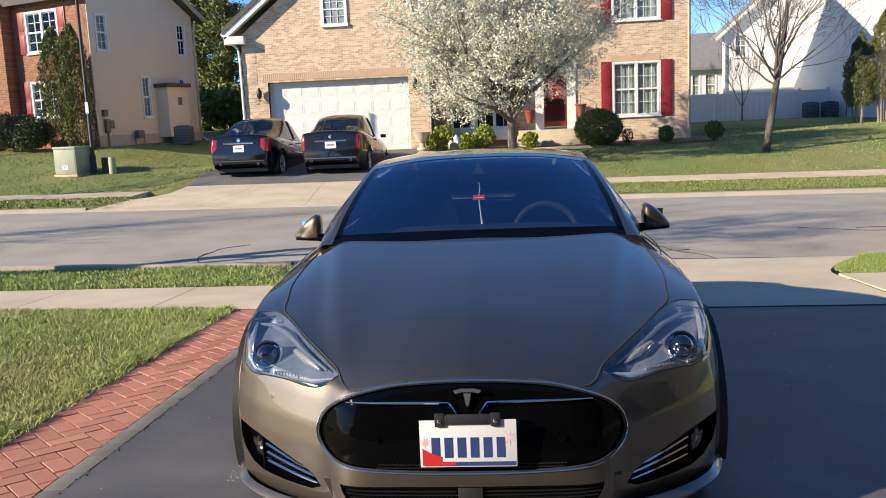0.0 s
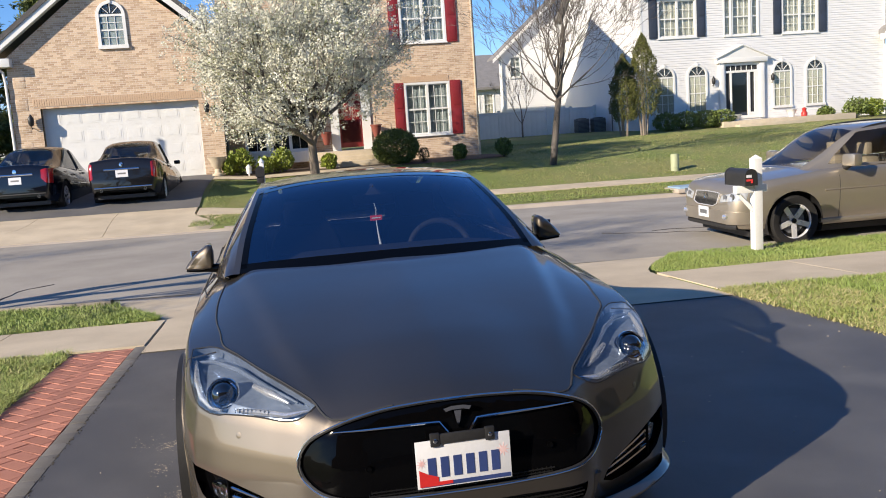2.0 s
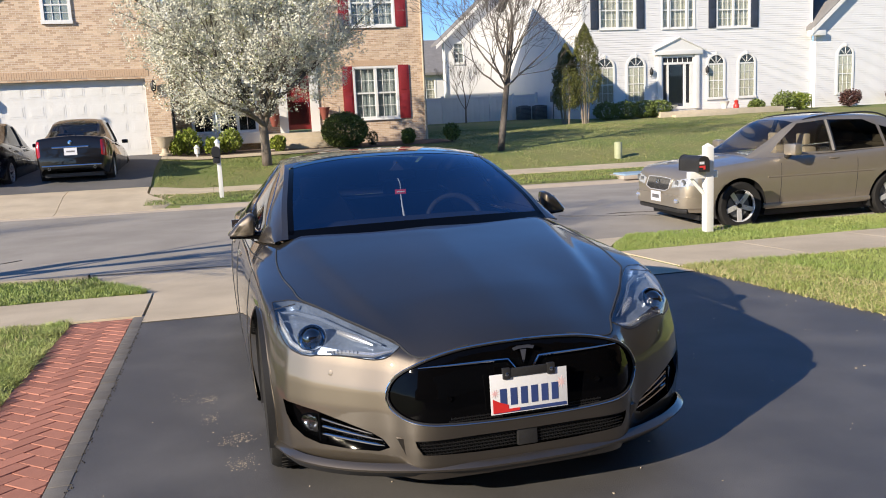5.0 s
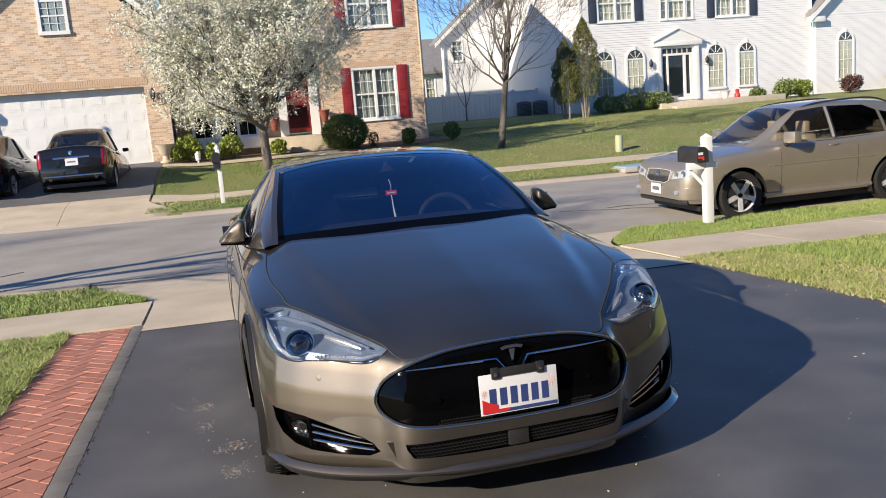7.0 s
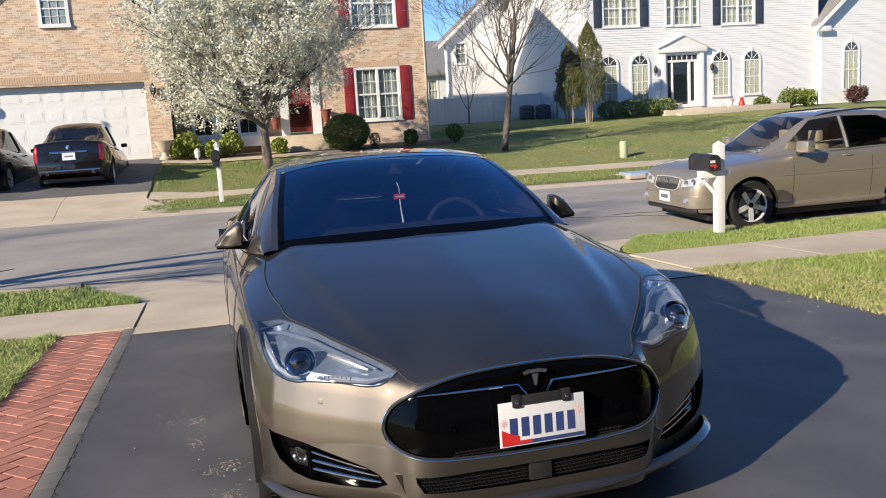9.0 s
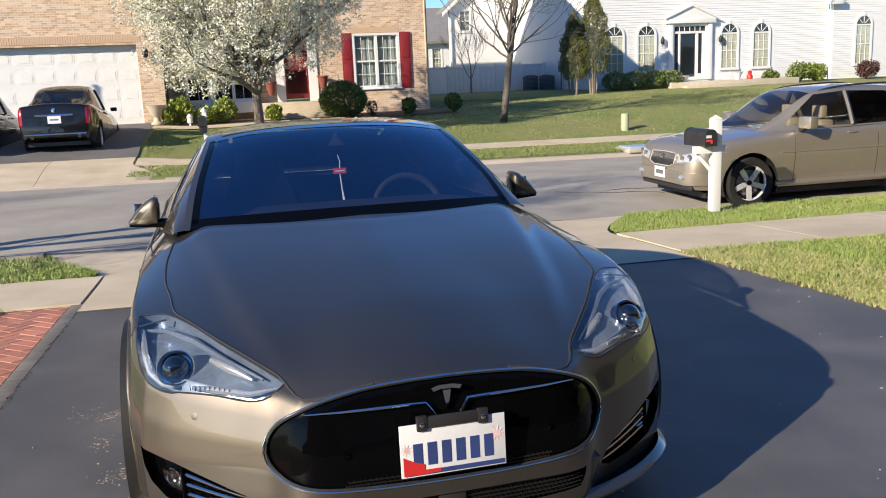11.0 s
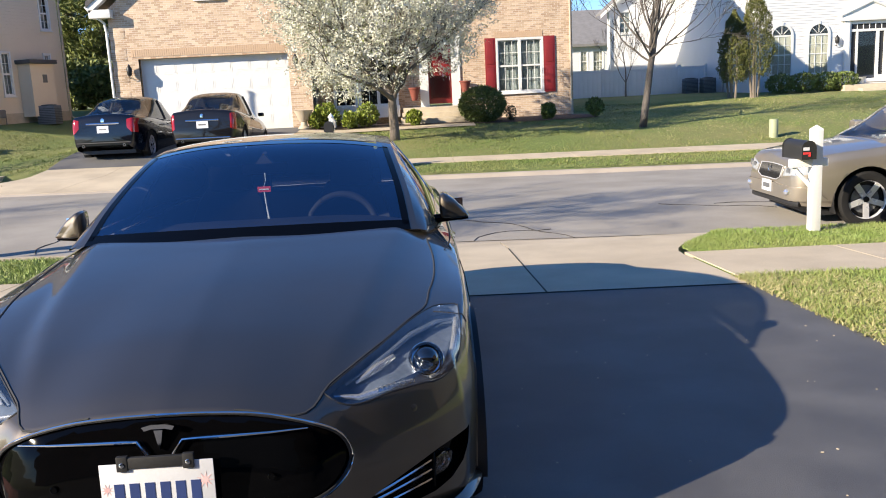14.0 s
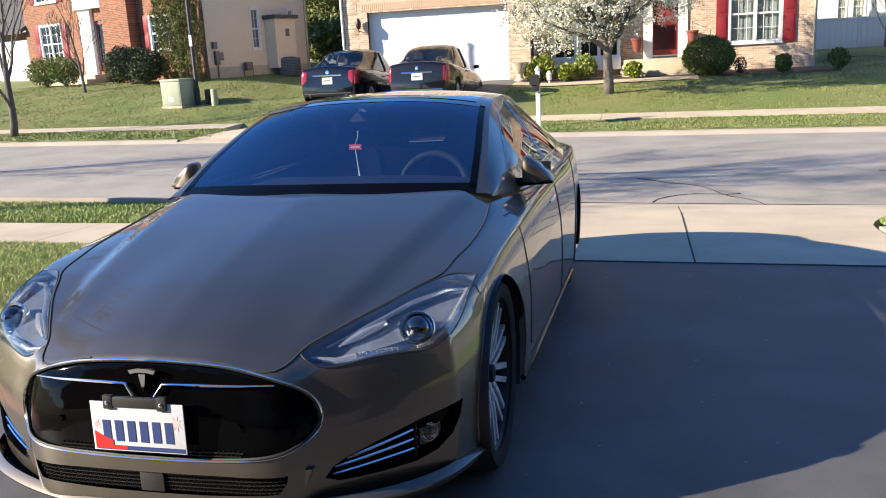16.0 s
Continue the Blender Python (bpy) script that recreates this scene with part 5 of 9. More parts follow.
# ---- other vehicles ----
def loft_body(stations, nz=22):
    """A car's lower body from stations (y, half width, sill height, belt height, crown): rows across, front to rear."""
    rows = []
    for y, w, z0, z1, crown, tuck in stations:
        half = []
        for t in np.linspace(0, 1, 11):
            half.append((crown and 0 or 0, 0, 0))
        pts = []
        for t in np.linspace(0, 1, 9):
            u = math.sin(t * math.pi / 2)
            pts.append((w * 0.93 * u, y, z1 + crown * (1 - u ** 2.2)))
        for t, o in ((0.06, 0.965), (0.15, 0.99), (0.3, 1.0), (0.5, 0.995), (0.7, 0.975), (0.88, 0.95), (1.0, 0.90 - tuck)):
            pts.append((w * o, y, z1 + (z0 - z1) * t))
        rows.append(pts)
    return rows


def fine_rows(rows, n):
    r = np.array(rows)
    out = np.stack([spline(r[:, k], n) for k in range(r.shape[1])], axis=1)
    return [list(map(tuple, x)) for x in out]


def lamp_patch(sh, s, outline, toward, y_from, y_miss, lift=0.006, n=9):
    """A lamp lens laid on a body: outline gives (low z, high z) at steps of x, cast along y."""
    bm = bmesh.new()
    rows = []
    for x, z0, z1 in outline:
        row = []
        for z in np.linspace(z0, z1, n):
            p = sh.meet((s * x, y_from, z), (0, toward, 0)) or Vector((s * x, y_miss, z))
            row.append(p + sh.normal(p) * lift)
        rows.append(row)
    sheet(bm, rows)
    bmesh.ops.recalc_face_normals(bm, faces=bm.faces)
    edge = [e for e in bm.edges if e.is_boundary]
    out = bmesh.ops.extrude_edge_only(bm, edges=edge)
    for v in out["geom"]:
        if isinstance(v, bmesh.types.BMVert):
            v.co.y += toward * 0.03
    return bm


def plain_car(name, m, label, paint, body, roof, wheels, glass_y, glass="privacy_glass", group="", suv=False):
    """A car with its front at y 0. body: stations; roof: stations (y, half width at belt, belt z, half width at roof, roof z)."""
    car = thing(name, m, label, "car", group)
    bm = bmesh.new()
    rows = both(fine_rows(loft_body(body), 70))
    sheet(bm, rows)
    for r in (rows[0], rows[-1]):
        pts = [bm.verts.new(Vector(p)) for p in r]
        mid = bm.verts.new(sum((Vector(p) for p in r), Vector()) / len(r))
        for a, b in zip(pts, pts[1:] + pts[:1]):
            bm.faces.new((a, b, mid))
    bmesh.ops.remove_doubles(bm, verts=bm.verts, dist=0.002)
    bmesh.ops.recalc_face_normals(bm, faces=bm.faces)
    sh = Shell(bm)
    r_out, gap = wheels[2], 0.07 if suv else 0.045
    for cy in wheels[:2]:
        circle = [(cy + (r_out + gap) * math.cos(a), r_out + (r_out + gap) * math.sin(a)) for a in np.linspace(0, 2 * math.pi, 30, endpoint=False)]
        cut_out(bm, circle, 1, 2, lambda c: abs(c.x) > 0.5 and c.z < r_out * 2.35, 0.09).free()
        for s in (-1, 1):
            ar = bmesh.new()
            sheet(ar, [[(s * x, cy + (r_out + gap + 0.002) * math.cos(a), r_out + (r_out + gap + 0.002) * math.sin(a)) for a in np.linspace(-0.4, math.pi + 0.4, 20)] for x in (0.5, body[len(body) // 2][1] * 0.97)])
            part("arch_liner", ar, "trim", car)
            wheel_parts(car, s * (body[len(body) // 2][1] - 0.115), cy, r_out, r_out * 0.70, 0.21, s, wheels[3], "alloy", "alloy", False)
    sh.dress(part("body", bm, paint, car, angle=0))
    # glasshouse
    rr = []
    for y, wb, zb, wr, zr in roof:
        row = []
        for t in np.linspace(0, 1, 7):
            row.append((wr * t, y, zr - 0.05 * t ** 3 * (zr - zb > 0.1)))
        for t in np.linspace(0.12, 1, 8):
            row.append((wr + (wb - wr) * t + 0.012 * math.sin(math.pi * t), y, zr - 0.05 + (zb - zr + 0.05) * t))
        rr.append(row)
    rows = both(fine_rows(rr, 60))
    top = bmesh.new()
    sheet(top, rows)
    bmesh.ops.recalc_face_normals(top, faces=top.faces)
    sh2 = Shell(top)
    f0, f1, r0, r1, zb = glass_y
    zr = max(r[4] for r in roof)
    for s in (-1, 1):
        for k, poly in enumerate(roof_windows(f0, f1, r0, r1, zb, zr, suv)):
            g = cut_out(top, poly, 1, 2, lambda c, s=s: c.x * s > 0.35 and c.z < zr - 0.02, 0.09)
            part("side_window", g, "clear_glass" if suv and k == 0 else glass, car, "clear side window" if suv and k == 0 else "dark side window").visible_shadow = False
        col = [sh2.meet((s * 2, f1, z), (-s, 0, 0)) for z in np.linspace(zb + 0.03, zb + (zr - zb) * 0.84, 8)]
        part("door_pillar", tube(bmesh.new(), [p for p in col if p], 0.036, 6), "trim", car, "black door pillar")
        ln = [sh.meet((s * 2, y, zb - 0.30), (-s, 0, 0)) for y in np.linspace(wheels[0] + 0.45, wheels[1] - 0.4, 14)]
        part("side_moulding", tube(bmesh.new(), [p for p in ln if p], 0.012, 6), paint if suv else "chrome", car)
        for yy in (f1 - 0.12, (f1 + r0) / 2 + 0.75):
            p = sh.meet((s * 2, yy, zb - 0.07), (-s, 0, 0))
            if p:
                part("door_handle", tube(bmesh.new(), [p, p + Vector((s * 0.02, 0.06, 0)), p + Vector((0, 0.16, 0))], 0.014, 6), paint if suv else "chrome", car)
        for yy in (f0 + 0.28, (f0 + r1) / 2 + 0.1, r1 - 0.55):
            ln = [sh.meet((s * 2, yy, z), (-s, 0, 0)) for z in np.linspace(0.36, zb - 0.02, 8)]
            part("shut_line", tube(bmesh.new(), [p for p in ln if p], 0.004, 4), "dark", car)
        wmax = body[len(body) // 2][1]
        mm = bmesh.new()
        if suv:
            cuboid(mm, -0.125, -0.075, -0.085, 0.125, 0.075, 0.095, 0.045, m=Matrix.Translation((s * (wmax + 0.09), f0 + 0.40, zb + 0.10)) @ pose(0, 0, 0, 0, 0, s * 8))
            part("mirror_foot", tube(bmesh.new(), [(s * (wmax - 0.06), f0 + 0.40, zb + 0.0), (s * (wmax + 0.06), f0 + 0.40, zb + 0.04)], [0.05, 0.035], 8), "trim", car)
        else:
            cuboid(mm, -0.085, -0.05, -0.045, 0.085, 0.05, 0.05, 0.03, m=Matrix.Translation((s * (wmax + 0.05), f0 + 0.36, zb + 0.08)) @ pose(0, 0, 0, 0, 0, s * 8))
        part("door_mirror", mm, paint, car)
    for (ya, yb, hw, flare, nm) in ((roof[0][0] + 0.06, roof[2][0] - 0.02, 0.95, 0.97, "windscreen"), (roof[-3][0] - (0.0 if suv else 0.18), roof[-1][0] - 0.05, 0.88, 1.0 if suv else 1.12, "rear_window")):
        wmin = min(r[3] for r in roof)
        poly = [(-wmin * hw, ya), (wmin * hw, ya), (wmin * hw * flare, yb), (-wmin * hw * flare, yb)]
        g = cut_out(top, poly, 0, 1, lambda c: True, 0.12)
        part(nm, g, (glass if suv else "clear_glass") if nm == "rear_window" else "clear_glass", car).visible_shadow = False
    sh2.dress(part("roof", top, paint, car, angle=0))
    # cabin
    part("cabin_floor", box(-0.7, f0, 0.3, 0.7, r1, zb - 0.25), "dark", car, smooth=False)
    seat = "leather_tan" if suv else "leather"
    for x in (-0.37, 0.37):
        st = part("front_seat", box(x - 0.24, f1 - 0.35, zb - 0.35, x + 0.24, f1 - 0.13, zb + 0.10, 0.05), seat, car)
        part("headrest", box(x - 0.12, f1 - 0.26, zb + 0.12, x + 0.12, f1 - 0.16, zb + 0.30, 0.03), seat, st)
    part("rear_seat", box(-0.62, r1 - 0.65, zb - 0.35, 0.62, r1 - 0.45, zb + 0.1, 0.05), seat, car)
    for x in (-0.35, 0.35):
        part("rear_headrest", box(x - 0.12, r1 - 0.6, zb + 0.08, x + 0.12, r1 - 0.52, zb + 0.22, 0.03), seat, car)
    part("undertray", box(-0.72, 0.3, 0.16, 0.72, body[-1][0] - 0.3, 0.24), "trim", car, smooth=False)
    return car, sh


def roof_windows(f0, f1, r0, r1, zb, zr, suv):
    h = zr - zb
    a = [(f0 + 0.20, zb + 0.05), (f0 + 0.34, zb + 0.18 * h + 0.06), (f0 + 0.75, zb + h * 0.80), (f1 - 0.035, zb + h * 0.86), (f1 - 0.035, zb + 0.03)]
    b = [(f1 + 0.035, zb + 0.03), (f1 + 0.035, zb + h * 0.86), (r0, zb + h * 0.82), (r0 + 0.22, zb + h * 0.66), (r0 + 0.26, zb + 0.05)]
    if suv:
        c = [(r0 + 0.31, zb + 0.06), (r0 + 0.28, zb + h * 0.64), (r1 - 0.16, zb + 0.20), (r1 - 0.2, zb + 0.12)]
        return [a, b, c]
    return [a, b]


def sedan_rear(car, sh, L, zt, lamps, bar, plate_z, tail_tall):
    """Tail lamps, bright bar, plate, exhausts and bumper strip on the rear of a saloon."""
    for s in (-1, 1):
        if tail_tall:
            shape = [(x, 0.58 + 0.5 * max(0, 0.80 - x), zt + 0.0 - 0.25 * max(0, 0.80 - x)) for x in np.linspace(0.735, 0.862, 8)]
        else:
            shape = [(x, 0.62 + 0.9 * max(0, 0.76 - x), zt - 0.01 - 0.2 * max(0, 0.76 - x)) for x in np.linspace(0.64, 0.862, 9)]
        part("tail_lamp", lamp_patch(sh, s, shape, -1, L + 1, L - 0.3), "tail_red", car, "red tail lamp")
        p = sh.meet((s * 0.55, L + 1, 0.34), (0, -1, 0)) or Vector((s * 0.55, L, 0.34))
        part("exhaust", lathe(bmesh.new(), [(0.03, -0.05), (0.034, 0.02), (0.028, 0.02), (0.024, -0.04)], 14, Matrix.Translation(p) @ pose(0, 0, 0, -90, 0, 0)), "grey_metal", car)
    def strip(z, w, r, mat, nm):
        q = [sh.meet((x, L + 1, z), (0, -1, 0)) for x in np.linspace(-w, w, 11)]
        part(nm, tube(bmesh.new(), [p + Vector((0, 0.004, 0)) for p in q if p], r, 6), mat, car)
    strip(bar, 0.44, 0.022, "chrome", "chrome_bar")
    strip(0.40, 0.72, 0.016, "chrome" if tail_tall else "trim", "bumper_strip")
    p = sh.meet((0, L + 1, plate_z), (0, -1, 0))
    pl = part("number_plate", box(-0.155, -0.004, -0.078, 0.155, 0.004, 0.078, m=Matrix.Translation(p + Vector((0, 0.008, 0)))), "plate_white", car, smooth=False)
    part("character_bar", box(-0.10, 0.004, -0.015, 0.10, 0.0055, 0.02, m=Matrix.Translation(p + Vector((0, 0.008, 0)))), "grey_metal", pl, smooth=False)
    p = sh.meet((0, L + 1, zt - 0.05), (0, -1, 0))
    if p:
        part("badge", lathe(bmesh.new(), [(0.05, 0), (0.05, 0.012), (0.02, 0.015)], 12, Matrix.Translation(p) @ pose(0, 0, 0, -90, 0, 0)), "chrome", car)


SALOON = [(0, 0.62, 0.34, 0.60, 0.02, 0.05), (0.12, 0.78, 0.24, 0.70, 0.03, 0.02), (0.5, 0.88, 0.20, 0.80, 0.05, 0), (1.0, 0.91, 0.19, 0.88, 0.07, 0), (1.5, 0.92, 0.19, 0.94, 0.05, 0), (2.6, 0.925, 0.19, 0.96, 0.02, 0), (3.8, 0.925, 0.19, 0.99, 0.03, 0), (4.5, 0.90, 0.22, 1.00, 0.05, 0), (4.86, 0.84, 0.26, 0.98, 0.06, 0), (4.93, 0.80, 0.30, 0.86, 0.03, 0.0), (4.95, 0.76, 0.34, 0.62, 0.02, 0.02)]
SALOON_ROOF = [(1.45, 0.80, 0.93, 0.64, 0.95), (1.75, 0.82, 0.95, 0.63, 1.17), (2.3, 0.84, 0.97, 0.61, 1.47), (2.8, 0.85, 0.98, 0.61, 1.55), (3.3, 0.85, 0.99, 0.60, 1.535), (3.75, 0.83, 1.0, 0.60, 1.43), (4.15, 0.80, 1.01, 0.62, 1.23), (4.5, 0.76, 1.02, 0.66, 1.05)]


def saloon(x, y_rear, turn, paint, label, tall):
    L = 4.95
    z = land(x, y_rear + 2.2) + 0.03
    pitch = math.degrees(math.atan((land(x, y_rear + 3.9) - land(x, y_rear + 0.9)) / 3.0))
    m = Matrix.Translation((x, y_rear, land(x, y_rear + 0.95) + 0.03 - 0.95 * math.tan(radians(pitch)))) @ pose(0, 0, 0, pitch, 0, 180 + turn) @ Matrix.Diagonal((1.0, 1.05, 1.17, 1)) @ Matrix.Translation((0, -L, 0))
    car, sh = plain_car("saloon_car", m, label, paint, SALOON, SALOON_ROOF, (0.95, 3.95, 0.34, 7), (1.5, 2.72, 3.45, 4.35, 0.96), group="saloons on the far drive")
    sedan_rear(car, sh, L, 0.95, 0, 0.80 if tall else 0.83, 0.70, tall)
    return car


saloon(-4.62, 20.6, -1, "black_paint", "glossy black saloon car parked before the garage", True)
saloon(-7.2, 20.5, -4, "navy_paint", "glossy dark navy saloon car parked before the garage", False)

SUV = [(0, 0.66, 0.36, 0.66, 0.02, 0.04), (0.06, 0.77, 0.31, 0.79, 0.03, 0.03), (0.16, 0.84, 0.29, 0.89, 0.04, 0.01), (0.45, 0.90, 0.28, 0.955, 0.05, 0), (1.0, 0.92, 0.27, 1.01, 0.06, 0), (1.35, 0.925, 0.27, 1.05, 0.04, 0), (2.6, 0.93, 0.27, 1.07, 0.02, 0), (3.7, 0.93, 0.28, 1.11, 0.02, 0), (4.2, 0.90, 0.32, 1.13, 0.02, 0), (4.42, 0.86, 0.36, 1.08, 0.02, 0), (4.49, 0.80, 0.40, 0.80, 0.01, 0.02)]
SUV_ROOF = [(1.15, 0.78, 1.03, 0.64, 1.05), (1.5, 0.82, 1.05, 0.62, 1.28), (2.05, 0.84, 1.07, 0.60, 1.60), (2.6, 0.85, 1.08, 0.60, 1.66), (3.3, 0.85, 1.10, 0.60, 1.65), (3.80, 0.84, 1.12, 0.58, 1.58), (4.12, 0.82, 1.13, 0.60, 1.36), (4.38, 0.80, 1.12, 0.66, 1.13)]


def build_suv():
    x0, y0 = 5.70, 9.15
    m = Matrix.Translation((x0, y0, -0.475)) @ pose(0, 0, 0, 0, 0.4, -90 - 1.5)
    car, sh = plain_car("suv", m, "dusty gold suv parked at the kerb beside the mailbox", "gold_paint", SUV, SUV_ROOF, (0.90, 3.62, 0.36, 5), (1.30, 2.56, 3.22, 4.36, 1.07), suv=True)
    # the side away from the street looks to +x of the car's own frame
    back = bmesh.new()
    rows = []
    for x in np.linspace(-0.36, 0.36, 27):
        low = 0.60 + 0.35 * max(0, abs(x) - 0.24)
        rows.append([sh.front(x, z) + Vector((0, -0.004, 0)) for z in np.linspace(low, 0.80 - 0.1 * x * x, 6)])
    sheet(back, rows)
    grille = part("grille", back, "grey_metal", car, "grey grille with upright slats")
    for r in rows[1:-1]:
        part("grille_slat", tube(bmesh.new(), [p + Vector((0, -0.006, 0)) for p in r], 0.005, 5), "trim", grille)
    edge = [r[-1] for r in rows] + [r[0] for r in rows[::-1]]
    part("grille_rim", tube(bmesh.new(), [p + Vector((0, -0.008, 0)) for p in edge + edge[:2]], 0.007, 6), "alloy", grille)
    part("badge", lathe(bmesh.new(), [(0.05, 0), (0.055, 0.01), (0.04, 0.014), (0.03, 0.008)], 18, Matrix.Translation(sh.front(0, 0.73) + Vector((0, -0.012, 0))) @ pose(0, 0, 0, 90, 0, 0)), "chrome", car)
    for s in (-1, 1):
        shape = [(x, 0.66 + 0.12 * (x - 0.44), 0.755 + 0.20 * (x - 0.44)) for x in np.linspace(0.44, 0.845, 10)]
        hl = part("headlamp", lamp_patch(sh, s, shape, 1, -1, 0.25), "clear_lamp", car, "clear headlamp")
        q = [sh.front(s * x, z) for x, z in ((0.56, 0.73), (0.72, 0.755))]
        for p in q:
            if p:
                part("lamp_bowl", lathe(bmesh.new(), [(0.045, 0), (0.048, 0.012), (0.03, 0.006)], 14, Matrix.Translation(p + Vector((0, -0.006, 0))) @ pose(0, 0, 0, 90, 0, 0)), "grey_metal", hl)
        p = sh.front(s * 0.62, 0.47)
        if p:
            p = p + Vector((0, -0.025, 0))
            part("fog_lamp", tube(bmesh.new(), [p + Vector((-0.06, 0, 0)), p, p + Vector((0.06, 0, 0))], [0.02, 0.045, 0.02], 8), "reflector", car)
        rail = [(s * 0.56, y, z) for y, z in ((2.12, 1.56), (2.3, 1.615), (2.9, 1.66), (3.5, 1.645), (3.85, 1.53))]
        part("roof_rail", tube(bmesh.new(), [tuple(p) for p in spline(rail, 16)], 0.014, 6), "black", car, "black roof rail")
        sk = [sh.meet((s * 2, y, 0.33), (-s, 0, 0)) for y in np.linspace(1.3, 3.2, 10)]
        part("sill_cladding", tube(bmesh.new(), [p for p in sk if p], 0.04, 8), "gold_paint", car, "gold door sill")
    part("front_bumper", lamp_patch(sh, 1, [(x, 0.37, 0.555 - 0.02 * abs(x)) for x in np.linspace(-0.85, 0.85, 25)], 1, -1, 0.3, 0.028), "gold_paint", car, "gold front bumper")
    p = sh.front(0.0, 0.50) + Vector((0, -0.03, 0))
    pl = part("number_plate", box(-0.155, -0.012, -0.078, 0.155, -0.004, 0.078, m=Matrix.Translation(p)), "plate_white", car, smooth=False)
    part("character_bar", box(-0.11, -0.014, -0.03, 0.11, -0.0125, 0.03, m=Matrix.Translation(p)), "grey_metal", pl, smooth=False)
    skirt = [sh.front(x, 0.35) for x in np.linspace(-0.74, 0.74, 15)]
    part("lower_bumper", tube(bmesh.new(), [q + Vector((0, 0.02, -0.03)) for q in skirt if q], 0.04, 8), "trim", car, "black lower bumper")
    return car


build_suv()
m = Matrix.Translation((14.9, 15.8, land(16.5, 15.8))) @ pose(0, 0, 0, 0, 0.6, -90)
plain_car("hatchback_car", m, "blue-grey car parked at the far kerb", "blue_paint", SALOON, SALOON_ROOF, (0.95, 3.95, 0.34, 7), (1.5, 2.72, 3.45, 4.35, 0.96))


# ---- houses ----
def cells(bm, x0, x1, z0, z1, y0, y1, holes):
    """A wall in x and z from y0 to y1, with rectangular openings that go through it."""
    xs = sorted({x0, x1, *[h[0] for h in holes], *[h[2] for h in holes]})
    zs = sorted({z0, z1, *[h[1] for h in holes], *[h[3] for h in holes]})
    for a, b in zip(xs, xs[1:]):
        for c, d in zip(zs, zs[1:]):
            mx, mz = (a + b) / 2, (c + d) / 2
            if x0 <= mx <= x1 and z0 <= mz <= z1 and not any(h[0] < mx < h[2] and h[1] < mz < h[3] for h in holes):
                cuboid(bm, a, y0, c, b, y1, d)
    bmesh.ops.remove_doubles(bm, verts=bm.verts, dist=0.0004)
    return bm


def upright_bricks(house, x0, x1, y, z0, z1):
    """A row of bricks on end over an opening, each a piece of its own."""
    me = mesh_of("brick", box(0, -0.013, 0, 0.065, 0.02, z1 - z0, 0.003), "soldier", False)
    n = int((x1 - x0) / 0.0745)
    for k in range(n):
        b = new("brick", me)
        b.parent = house
        b.matrix_basis = Matrix.Translation((x0 + k * 0.0745, y, z0))


def lap(bm, x0, x1, z0, z1, y, holes, step=0.115, proud=0.018):
    """Lapped boards on the face of a wall at y, between its openings."""
    z = z0
    while z < z1 - 0.02:
        top = min(z + step, z1)
        cuts = [(h[0], h[2]) for h in holes if h[1] < (z + top) / 2 < h[3]]
        spans, a = [], x0
        for c, d in sorted(cuts):
            if c > a:
                spans.append((a, c))
            a = max(a, d)
        if a < x1:
            spans.append((a, x1))
        for c, d in spans:
            v = [bm.verts.new(p) for p in ((c, y - proud, z), (d, y - proud, z), (d, y, top), (c, y, top), (c, y, z), (d, y, z))]
            bm.faces.new((v[0], v[1], v[2], v[3]))
            bm.faces.new((v[4], v[5], v[1], v[0]))
        z = top
    bmesh.ops.remove_doubles(bm, verts=bm.verts, dist=0.0003)
    return bm


def gable_board(bm, c, half, above, z, y, step=0.115):
    v = [bm.verts.new(p) for p in ((c - half, y - 0.018, z), (c + half, y - 0.018, z), (c + above, y, z + step), (c - above, y, z + step), (c - half, y, z), (c + half, y, z))]
    bm.faces.new((v[0], v[1], v[2], v[3]))
    bm.faces.new((v[4], v[5], v[1], v[0]))


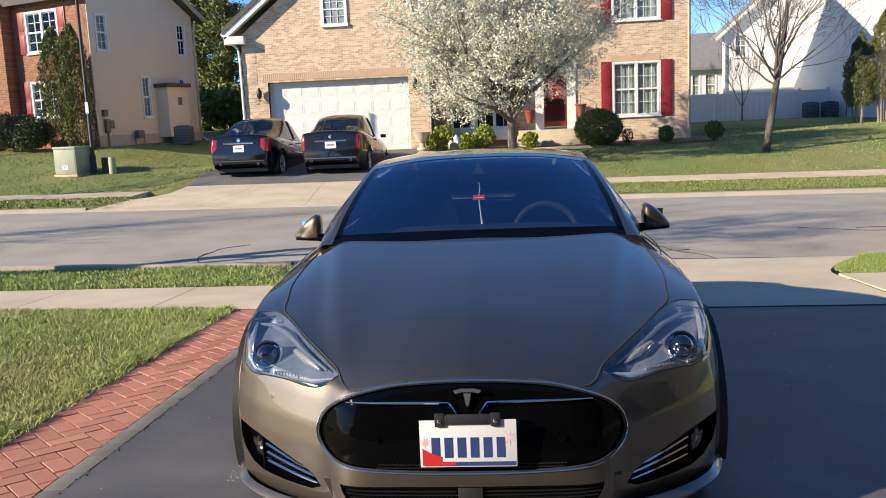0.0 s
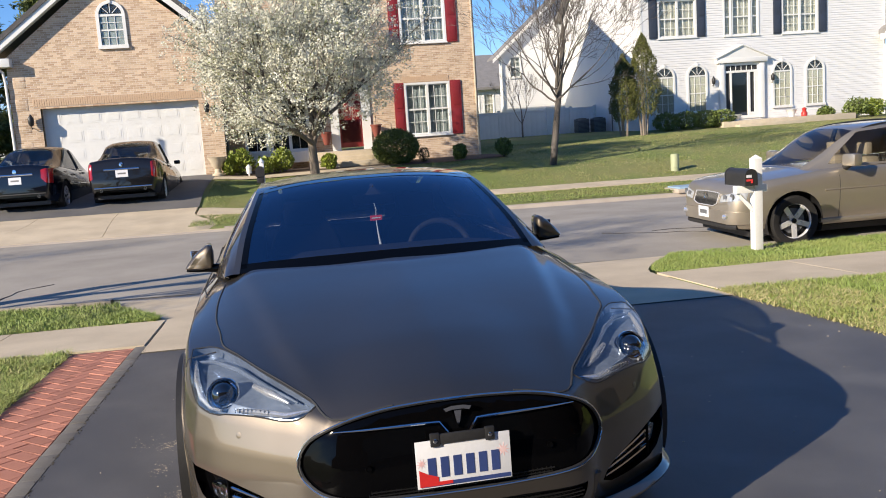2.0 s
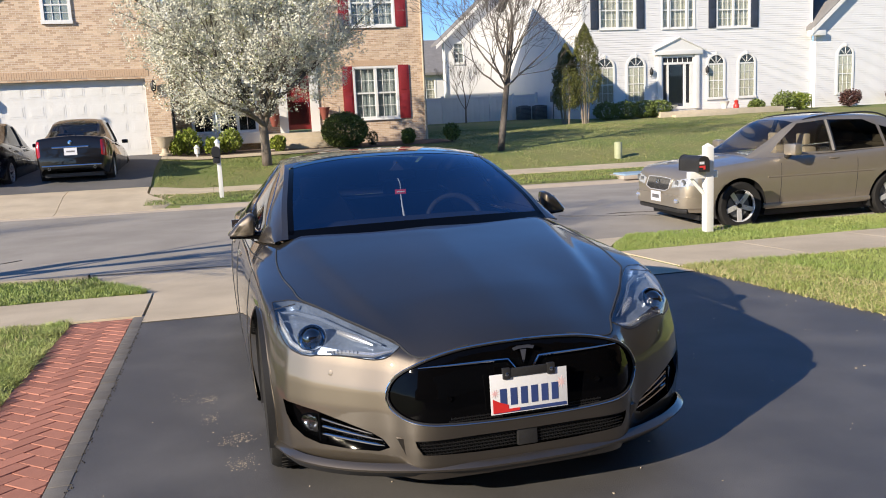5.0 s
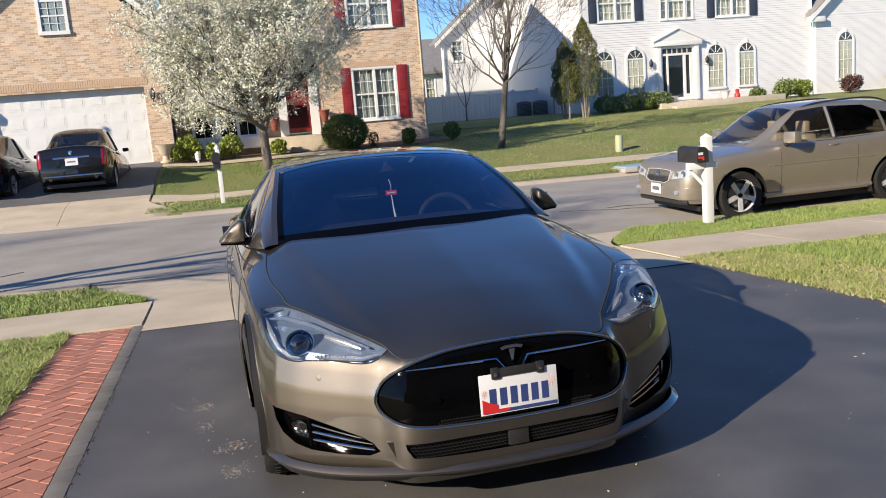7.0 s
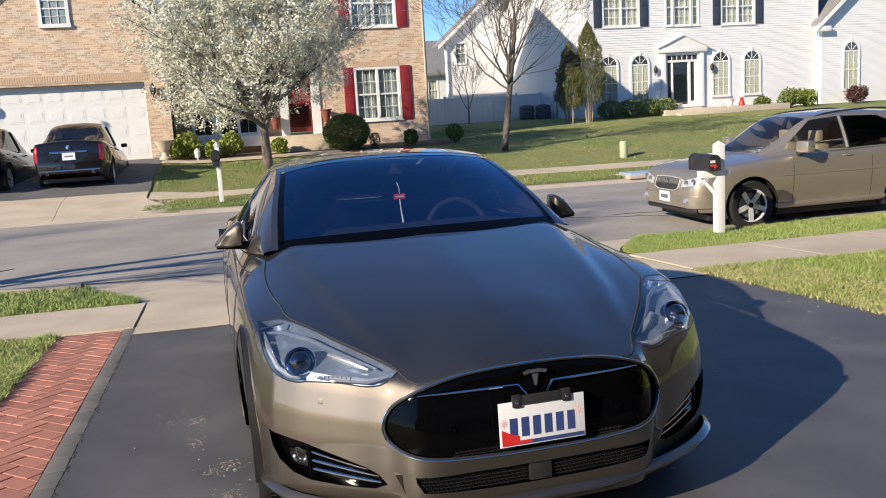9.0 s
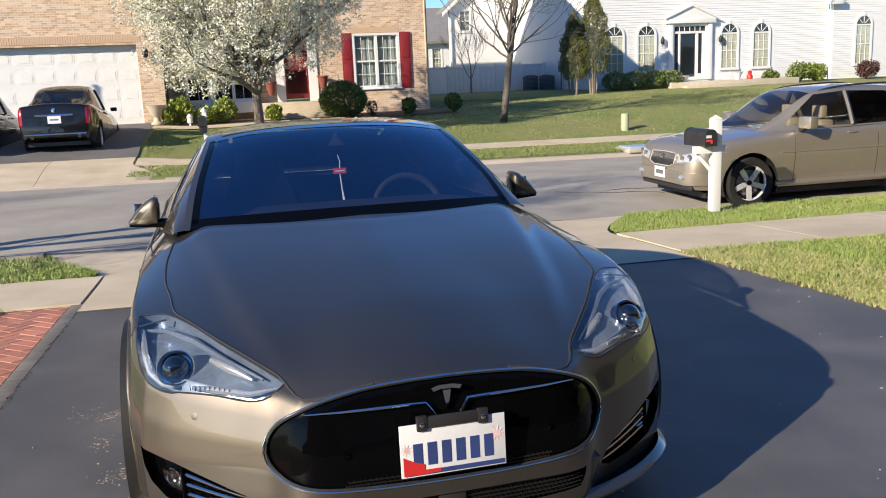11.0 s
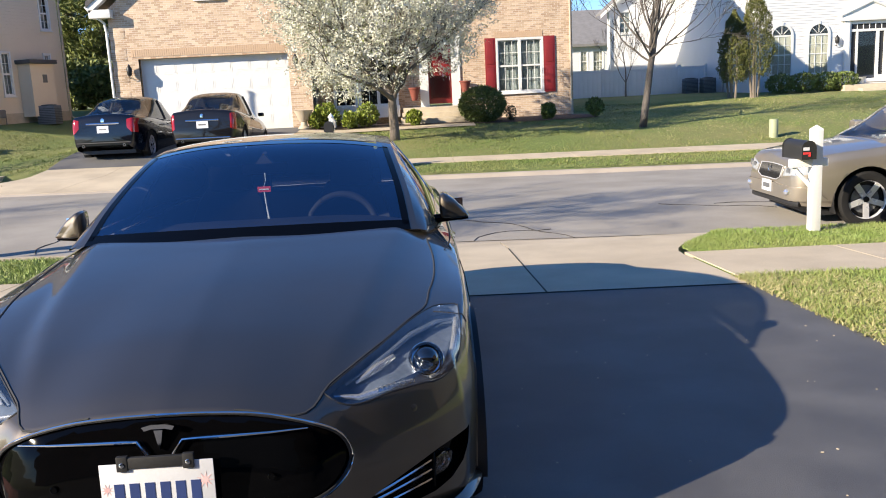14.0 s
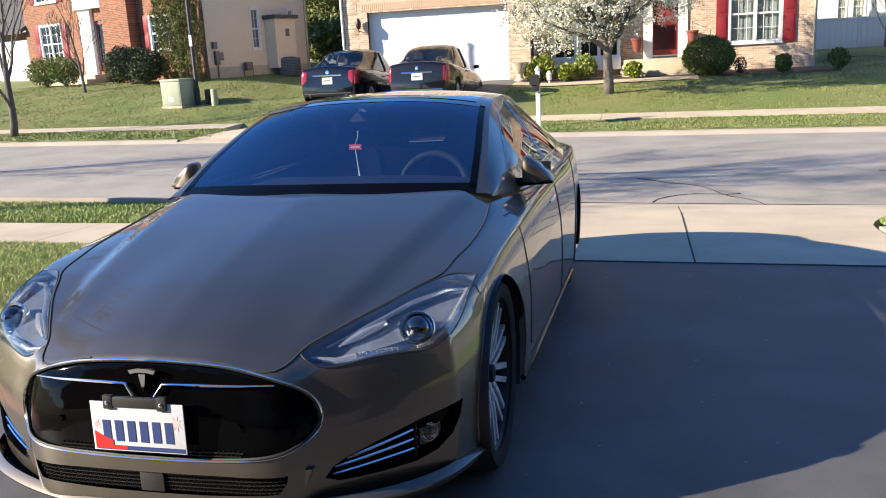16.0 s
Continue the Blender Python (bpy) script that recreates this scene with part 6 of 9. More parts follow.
def window(parent, x0, z0, x1, z1, y, cols=1, grid=(3, 4), back="blind", frame=0.07, at=None, label="white double-hung window", arch=False):
    """A window in an opening: frame, sashes with glazing bars, panes and what hangs behind. y: face of the wall."""
    ident = at if at is not None else Matrix.Identity(4)
    bm = bmesh.new()
    f = frame
    for a in ((x0 - f, y - 0.04, z0 - f, x1 + f, y + 0.10, z0 + 0.02), (x0 - f, y - 0.04, z1 - 0.02, x1 + f, y + 0.10, z1 + f), (x0 - f, y - 0.038, z0 + 0.02, x0 + 0.02, y + 0.10, z1 - 0.02), (x1 - 0.02, y - 0.038, z0 + 0.02, x1 + f, y + 0.10, z1 - 0.02)):
        cuboid(bm, *a)
    w = part("window", bm, "white", parent, label, at=ident, smooth=False)
    part("window_sill", box(x0 - f - 0.03, y - 0.075, z0 - f - 0.03, x1 + f + 0.03, y + 0.02, z0 - f + 0.01, 0.006), "white", w)
    cw = (x1 - x0) / cols
    for k in range(cols):
        a, b = x0 + k * cw, x0 + (k + 1) * cw
        sash = bmesh.new()
        mid = (z0 + z1) / 2
        if cols > 1 and k:
            cuboid(sash, a - 0.05, y - 0.03, z0 + 0.02, a + 0.05, y + 0.06, z1 - 0.02)
        cuboid(sash, a + 0.02, y + 0.005, mid - 0.03, b - 0.02, y + 0.05, mid + 0.03)
        for zz in (z0 + 0.02, z1 - 0.055):
            cuboid(sash, a + 0.02, y + 0.012, zz, b - 0.02, y + 0.05, zz + 0.035)
        for xx in (a + 0.02, b - 0.055):
            cuboid(sash, xx, y + 0.014, z0 + 0.05, xx + 0.035, y + 0.05, z1 - 0.05)
        for i in range(1, grid[0]):
            xx = a + (b - a) * i / grid[0]
            cuboid(sash, xx - 0.009, y + 0.02, z0 + 0.05, xx + 0.009, y + 0.04, z1 - 0.05)
        for j in range(1, grid[1]):
            zz = z0 + (z1 - z0) * j / grid[1]
            if abs(zz - mid) > 0.04:
                cuboid(sash, a + 0.05, y + 0.021, zz - 0.009, b - 0.05, y + 0.039, zz + 0.009)
        part("sash", sash, "white", w, smooth=False)
        part("pane", box(a + 0.03, y + 0.028, z0 + 0.03, b - 0.03, y + 0.032, z1 - 0.03), "glass", w, smooth=False).visible_shadow = False
        part("blind", box(a + 0.01, y + 0.12, z0 + 0.01, b - 0.01, y + 0.14, z1 - 0.01), back, w, smooth=False)
    return w


def shutter(parent, x0, z0, x1, z1, y, mat, label):
    bm = box(x0, y - 0.045, z0, x1, y - 0.005, z1, 0.006)
    h = (z1 - z0) / 2
    for k in range(2):
        cuboid(bm, x0 + 0.06, y - 0.058, z0 + k * h + 0.07, x1 - 0.06, y - 0.04, z0 + (k + 1) * h - 0.07, 0.01)
    return part("shutter", bm, mat, parent, label)


def arched_window(parent, cx, z0, z1, w, y, back="curtain", label="white arched window"):
    """A tall window with a half-round top light and a moulded surround with a keystone."""
    r = w / 2
    zs = z1 - r
    angs = np.linspace(0, math.pi, 15)
    outer = [(cx + (r + 0.10) * math.cos(a), zs + (r + 0.10) * math.sin(a)) for a in angs]
    inner = [(cx + r * math.cos(a), zs + r * math.sin(a)) for a in angs]
    bm = bmesh.new()
    ring = [(cx + r + 0.10, z0 - 0.08)] + outer + [(cx - r - 0.10, z0 - 0.08)]
    inn = [(cx + r, z0)] + inner + [(cx - r, z0)]
    for yy in (y - 0.05,):
        a = [bm.verts.new((x, yy, z)) for x, z in ring]
        b = [bm.verts.new((x, yy, z)) for x, z in inn]
        c = [bm.verts.new((x, y + 0.02, z)) for x, z in ring]
        d = [bm.verts.new((x, y + 0.02, z)) for x, z in inn]
        for i in range(len(a) - 1):
            bm.faces.new((a[i], a[i + 1], b[i + 1], b[i]))
            bm.faces.new((c[i], c[i + 1], a[i + 1], a[i]))
            bm.faces.new((b[i], b[i + 1], d[i + 1], d[i]))
    cuboid(bm, cx - r - 0.12, y - 0.08, z0 - 0.12, cx + r + 0.12, y, z0)
    cuboid(bm, cx - 0.05, y - 0.08, z1 + 0.01, cx + 0.05, y - 0.02, z1 + 0.17)
    bmesh.ops.recalc_face_normals(bm, faces=bm.faces)
    win = part("window", bm, "white", parent, label, smooth=False)
    bars = bmesh.new()
    cuboid(bars, cx - r, y - 0.03, zs - 0.04, cx + r, y - 0.008, zs + 0.03)
    mid = (z0 + zs) / 2
    cuboid(bars, cx - r, y - 0.03, mid - 0.025, cx + r, y - 0.008, mid + 0.025)
    for i in (1, 2):
        xx = cx - r + w * i / 3
        cuboid(bars, xx - 0.01, y - 0.028, z0, xx + 0.01, y - 0.01, zs)
    for zz in (z0 + (zs - z0) * 0.25, z0 + (zs - z0) * 0.75):
        cuboid(bars, cx - r, y - 0.027, zz - 0.01, cx + r, y - 0.011, zz + 0.01)
    for a in (45, 90, 135):
        cuboid(bars, 0.08, -0.01, -0.01, r, 0.01, 0.01, m=Matrix.Translation((cx, y - 0.02, zs)) @ pose(0, 0, 0, 0, -a, 0))
    part("sash", bars, "white", win, smooth=False)
    pg, bk = bmesh.new(), bmesh.new()
    low = [(cx + r * 0.98, z0), (cx + r * 0.98, zs), (cx - r * 0.98, zs), (cx - r * 0.98, z0)]
    slab(pg, [(cx + r, z0)] + inner + [(cx - r, z0)], 0.004, Matrix.Translation((0, y - 0.010, 0)))
    part("pane", pg, "glass", win, smooth=False).visible_shadow = False
    slab(bk, low, 0.003, Matrix.Translation((0, y - 0.0045, 0)))
    part("blind", bk, back, win, smooth=False)
    bk = bmesh.new()
    slab(bk, inner, 0.003, Matrix.Translation((0, y - 0.0045, 0)))
    part("fanlight_back", bk, "dark", win, smooth=False)
    return win


def roof_slab(pts, thick=0.18):
    """A roof plane over four corners, with thickness."""
    bm = bmesh.new()
    v = [bm.verts.new(p) for p in pts]
    bm.faces.new(v)
    bmesh.ops.subdivide_edges(bm, edges=bm.edges, cuts=6, use_grid_fill=True)
    bmesh.ops.recalc_face_normals(bm, faces=bm.faces)
    if sum(f.normal.z for f in bm.faces) < 0:
        bmesh.ops.reverse_faces(bm, faces=bm.faces)
    out = bmesh.ops.extrude_face_region(bm, geom=bm.faces[:])
    for q in out["geom"]:
        if isinstance(q, bmesh.types.BMVert):
            q.co.z += thick
    return bm


def sconce(parent, x, y, z):
    b = lathe(bmesh.new(), [(0.05, 0), (0.085, 0.06), (0.10, 0.24), (0.05, 0.32), (0.015, 0.38)], 10, Matrix.Translation((x, y - 0.16, z)))
    s = part("wall_lantern", b, "black", parent, "black wall lantern")
    part("bracket", tube(bmesh.new(), [(x, y, z - 0.05), (x, y - 0.1, z - 0.1), (x, y - 0.16, z)], 0.014, 6), "black", s)


def build_brick_house():
    Y, YM = 27.3, 29.3
    h = thing("brick_house", Matrix.Identity(4), "two-storey tan brick house with white garage door and red shutters", "house")
    # garage wing
    wall = bmesh.new()
    cells(wall, -8.95, -2.34, 0.2, 4.45, Y, Y + 0.25, [(-8.09, 0.2, -3.08, 3.09)])
    slab(wall, [(-8.95, 4.45), (-2.34, 4.45), (-2.34, 4.95), (-5.5, 7.55), (-8.95, 4.75)], 0.25, Matrix.Translation((0, Y, 0)))
    bmesh.ops.remove_doubles(wall, verts=wall.verts, dist=0.0005)
    part("side_wall", box(-8.95, Y + 0.253, 0.2, -8.7, 38, 4.7), "tan_brick", h, smooth=False)
    part("side_wall", box(-2.59, Y + 0.253, 0.2, -2.34, YM, 4.9), "tan_brick", h, smooth=False)
    part("wall", wall, "tan_brick", h, "tan brick garage wall", smooth=False)
    # soldier course over the garage, quoins
    upright_bricks(h, -8.3, -2.9, Y, 3.16, 3.40)
    for k in range(5):
        part("quoin", box(-8.97, Y - 0.008, 0.9 + k * 0.72, -8.45, Y, 1.28 + k * 0.72, 0.006), "tan_brick", h)
    # garage door
    g = part("garage_door", box(-8.09, Y + 0.24, 0.55, -3.08, Y + 0.28, 3.09), "white", h, "white panelled double garage door", smooth=False)
    for r in range(4):
        for c in range(8):
            px, pz = -8.09 + (c + 0.5) * 5.01 / 8, 0.60 + (r + 0.5) * 2.46 / 4
            b = box(px - 0.25, Y + 0.236, pz - 0.20, px + 0.25, Y + 0.2425, pz + 0.20, 0.003)
            cuboid(b, px - 0.19, Y + 0.230, pz - 0.14, px + 0.19, Y + 0.2355, pz + 0.14, 0.003)
            part("panel", b, "white", g, smooth=False)
    for r in range(1, 4):
        part("panel_joint", box(-8.09, Y + 0.2365, 0.595 + r * 0.615, -3.08, Y + 0.2415, 0.603 + r * 0.615), "white", g, smooth=False)
    tr = bmesh.new()
    cuboid(tr, -8.12, Y + 0.02, 0.5, -8.09, Y + 0.16, 3.09)
    cuboid(tr, -3.08, Y + 0.02, 0.5, -3.05, Y + 0.16, 3.09)
    cuboid(tr, -8.13, Y + 0.02, 3.09, -3.04, Y + 0.16, 3.14)
    part("garage_trim", tr, "stone", h, smooth=False)
    arched_window(h, -5.57, 5.02, 6.34, 0.72, Y - 0.004, "blind", "white arched gable window")
    # gable trim and roof
    for a, b in (((-9.42, 4.62), (-5.5, 7.72)), ((-5.5, 7.72), (-1.95, 4.72))):
        n = Vector((b[0] - a[0], 0, b[1] - a[1])).normalized()
        up = Vector((-n.z, 0, n.x))
        bm = bmesh.new()
        q = [Vector((a[0], 0, a[1])), Vector((b[0], 0, b[1])), Vector((b[0], 0, b[1])) + up * 0.24, Vector((a[0], 0, a[1])) + up * 0.24]
        slab(bm, [(p.x, p.z) for p in q], 0.06, Matrix.Translation((0, Y - 0.34, 0)))
        part("bargeboard", bm, "white", h, "white gable bargeboard", smooth=False)
        sof = bmesh.new()
        slab(sof, [(a[0], a[1] + 0.03), (b[0], b[1] + 0.03), (b[0], b[1] + 0.06), (a[0], a[1] + 0.06)], 0.30, Matrix.Translation((0, Y - 0.29, 0)))
        part("soffit", sof, "white", h, smooth=False)
    part("roof", roof_slab([(-9.5, Y - 0.38, 4.80), (-9.5, 38, 4.80), (-5.5, 38, 7.95), (-5.5, Y - 0.38, 7.95)]), "shingle", h, "dark grey shingle roof")
    part("roof", roof_slab([(-5.5, Y - 0.38, 7.95), (-5.5, 38, 7.95), (-1.9, 38, 4.9), (-1.9, Y - 0.38, 4.9)]), "shingle", h, "dark grey shingle roof")
    ret = box(-9.45, Y - 0.34, 4.45, -8.75, Y + 0.1, 4.72, 0.01)
    part("eave_return", ret, "white", h, "white boxed eave return")
    part("downspout", tube(bmesh.new(), [(-9.3, Y - 0.2, 4.55), (-9.05, Y - 0.08, 4.3), (-9.02, Y - 0.06, 4.0), (-9.0, Y - 0.06, 0.5), (-8.98, Y - 0.25, 0.38)], 0.045, 8), "white", h, "white downspout")
    part("downspout", tube(bmesh.new(), [(-2.28, Y + 0.1, 4.7), (-2.28, Y + 0.1, 0.5)], 0.04, 8), "black", h, "dark downspout")
    sconce(h, -8.38, Y, 2.55)
    sconce(h, -2.82, Y, 2.65)
    part("number_plaque", box(-2.72, Y - 0.03, 2.66, -2.36, Y - 0.002, 2.82, 0.01), "stone", h, "small pale plaque")
    part("plaque_bar", box(-2.64, Y - 0.036, 2.71, -2.44, Y - 0.03, 2.77), "black", h, smooth=False)
    # main block
    wx, wz = (4.30, 5.94), (1.42, 3.30)
    holes = [(wx[0], wz[0], wx[1], wz[1]), (wx[0], 4.86, wx[1], 6.55), (1.40, 0.9, 2.90, 3.45), (-1.75, 0.9, 0.6, 2.9)]
    wall = bmesh.new()
    cells(wall, -2.34, 7.08, 0.1, 7.3, YM, YM + 0.25, holes)
    bmesh.ops.remove_doubles(wall, verts=wall.verts, dist=0.0005)
    part("side_wall", box(6.83, YM + 0.253, 0.1, 7.08, 42.0, 7.3), "tan_brick", h, smooth=False)
    part("wall", wall, "tan_brick", h, "tan brick front wall", smooth=False)
    for z0, z1 in ((wz[0], wz[1]), (4.86, 6.55)):
        window(h, wx[0], z0, wx[1], z1, YM, 2, (3, 4), "blind", 0.06, label="white twin double-hung window")
        shutter(h, wx[0] - 0.46, z0 - 0.06, wx[0] - 0.07, z1 + 0.08, YM, "shutter_red", "dark red panelled shutter")
        shutter(h, wx[1] + 0.07, z0 - 0.06, wx[1] + 0.48, z1 + 0.08, YM, "shutter_red", "dark red panelled shutter")
        upright_bricks(h, wx[0] - 0.1, wx[1] + 0.1, YM, z1 + 0.08, z1 + 0.28)
    # front door with side lights
    d = part("front_door", box(1.72, YM + 0.06, 1.12, 2.58, YM + 0.11, 3.22, 0.01), "door_red", h, "dark red front door with storm glass")
    for a, b in ((1.80, 2.11), (2.19, 2.50)):
        part("door_panel", box(a, YM + 0.045, 2.2, b, YM + 0.065, 3.1, 0.012), "door_red", d)
    part("storm_pane", box(1.79, YM + 0.03, 1.3, 2.51, YM + 0.036, 2.15), "glass", d, smooth=False)
    part("door_handle", tube(bmesh.new(), [(2.5, YM + 0.02, 1.95), (2.5, YM - 0.01, 2.0), (2.5, YM + 0.02, 2.1)], 0.012, 6), "chrome", d)
    tr = bmesh.new()
    for a in ((1.40, YM - 0.05, 1.0, 1.72, YM + 0.14, 3.45), (2.58, YM - 0.05, 1.0, 2.90, YM + 0.14, 3.45), (1.36, YM - 0.07, 3.22, 2.94, YM + 0.14, 3.55)):
        cuboid(tr, *a)
    part("door_surround", tr, "white", h, "white door surround", smooth=False)
    for k, (y0, z1) in enumerate(((27.9, 1.02), (27.55, 0.84), (27.2, 0.67))):
        part("step", box(0.75 - 0.05 * k, y0, 0.3, 3.35 + 0.05 * k, YM - 0.003, z1 - 0.002 * k, 0.02), "stone", h, "tan stone front step")
    # bay with white panelling under it
    part("bay", box(-1.78, YM - 0.45, 0.72, 0.62, YM + 0.02, 1.14), "white", h, "white panelled bay window base", smooth=False)
    part("bay_head", box(-1.82, YM - 0.5, 2.86, 0.66, YM + 0.05, 3.1), "white", h, smooth=False)
    window(h, -1.70, 1.16, -0.95, 2.82, YM - 0.38, 1, (2, 3), "dark", 0.05, label="white bay window")
    window(h, -0.80, 1.16, 0.55, 2.82, YM - 0.38, 2, (2, 3), "dark", 0.05, label="white bay window")
    # main roof
    part("roof", roof_slab([(-2.6, YM - 0.4, 7.25), (7.4, YM - 0.4, 7.25), (7.4, 37.5, 11.6), (-2.6, 37.5, 11.6)]), "shingle", h, "dark grey shingle roof")
    part("roof", roof_slab([(-2.6, 42.3, 7.25), (7.4, 42.3, 7.25), (7.4, 37.4, 11.6), (-2.6, 37.4, 11.6)]), "shingle", h, "dark grey shingle roof")
    gb = bmesh.new()
    slab(gb, [(YM, 7.3), (42.0, 7.3), (37.4, 11.45)], 0.2, pose(7.08, 0, 0, 0, 0, 90))
    part("gable_wall", gb, "tan", h, smooth=False)
    part("gutter", tube(bmesh.new(), [(-2.6, YM - 0.42, 7.22), (7.4, YM - 0.42, 7.22)], 0.06, 8), "white", h, "white gutter")
    part("downspout", tube(bmesh.new(), [(7.0, YM - 0.06, 7.1), (7.0, YM - 0.06, 0.5)], 0.035, 8), "stone", h, "tan downspout")


def build_white_house():
    Y = 36.0
    h = thing("white_house", Matrix.Identity(4), "two-storey white siding house with arched windows and portico", "house")
    xs = [17.95, 19.65, 24.20, 26.01]
    holes = [(17.75, 5.2, 19.63, 6.9), (21.15, 5.15, 22.95, 6.9), (24.28, 5.15, 26.15, 6.85), (21.05, 1.1, 23.0, 3.75)]
    wall = bmesh.new()
    cells(wall, 16.8, 30.0, 0.3, 7.35, Y, Y + 0.2, holes)
    lap(wall, 16.8, 30.0, 0.6, 7.35, Y, [(h0 - 0.07, h1 - 0.07, h2 + 0.07, h3 + 0.07) for h0, h1, h2, h3 in holes])
    part("wall", wall, "siding", h, "white lapped siding wall", smooth=False)
    side = bmesh.new()
    m = pose(16.8, Y, 0, 0, 0, -90) if False else Matrix.Translation((16.8, 47.3, 0)) @ pose(0, 0, 0, 0, 0, -90)
    cells(side, 0, 11.3, 0.3, 7.35, 0, 0.2, [])
    lap(side, 0, 11.3, 0.6, 7.35, 0, [])
    for k in range(32):
        z = 7.35 + k * 0.115
        half = 5.65 * (1 - k / 32)
        gable_board(side, 5.65, half, 5.65 * (1 - (k + 1) / 32.001), z, 0.0)
    bmesh.ops.remove_doubles(side, verts=side.verts, dist=0.0003)
    for v in side.verts:
        v.co = m @ v.co
    part("wall", side, "siding", h, "white lapped gable wall", smooth=False)
    part("corner_board", box(16.75, Y - 0.03, 0.4, 16.88, Y + 0.1, 7.4), "white", h, smooth=False)
    for x0, x1, z0, z1, c in ((17.75, 19.63, 5.2, 6.9, 2), (24.28, 26.15, 5.15, 6.85, 2)):
        window(h, x0, z0, x1, z1, Y, c, (3, 4), "curtain", 0.07, label="white twin double-hung window")
        shutter(h, x0 - 0.52, z0 - 0.05, x0 - 0.09, z1 + 0.1, Y - 0.01, "shutter_blue", "dark blue panelled shutter")
        shutter(h, x1 + 0.09, z0 - 0.05, x1 + 0.52, z1 + 0.1, Y - 0.01, "shutter_blue", "dark blue panelled shutter")
    window(h, 21.15, 5.15, 21.5, 6.9, Y, 1, (1, 4), "curtain", 0.05, label="narrow white side light window")
    window(h, 21.58, 5.15, 22.52, 6.9, Y, 1, (3, 4), "curtain", 0.05, label="white double-hung window")
    window(h, 22.60, 5.15, 22.95, 6.9, Y, 1, (1, 4), "curtain", 0.05, label="narrow white side light window")
    for x in xs:
        arched_window(h, x, 1.62, 3.74, 0.88, Y - 0.02)
    # door and portico
    d = part("front_door", box(21.45, Y + 0.03, 1.25, 22.35, Y + 0.08, 3.36, 0.01), "shutter_blue", h, "dark glazed front door")
    part("storm_pane", box(21.52, Y + 0.012, 1.4, 22.28, Y + 0.018, 3.3), "glass", d, smooth=False)
    part("door_frame", cells(bmesh.new(), 21.05, 23.0, 1.1, 3.8, Y - 0.06, Y + 0.03, [(21.47, 1.25, 22.33, 3.34), (21.15, 1.4, 21.38, 3.34), (22.45, 1.4, 22.68, 3.34), (21.15, 3.45, 22.85, 3.68)]), "white", h, "white door frame with side lights", smooth=False)
    part("side_light", box(21.15, Y + 0.0, 1.4, 21.38, Y + 0.01, 3.34), "dark", h, smooth=False)
    part("side_light", box(22.45, Y + 0.0, 1.4, 22.68, Y + 0.01, 3.34), "dark", h, smooth=False)
    part("transom", box(21.15, Y + 0.0, 3.45, 22.85, Y + 0.01, 3.68), "dark", h, smooth=False)
    for k in range(1, 6):
        part("transom_bar", box(21.15 + k * 0.283 - 0.015, Y - 0.02, 3.45, 21.15 + k * 0.283 + 0.015, Y + 0.005, 3.68), "white", h, smooth=False)
    for x in (20.92, 23.06):
        part("pilaster", box(x - 0.12, Y - 0.14, 1.1, x + 0.12, Y, 3.82, 0.01), "white", h, "white pilaster")
    part("entablature", box(20.65, Y - 0.22, 3.82, 23.33, Y, 4.05, 0.02), "white", h)
    pd = bmesh.new()
    slab(pd, [(20.62, 4.05), (23.36, 4.05), (21.99, 4.62)], 0.22, Matrix.Translation((0, Y - 0.2, 0)))
    part("pediment", pd, "white", h, "white triangular pediment", smooth=False)
    for a, b in (((20.5, 4.03), (21.99, 4.66)), ((23.48, 4.03), (21.99, 4.66))):
        part("pediment_moulding", tube(bmesh.new(), [(a[0], Y - 0.24, a[1]), (b[0], Y - 0.24, b[1])], 0.05, 6), "white", h)
    for x in (20.45, 23.62):
        sconce(h, x, Y, 2.85)
    part("porch", box(20.0, 34.2, 0.5, 27.0, Y - 0.02, 1.02, 0.03), "stone", h, "tan stone porch")
    part("porch_step", box(20.6, 33.8, 0.5, 24.0, 34.2, 0.85, 0.03), "stone", h)
    # wing with its gable to the street
    w5 = [31.83, 35.32]
    wing = bmesh.new()
    cells(wing, 30.0, 41, 0.3, 4.9, Y - 0.3, Y - 0.1, [])
    lap(wing, 30.0, 41, 0.6, 4.9, Y - 0.3, [])
    for k in range(42):
        z = 4.9 + k * 0.115
        half = 5.5 * (1 - k / 42)
        gable_board(wing, 35.5, half, 5.5 * (1 - (k + 1) / 42.001), z, Y - 0.3)
    bmesh.ops.remove_doubles(wing, verts=wing.verts, dist=0.0003)
    part("wall", wing, "siding", h, "white lapped wing wall", smooth=False)
    for x in w5:
        arched_window(h, x, 1.56, 3.95, 0.88, Y - 0.32)
    part("roof", roof_slab([(29.6, Y - 0.65, 4.85), (29.6, 46, 4.85), (35.5, 46, 9.9), (35.5, Y - 0.65, 9.9)]), "shingle_grey", h, "grey shingle roof")
    part("roof", roof_slab([(41.4, Y - 0.65, 4.85), (41.4, 46, 4.85), (35.5, 46, 9.9), (35.5, Y - 0.65, 9.9)]), "shingle_grey", h, "grey shingle roof")
    bb = bmesh.new()
    slab(bb, [(29.5, 4.6), (35.5, 9.75), (35.5, 10.0), (29.5, 4.88)], 0.05, Matrix.Translation((0, Y - 0.66, 0)))
    part("bargeboard", bb, "white", h, "white gable bargeboard", smooth=False)
    part("eave_return", box(29.45, Y - 0.62, 4.55, 30.35, Y - 0.3, 4.82, 0.01), "white", h)
    part("roof", roof_slab([(16.4, Y - 0.35, 7.3), (30.3, Y - 0.35, 7.3), (30.3, 41.7, 11.0), (16.4, 41.7, 11.0)]), "shingle_grey", h, "grey shingle roof")
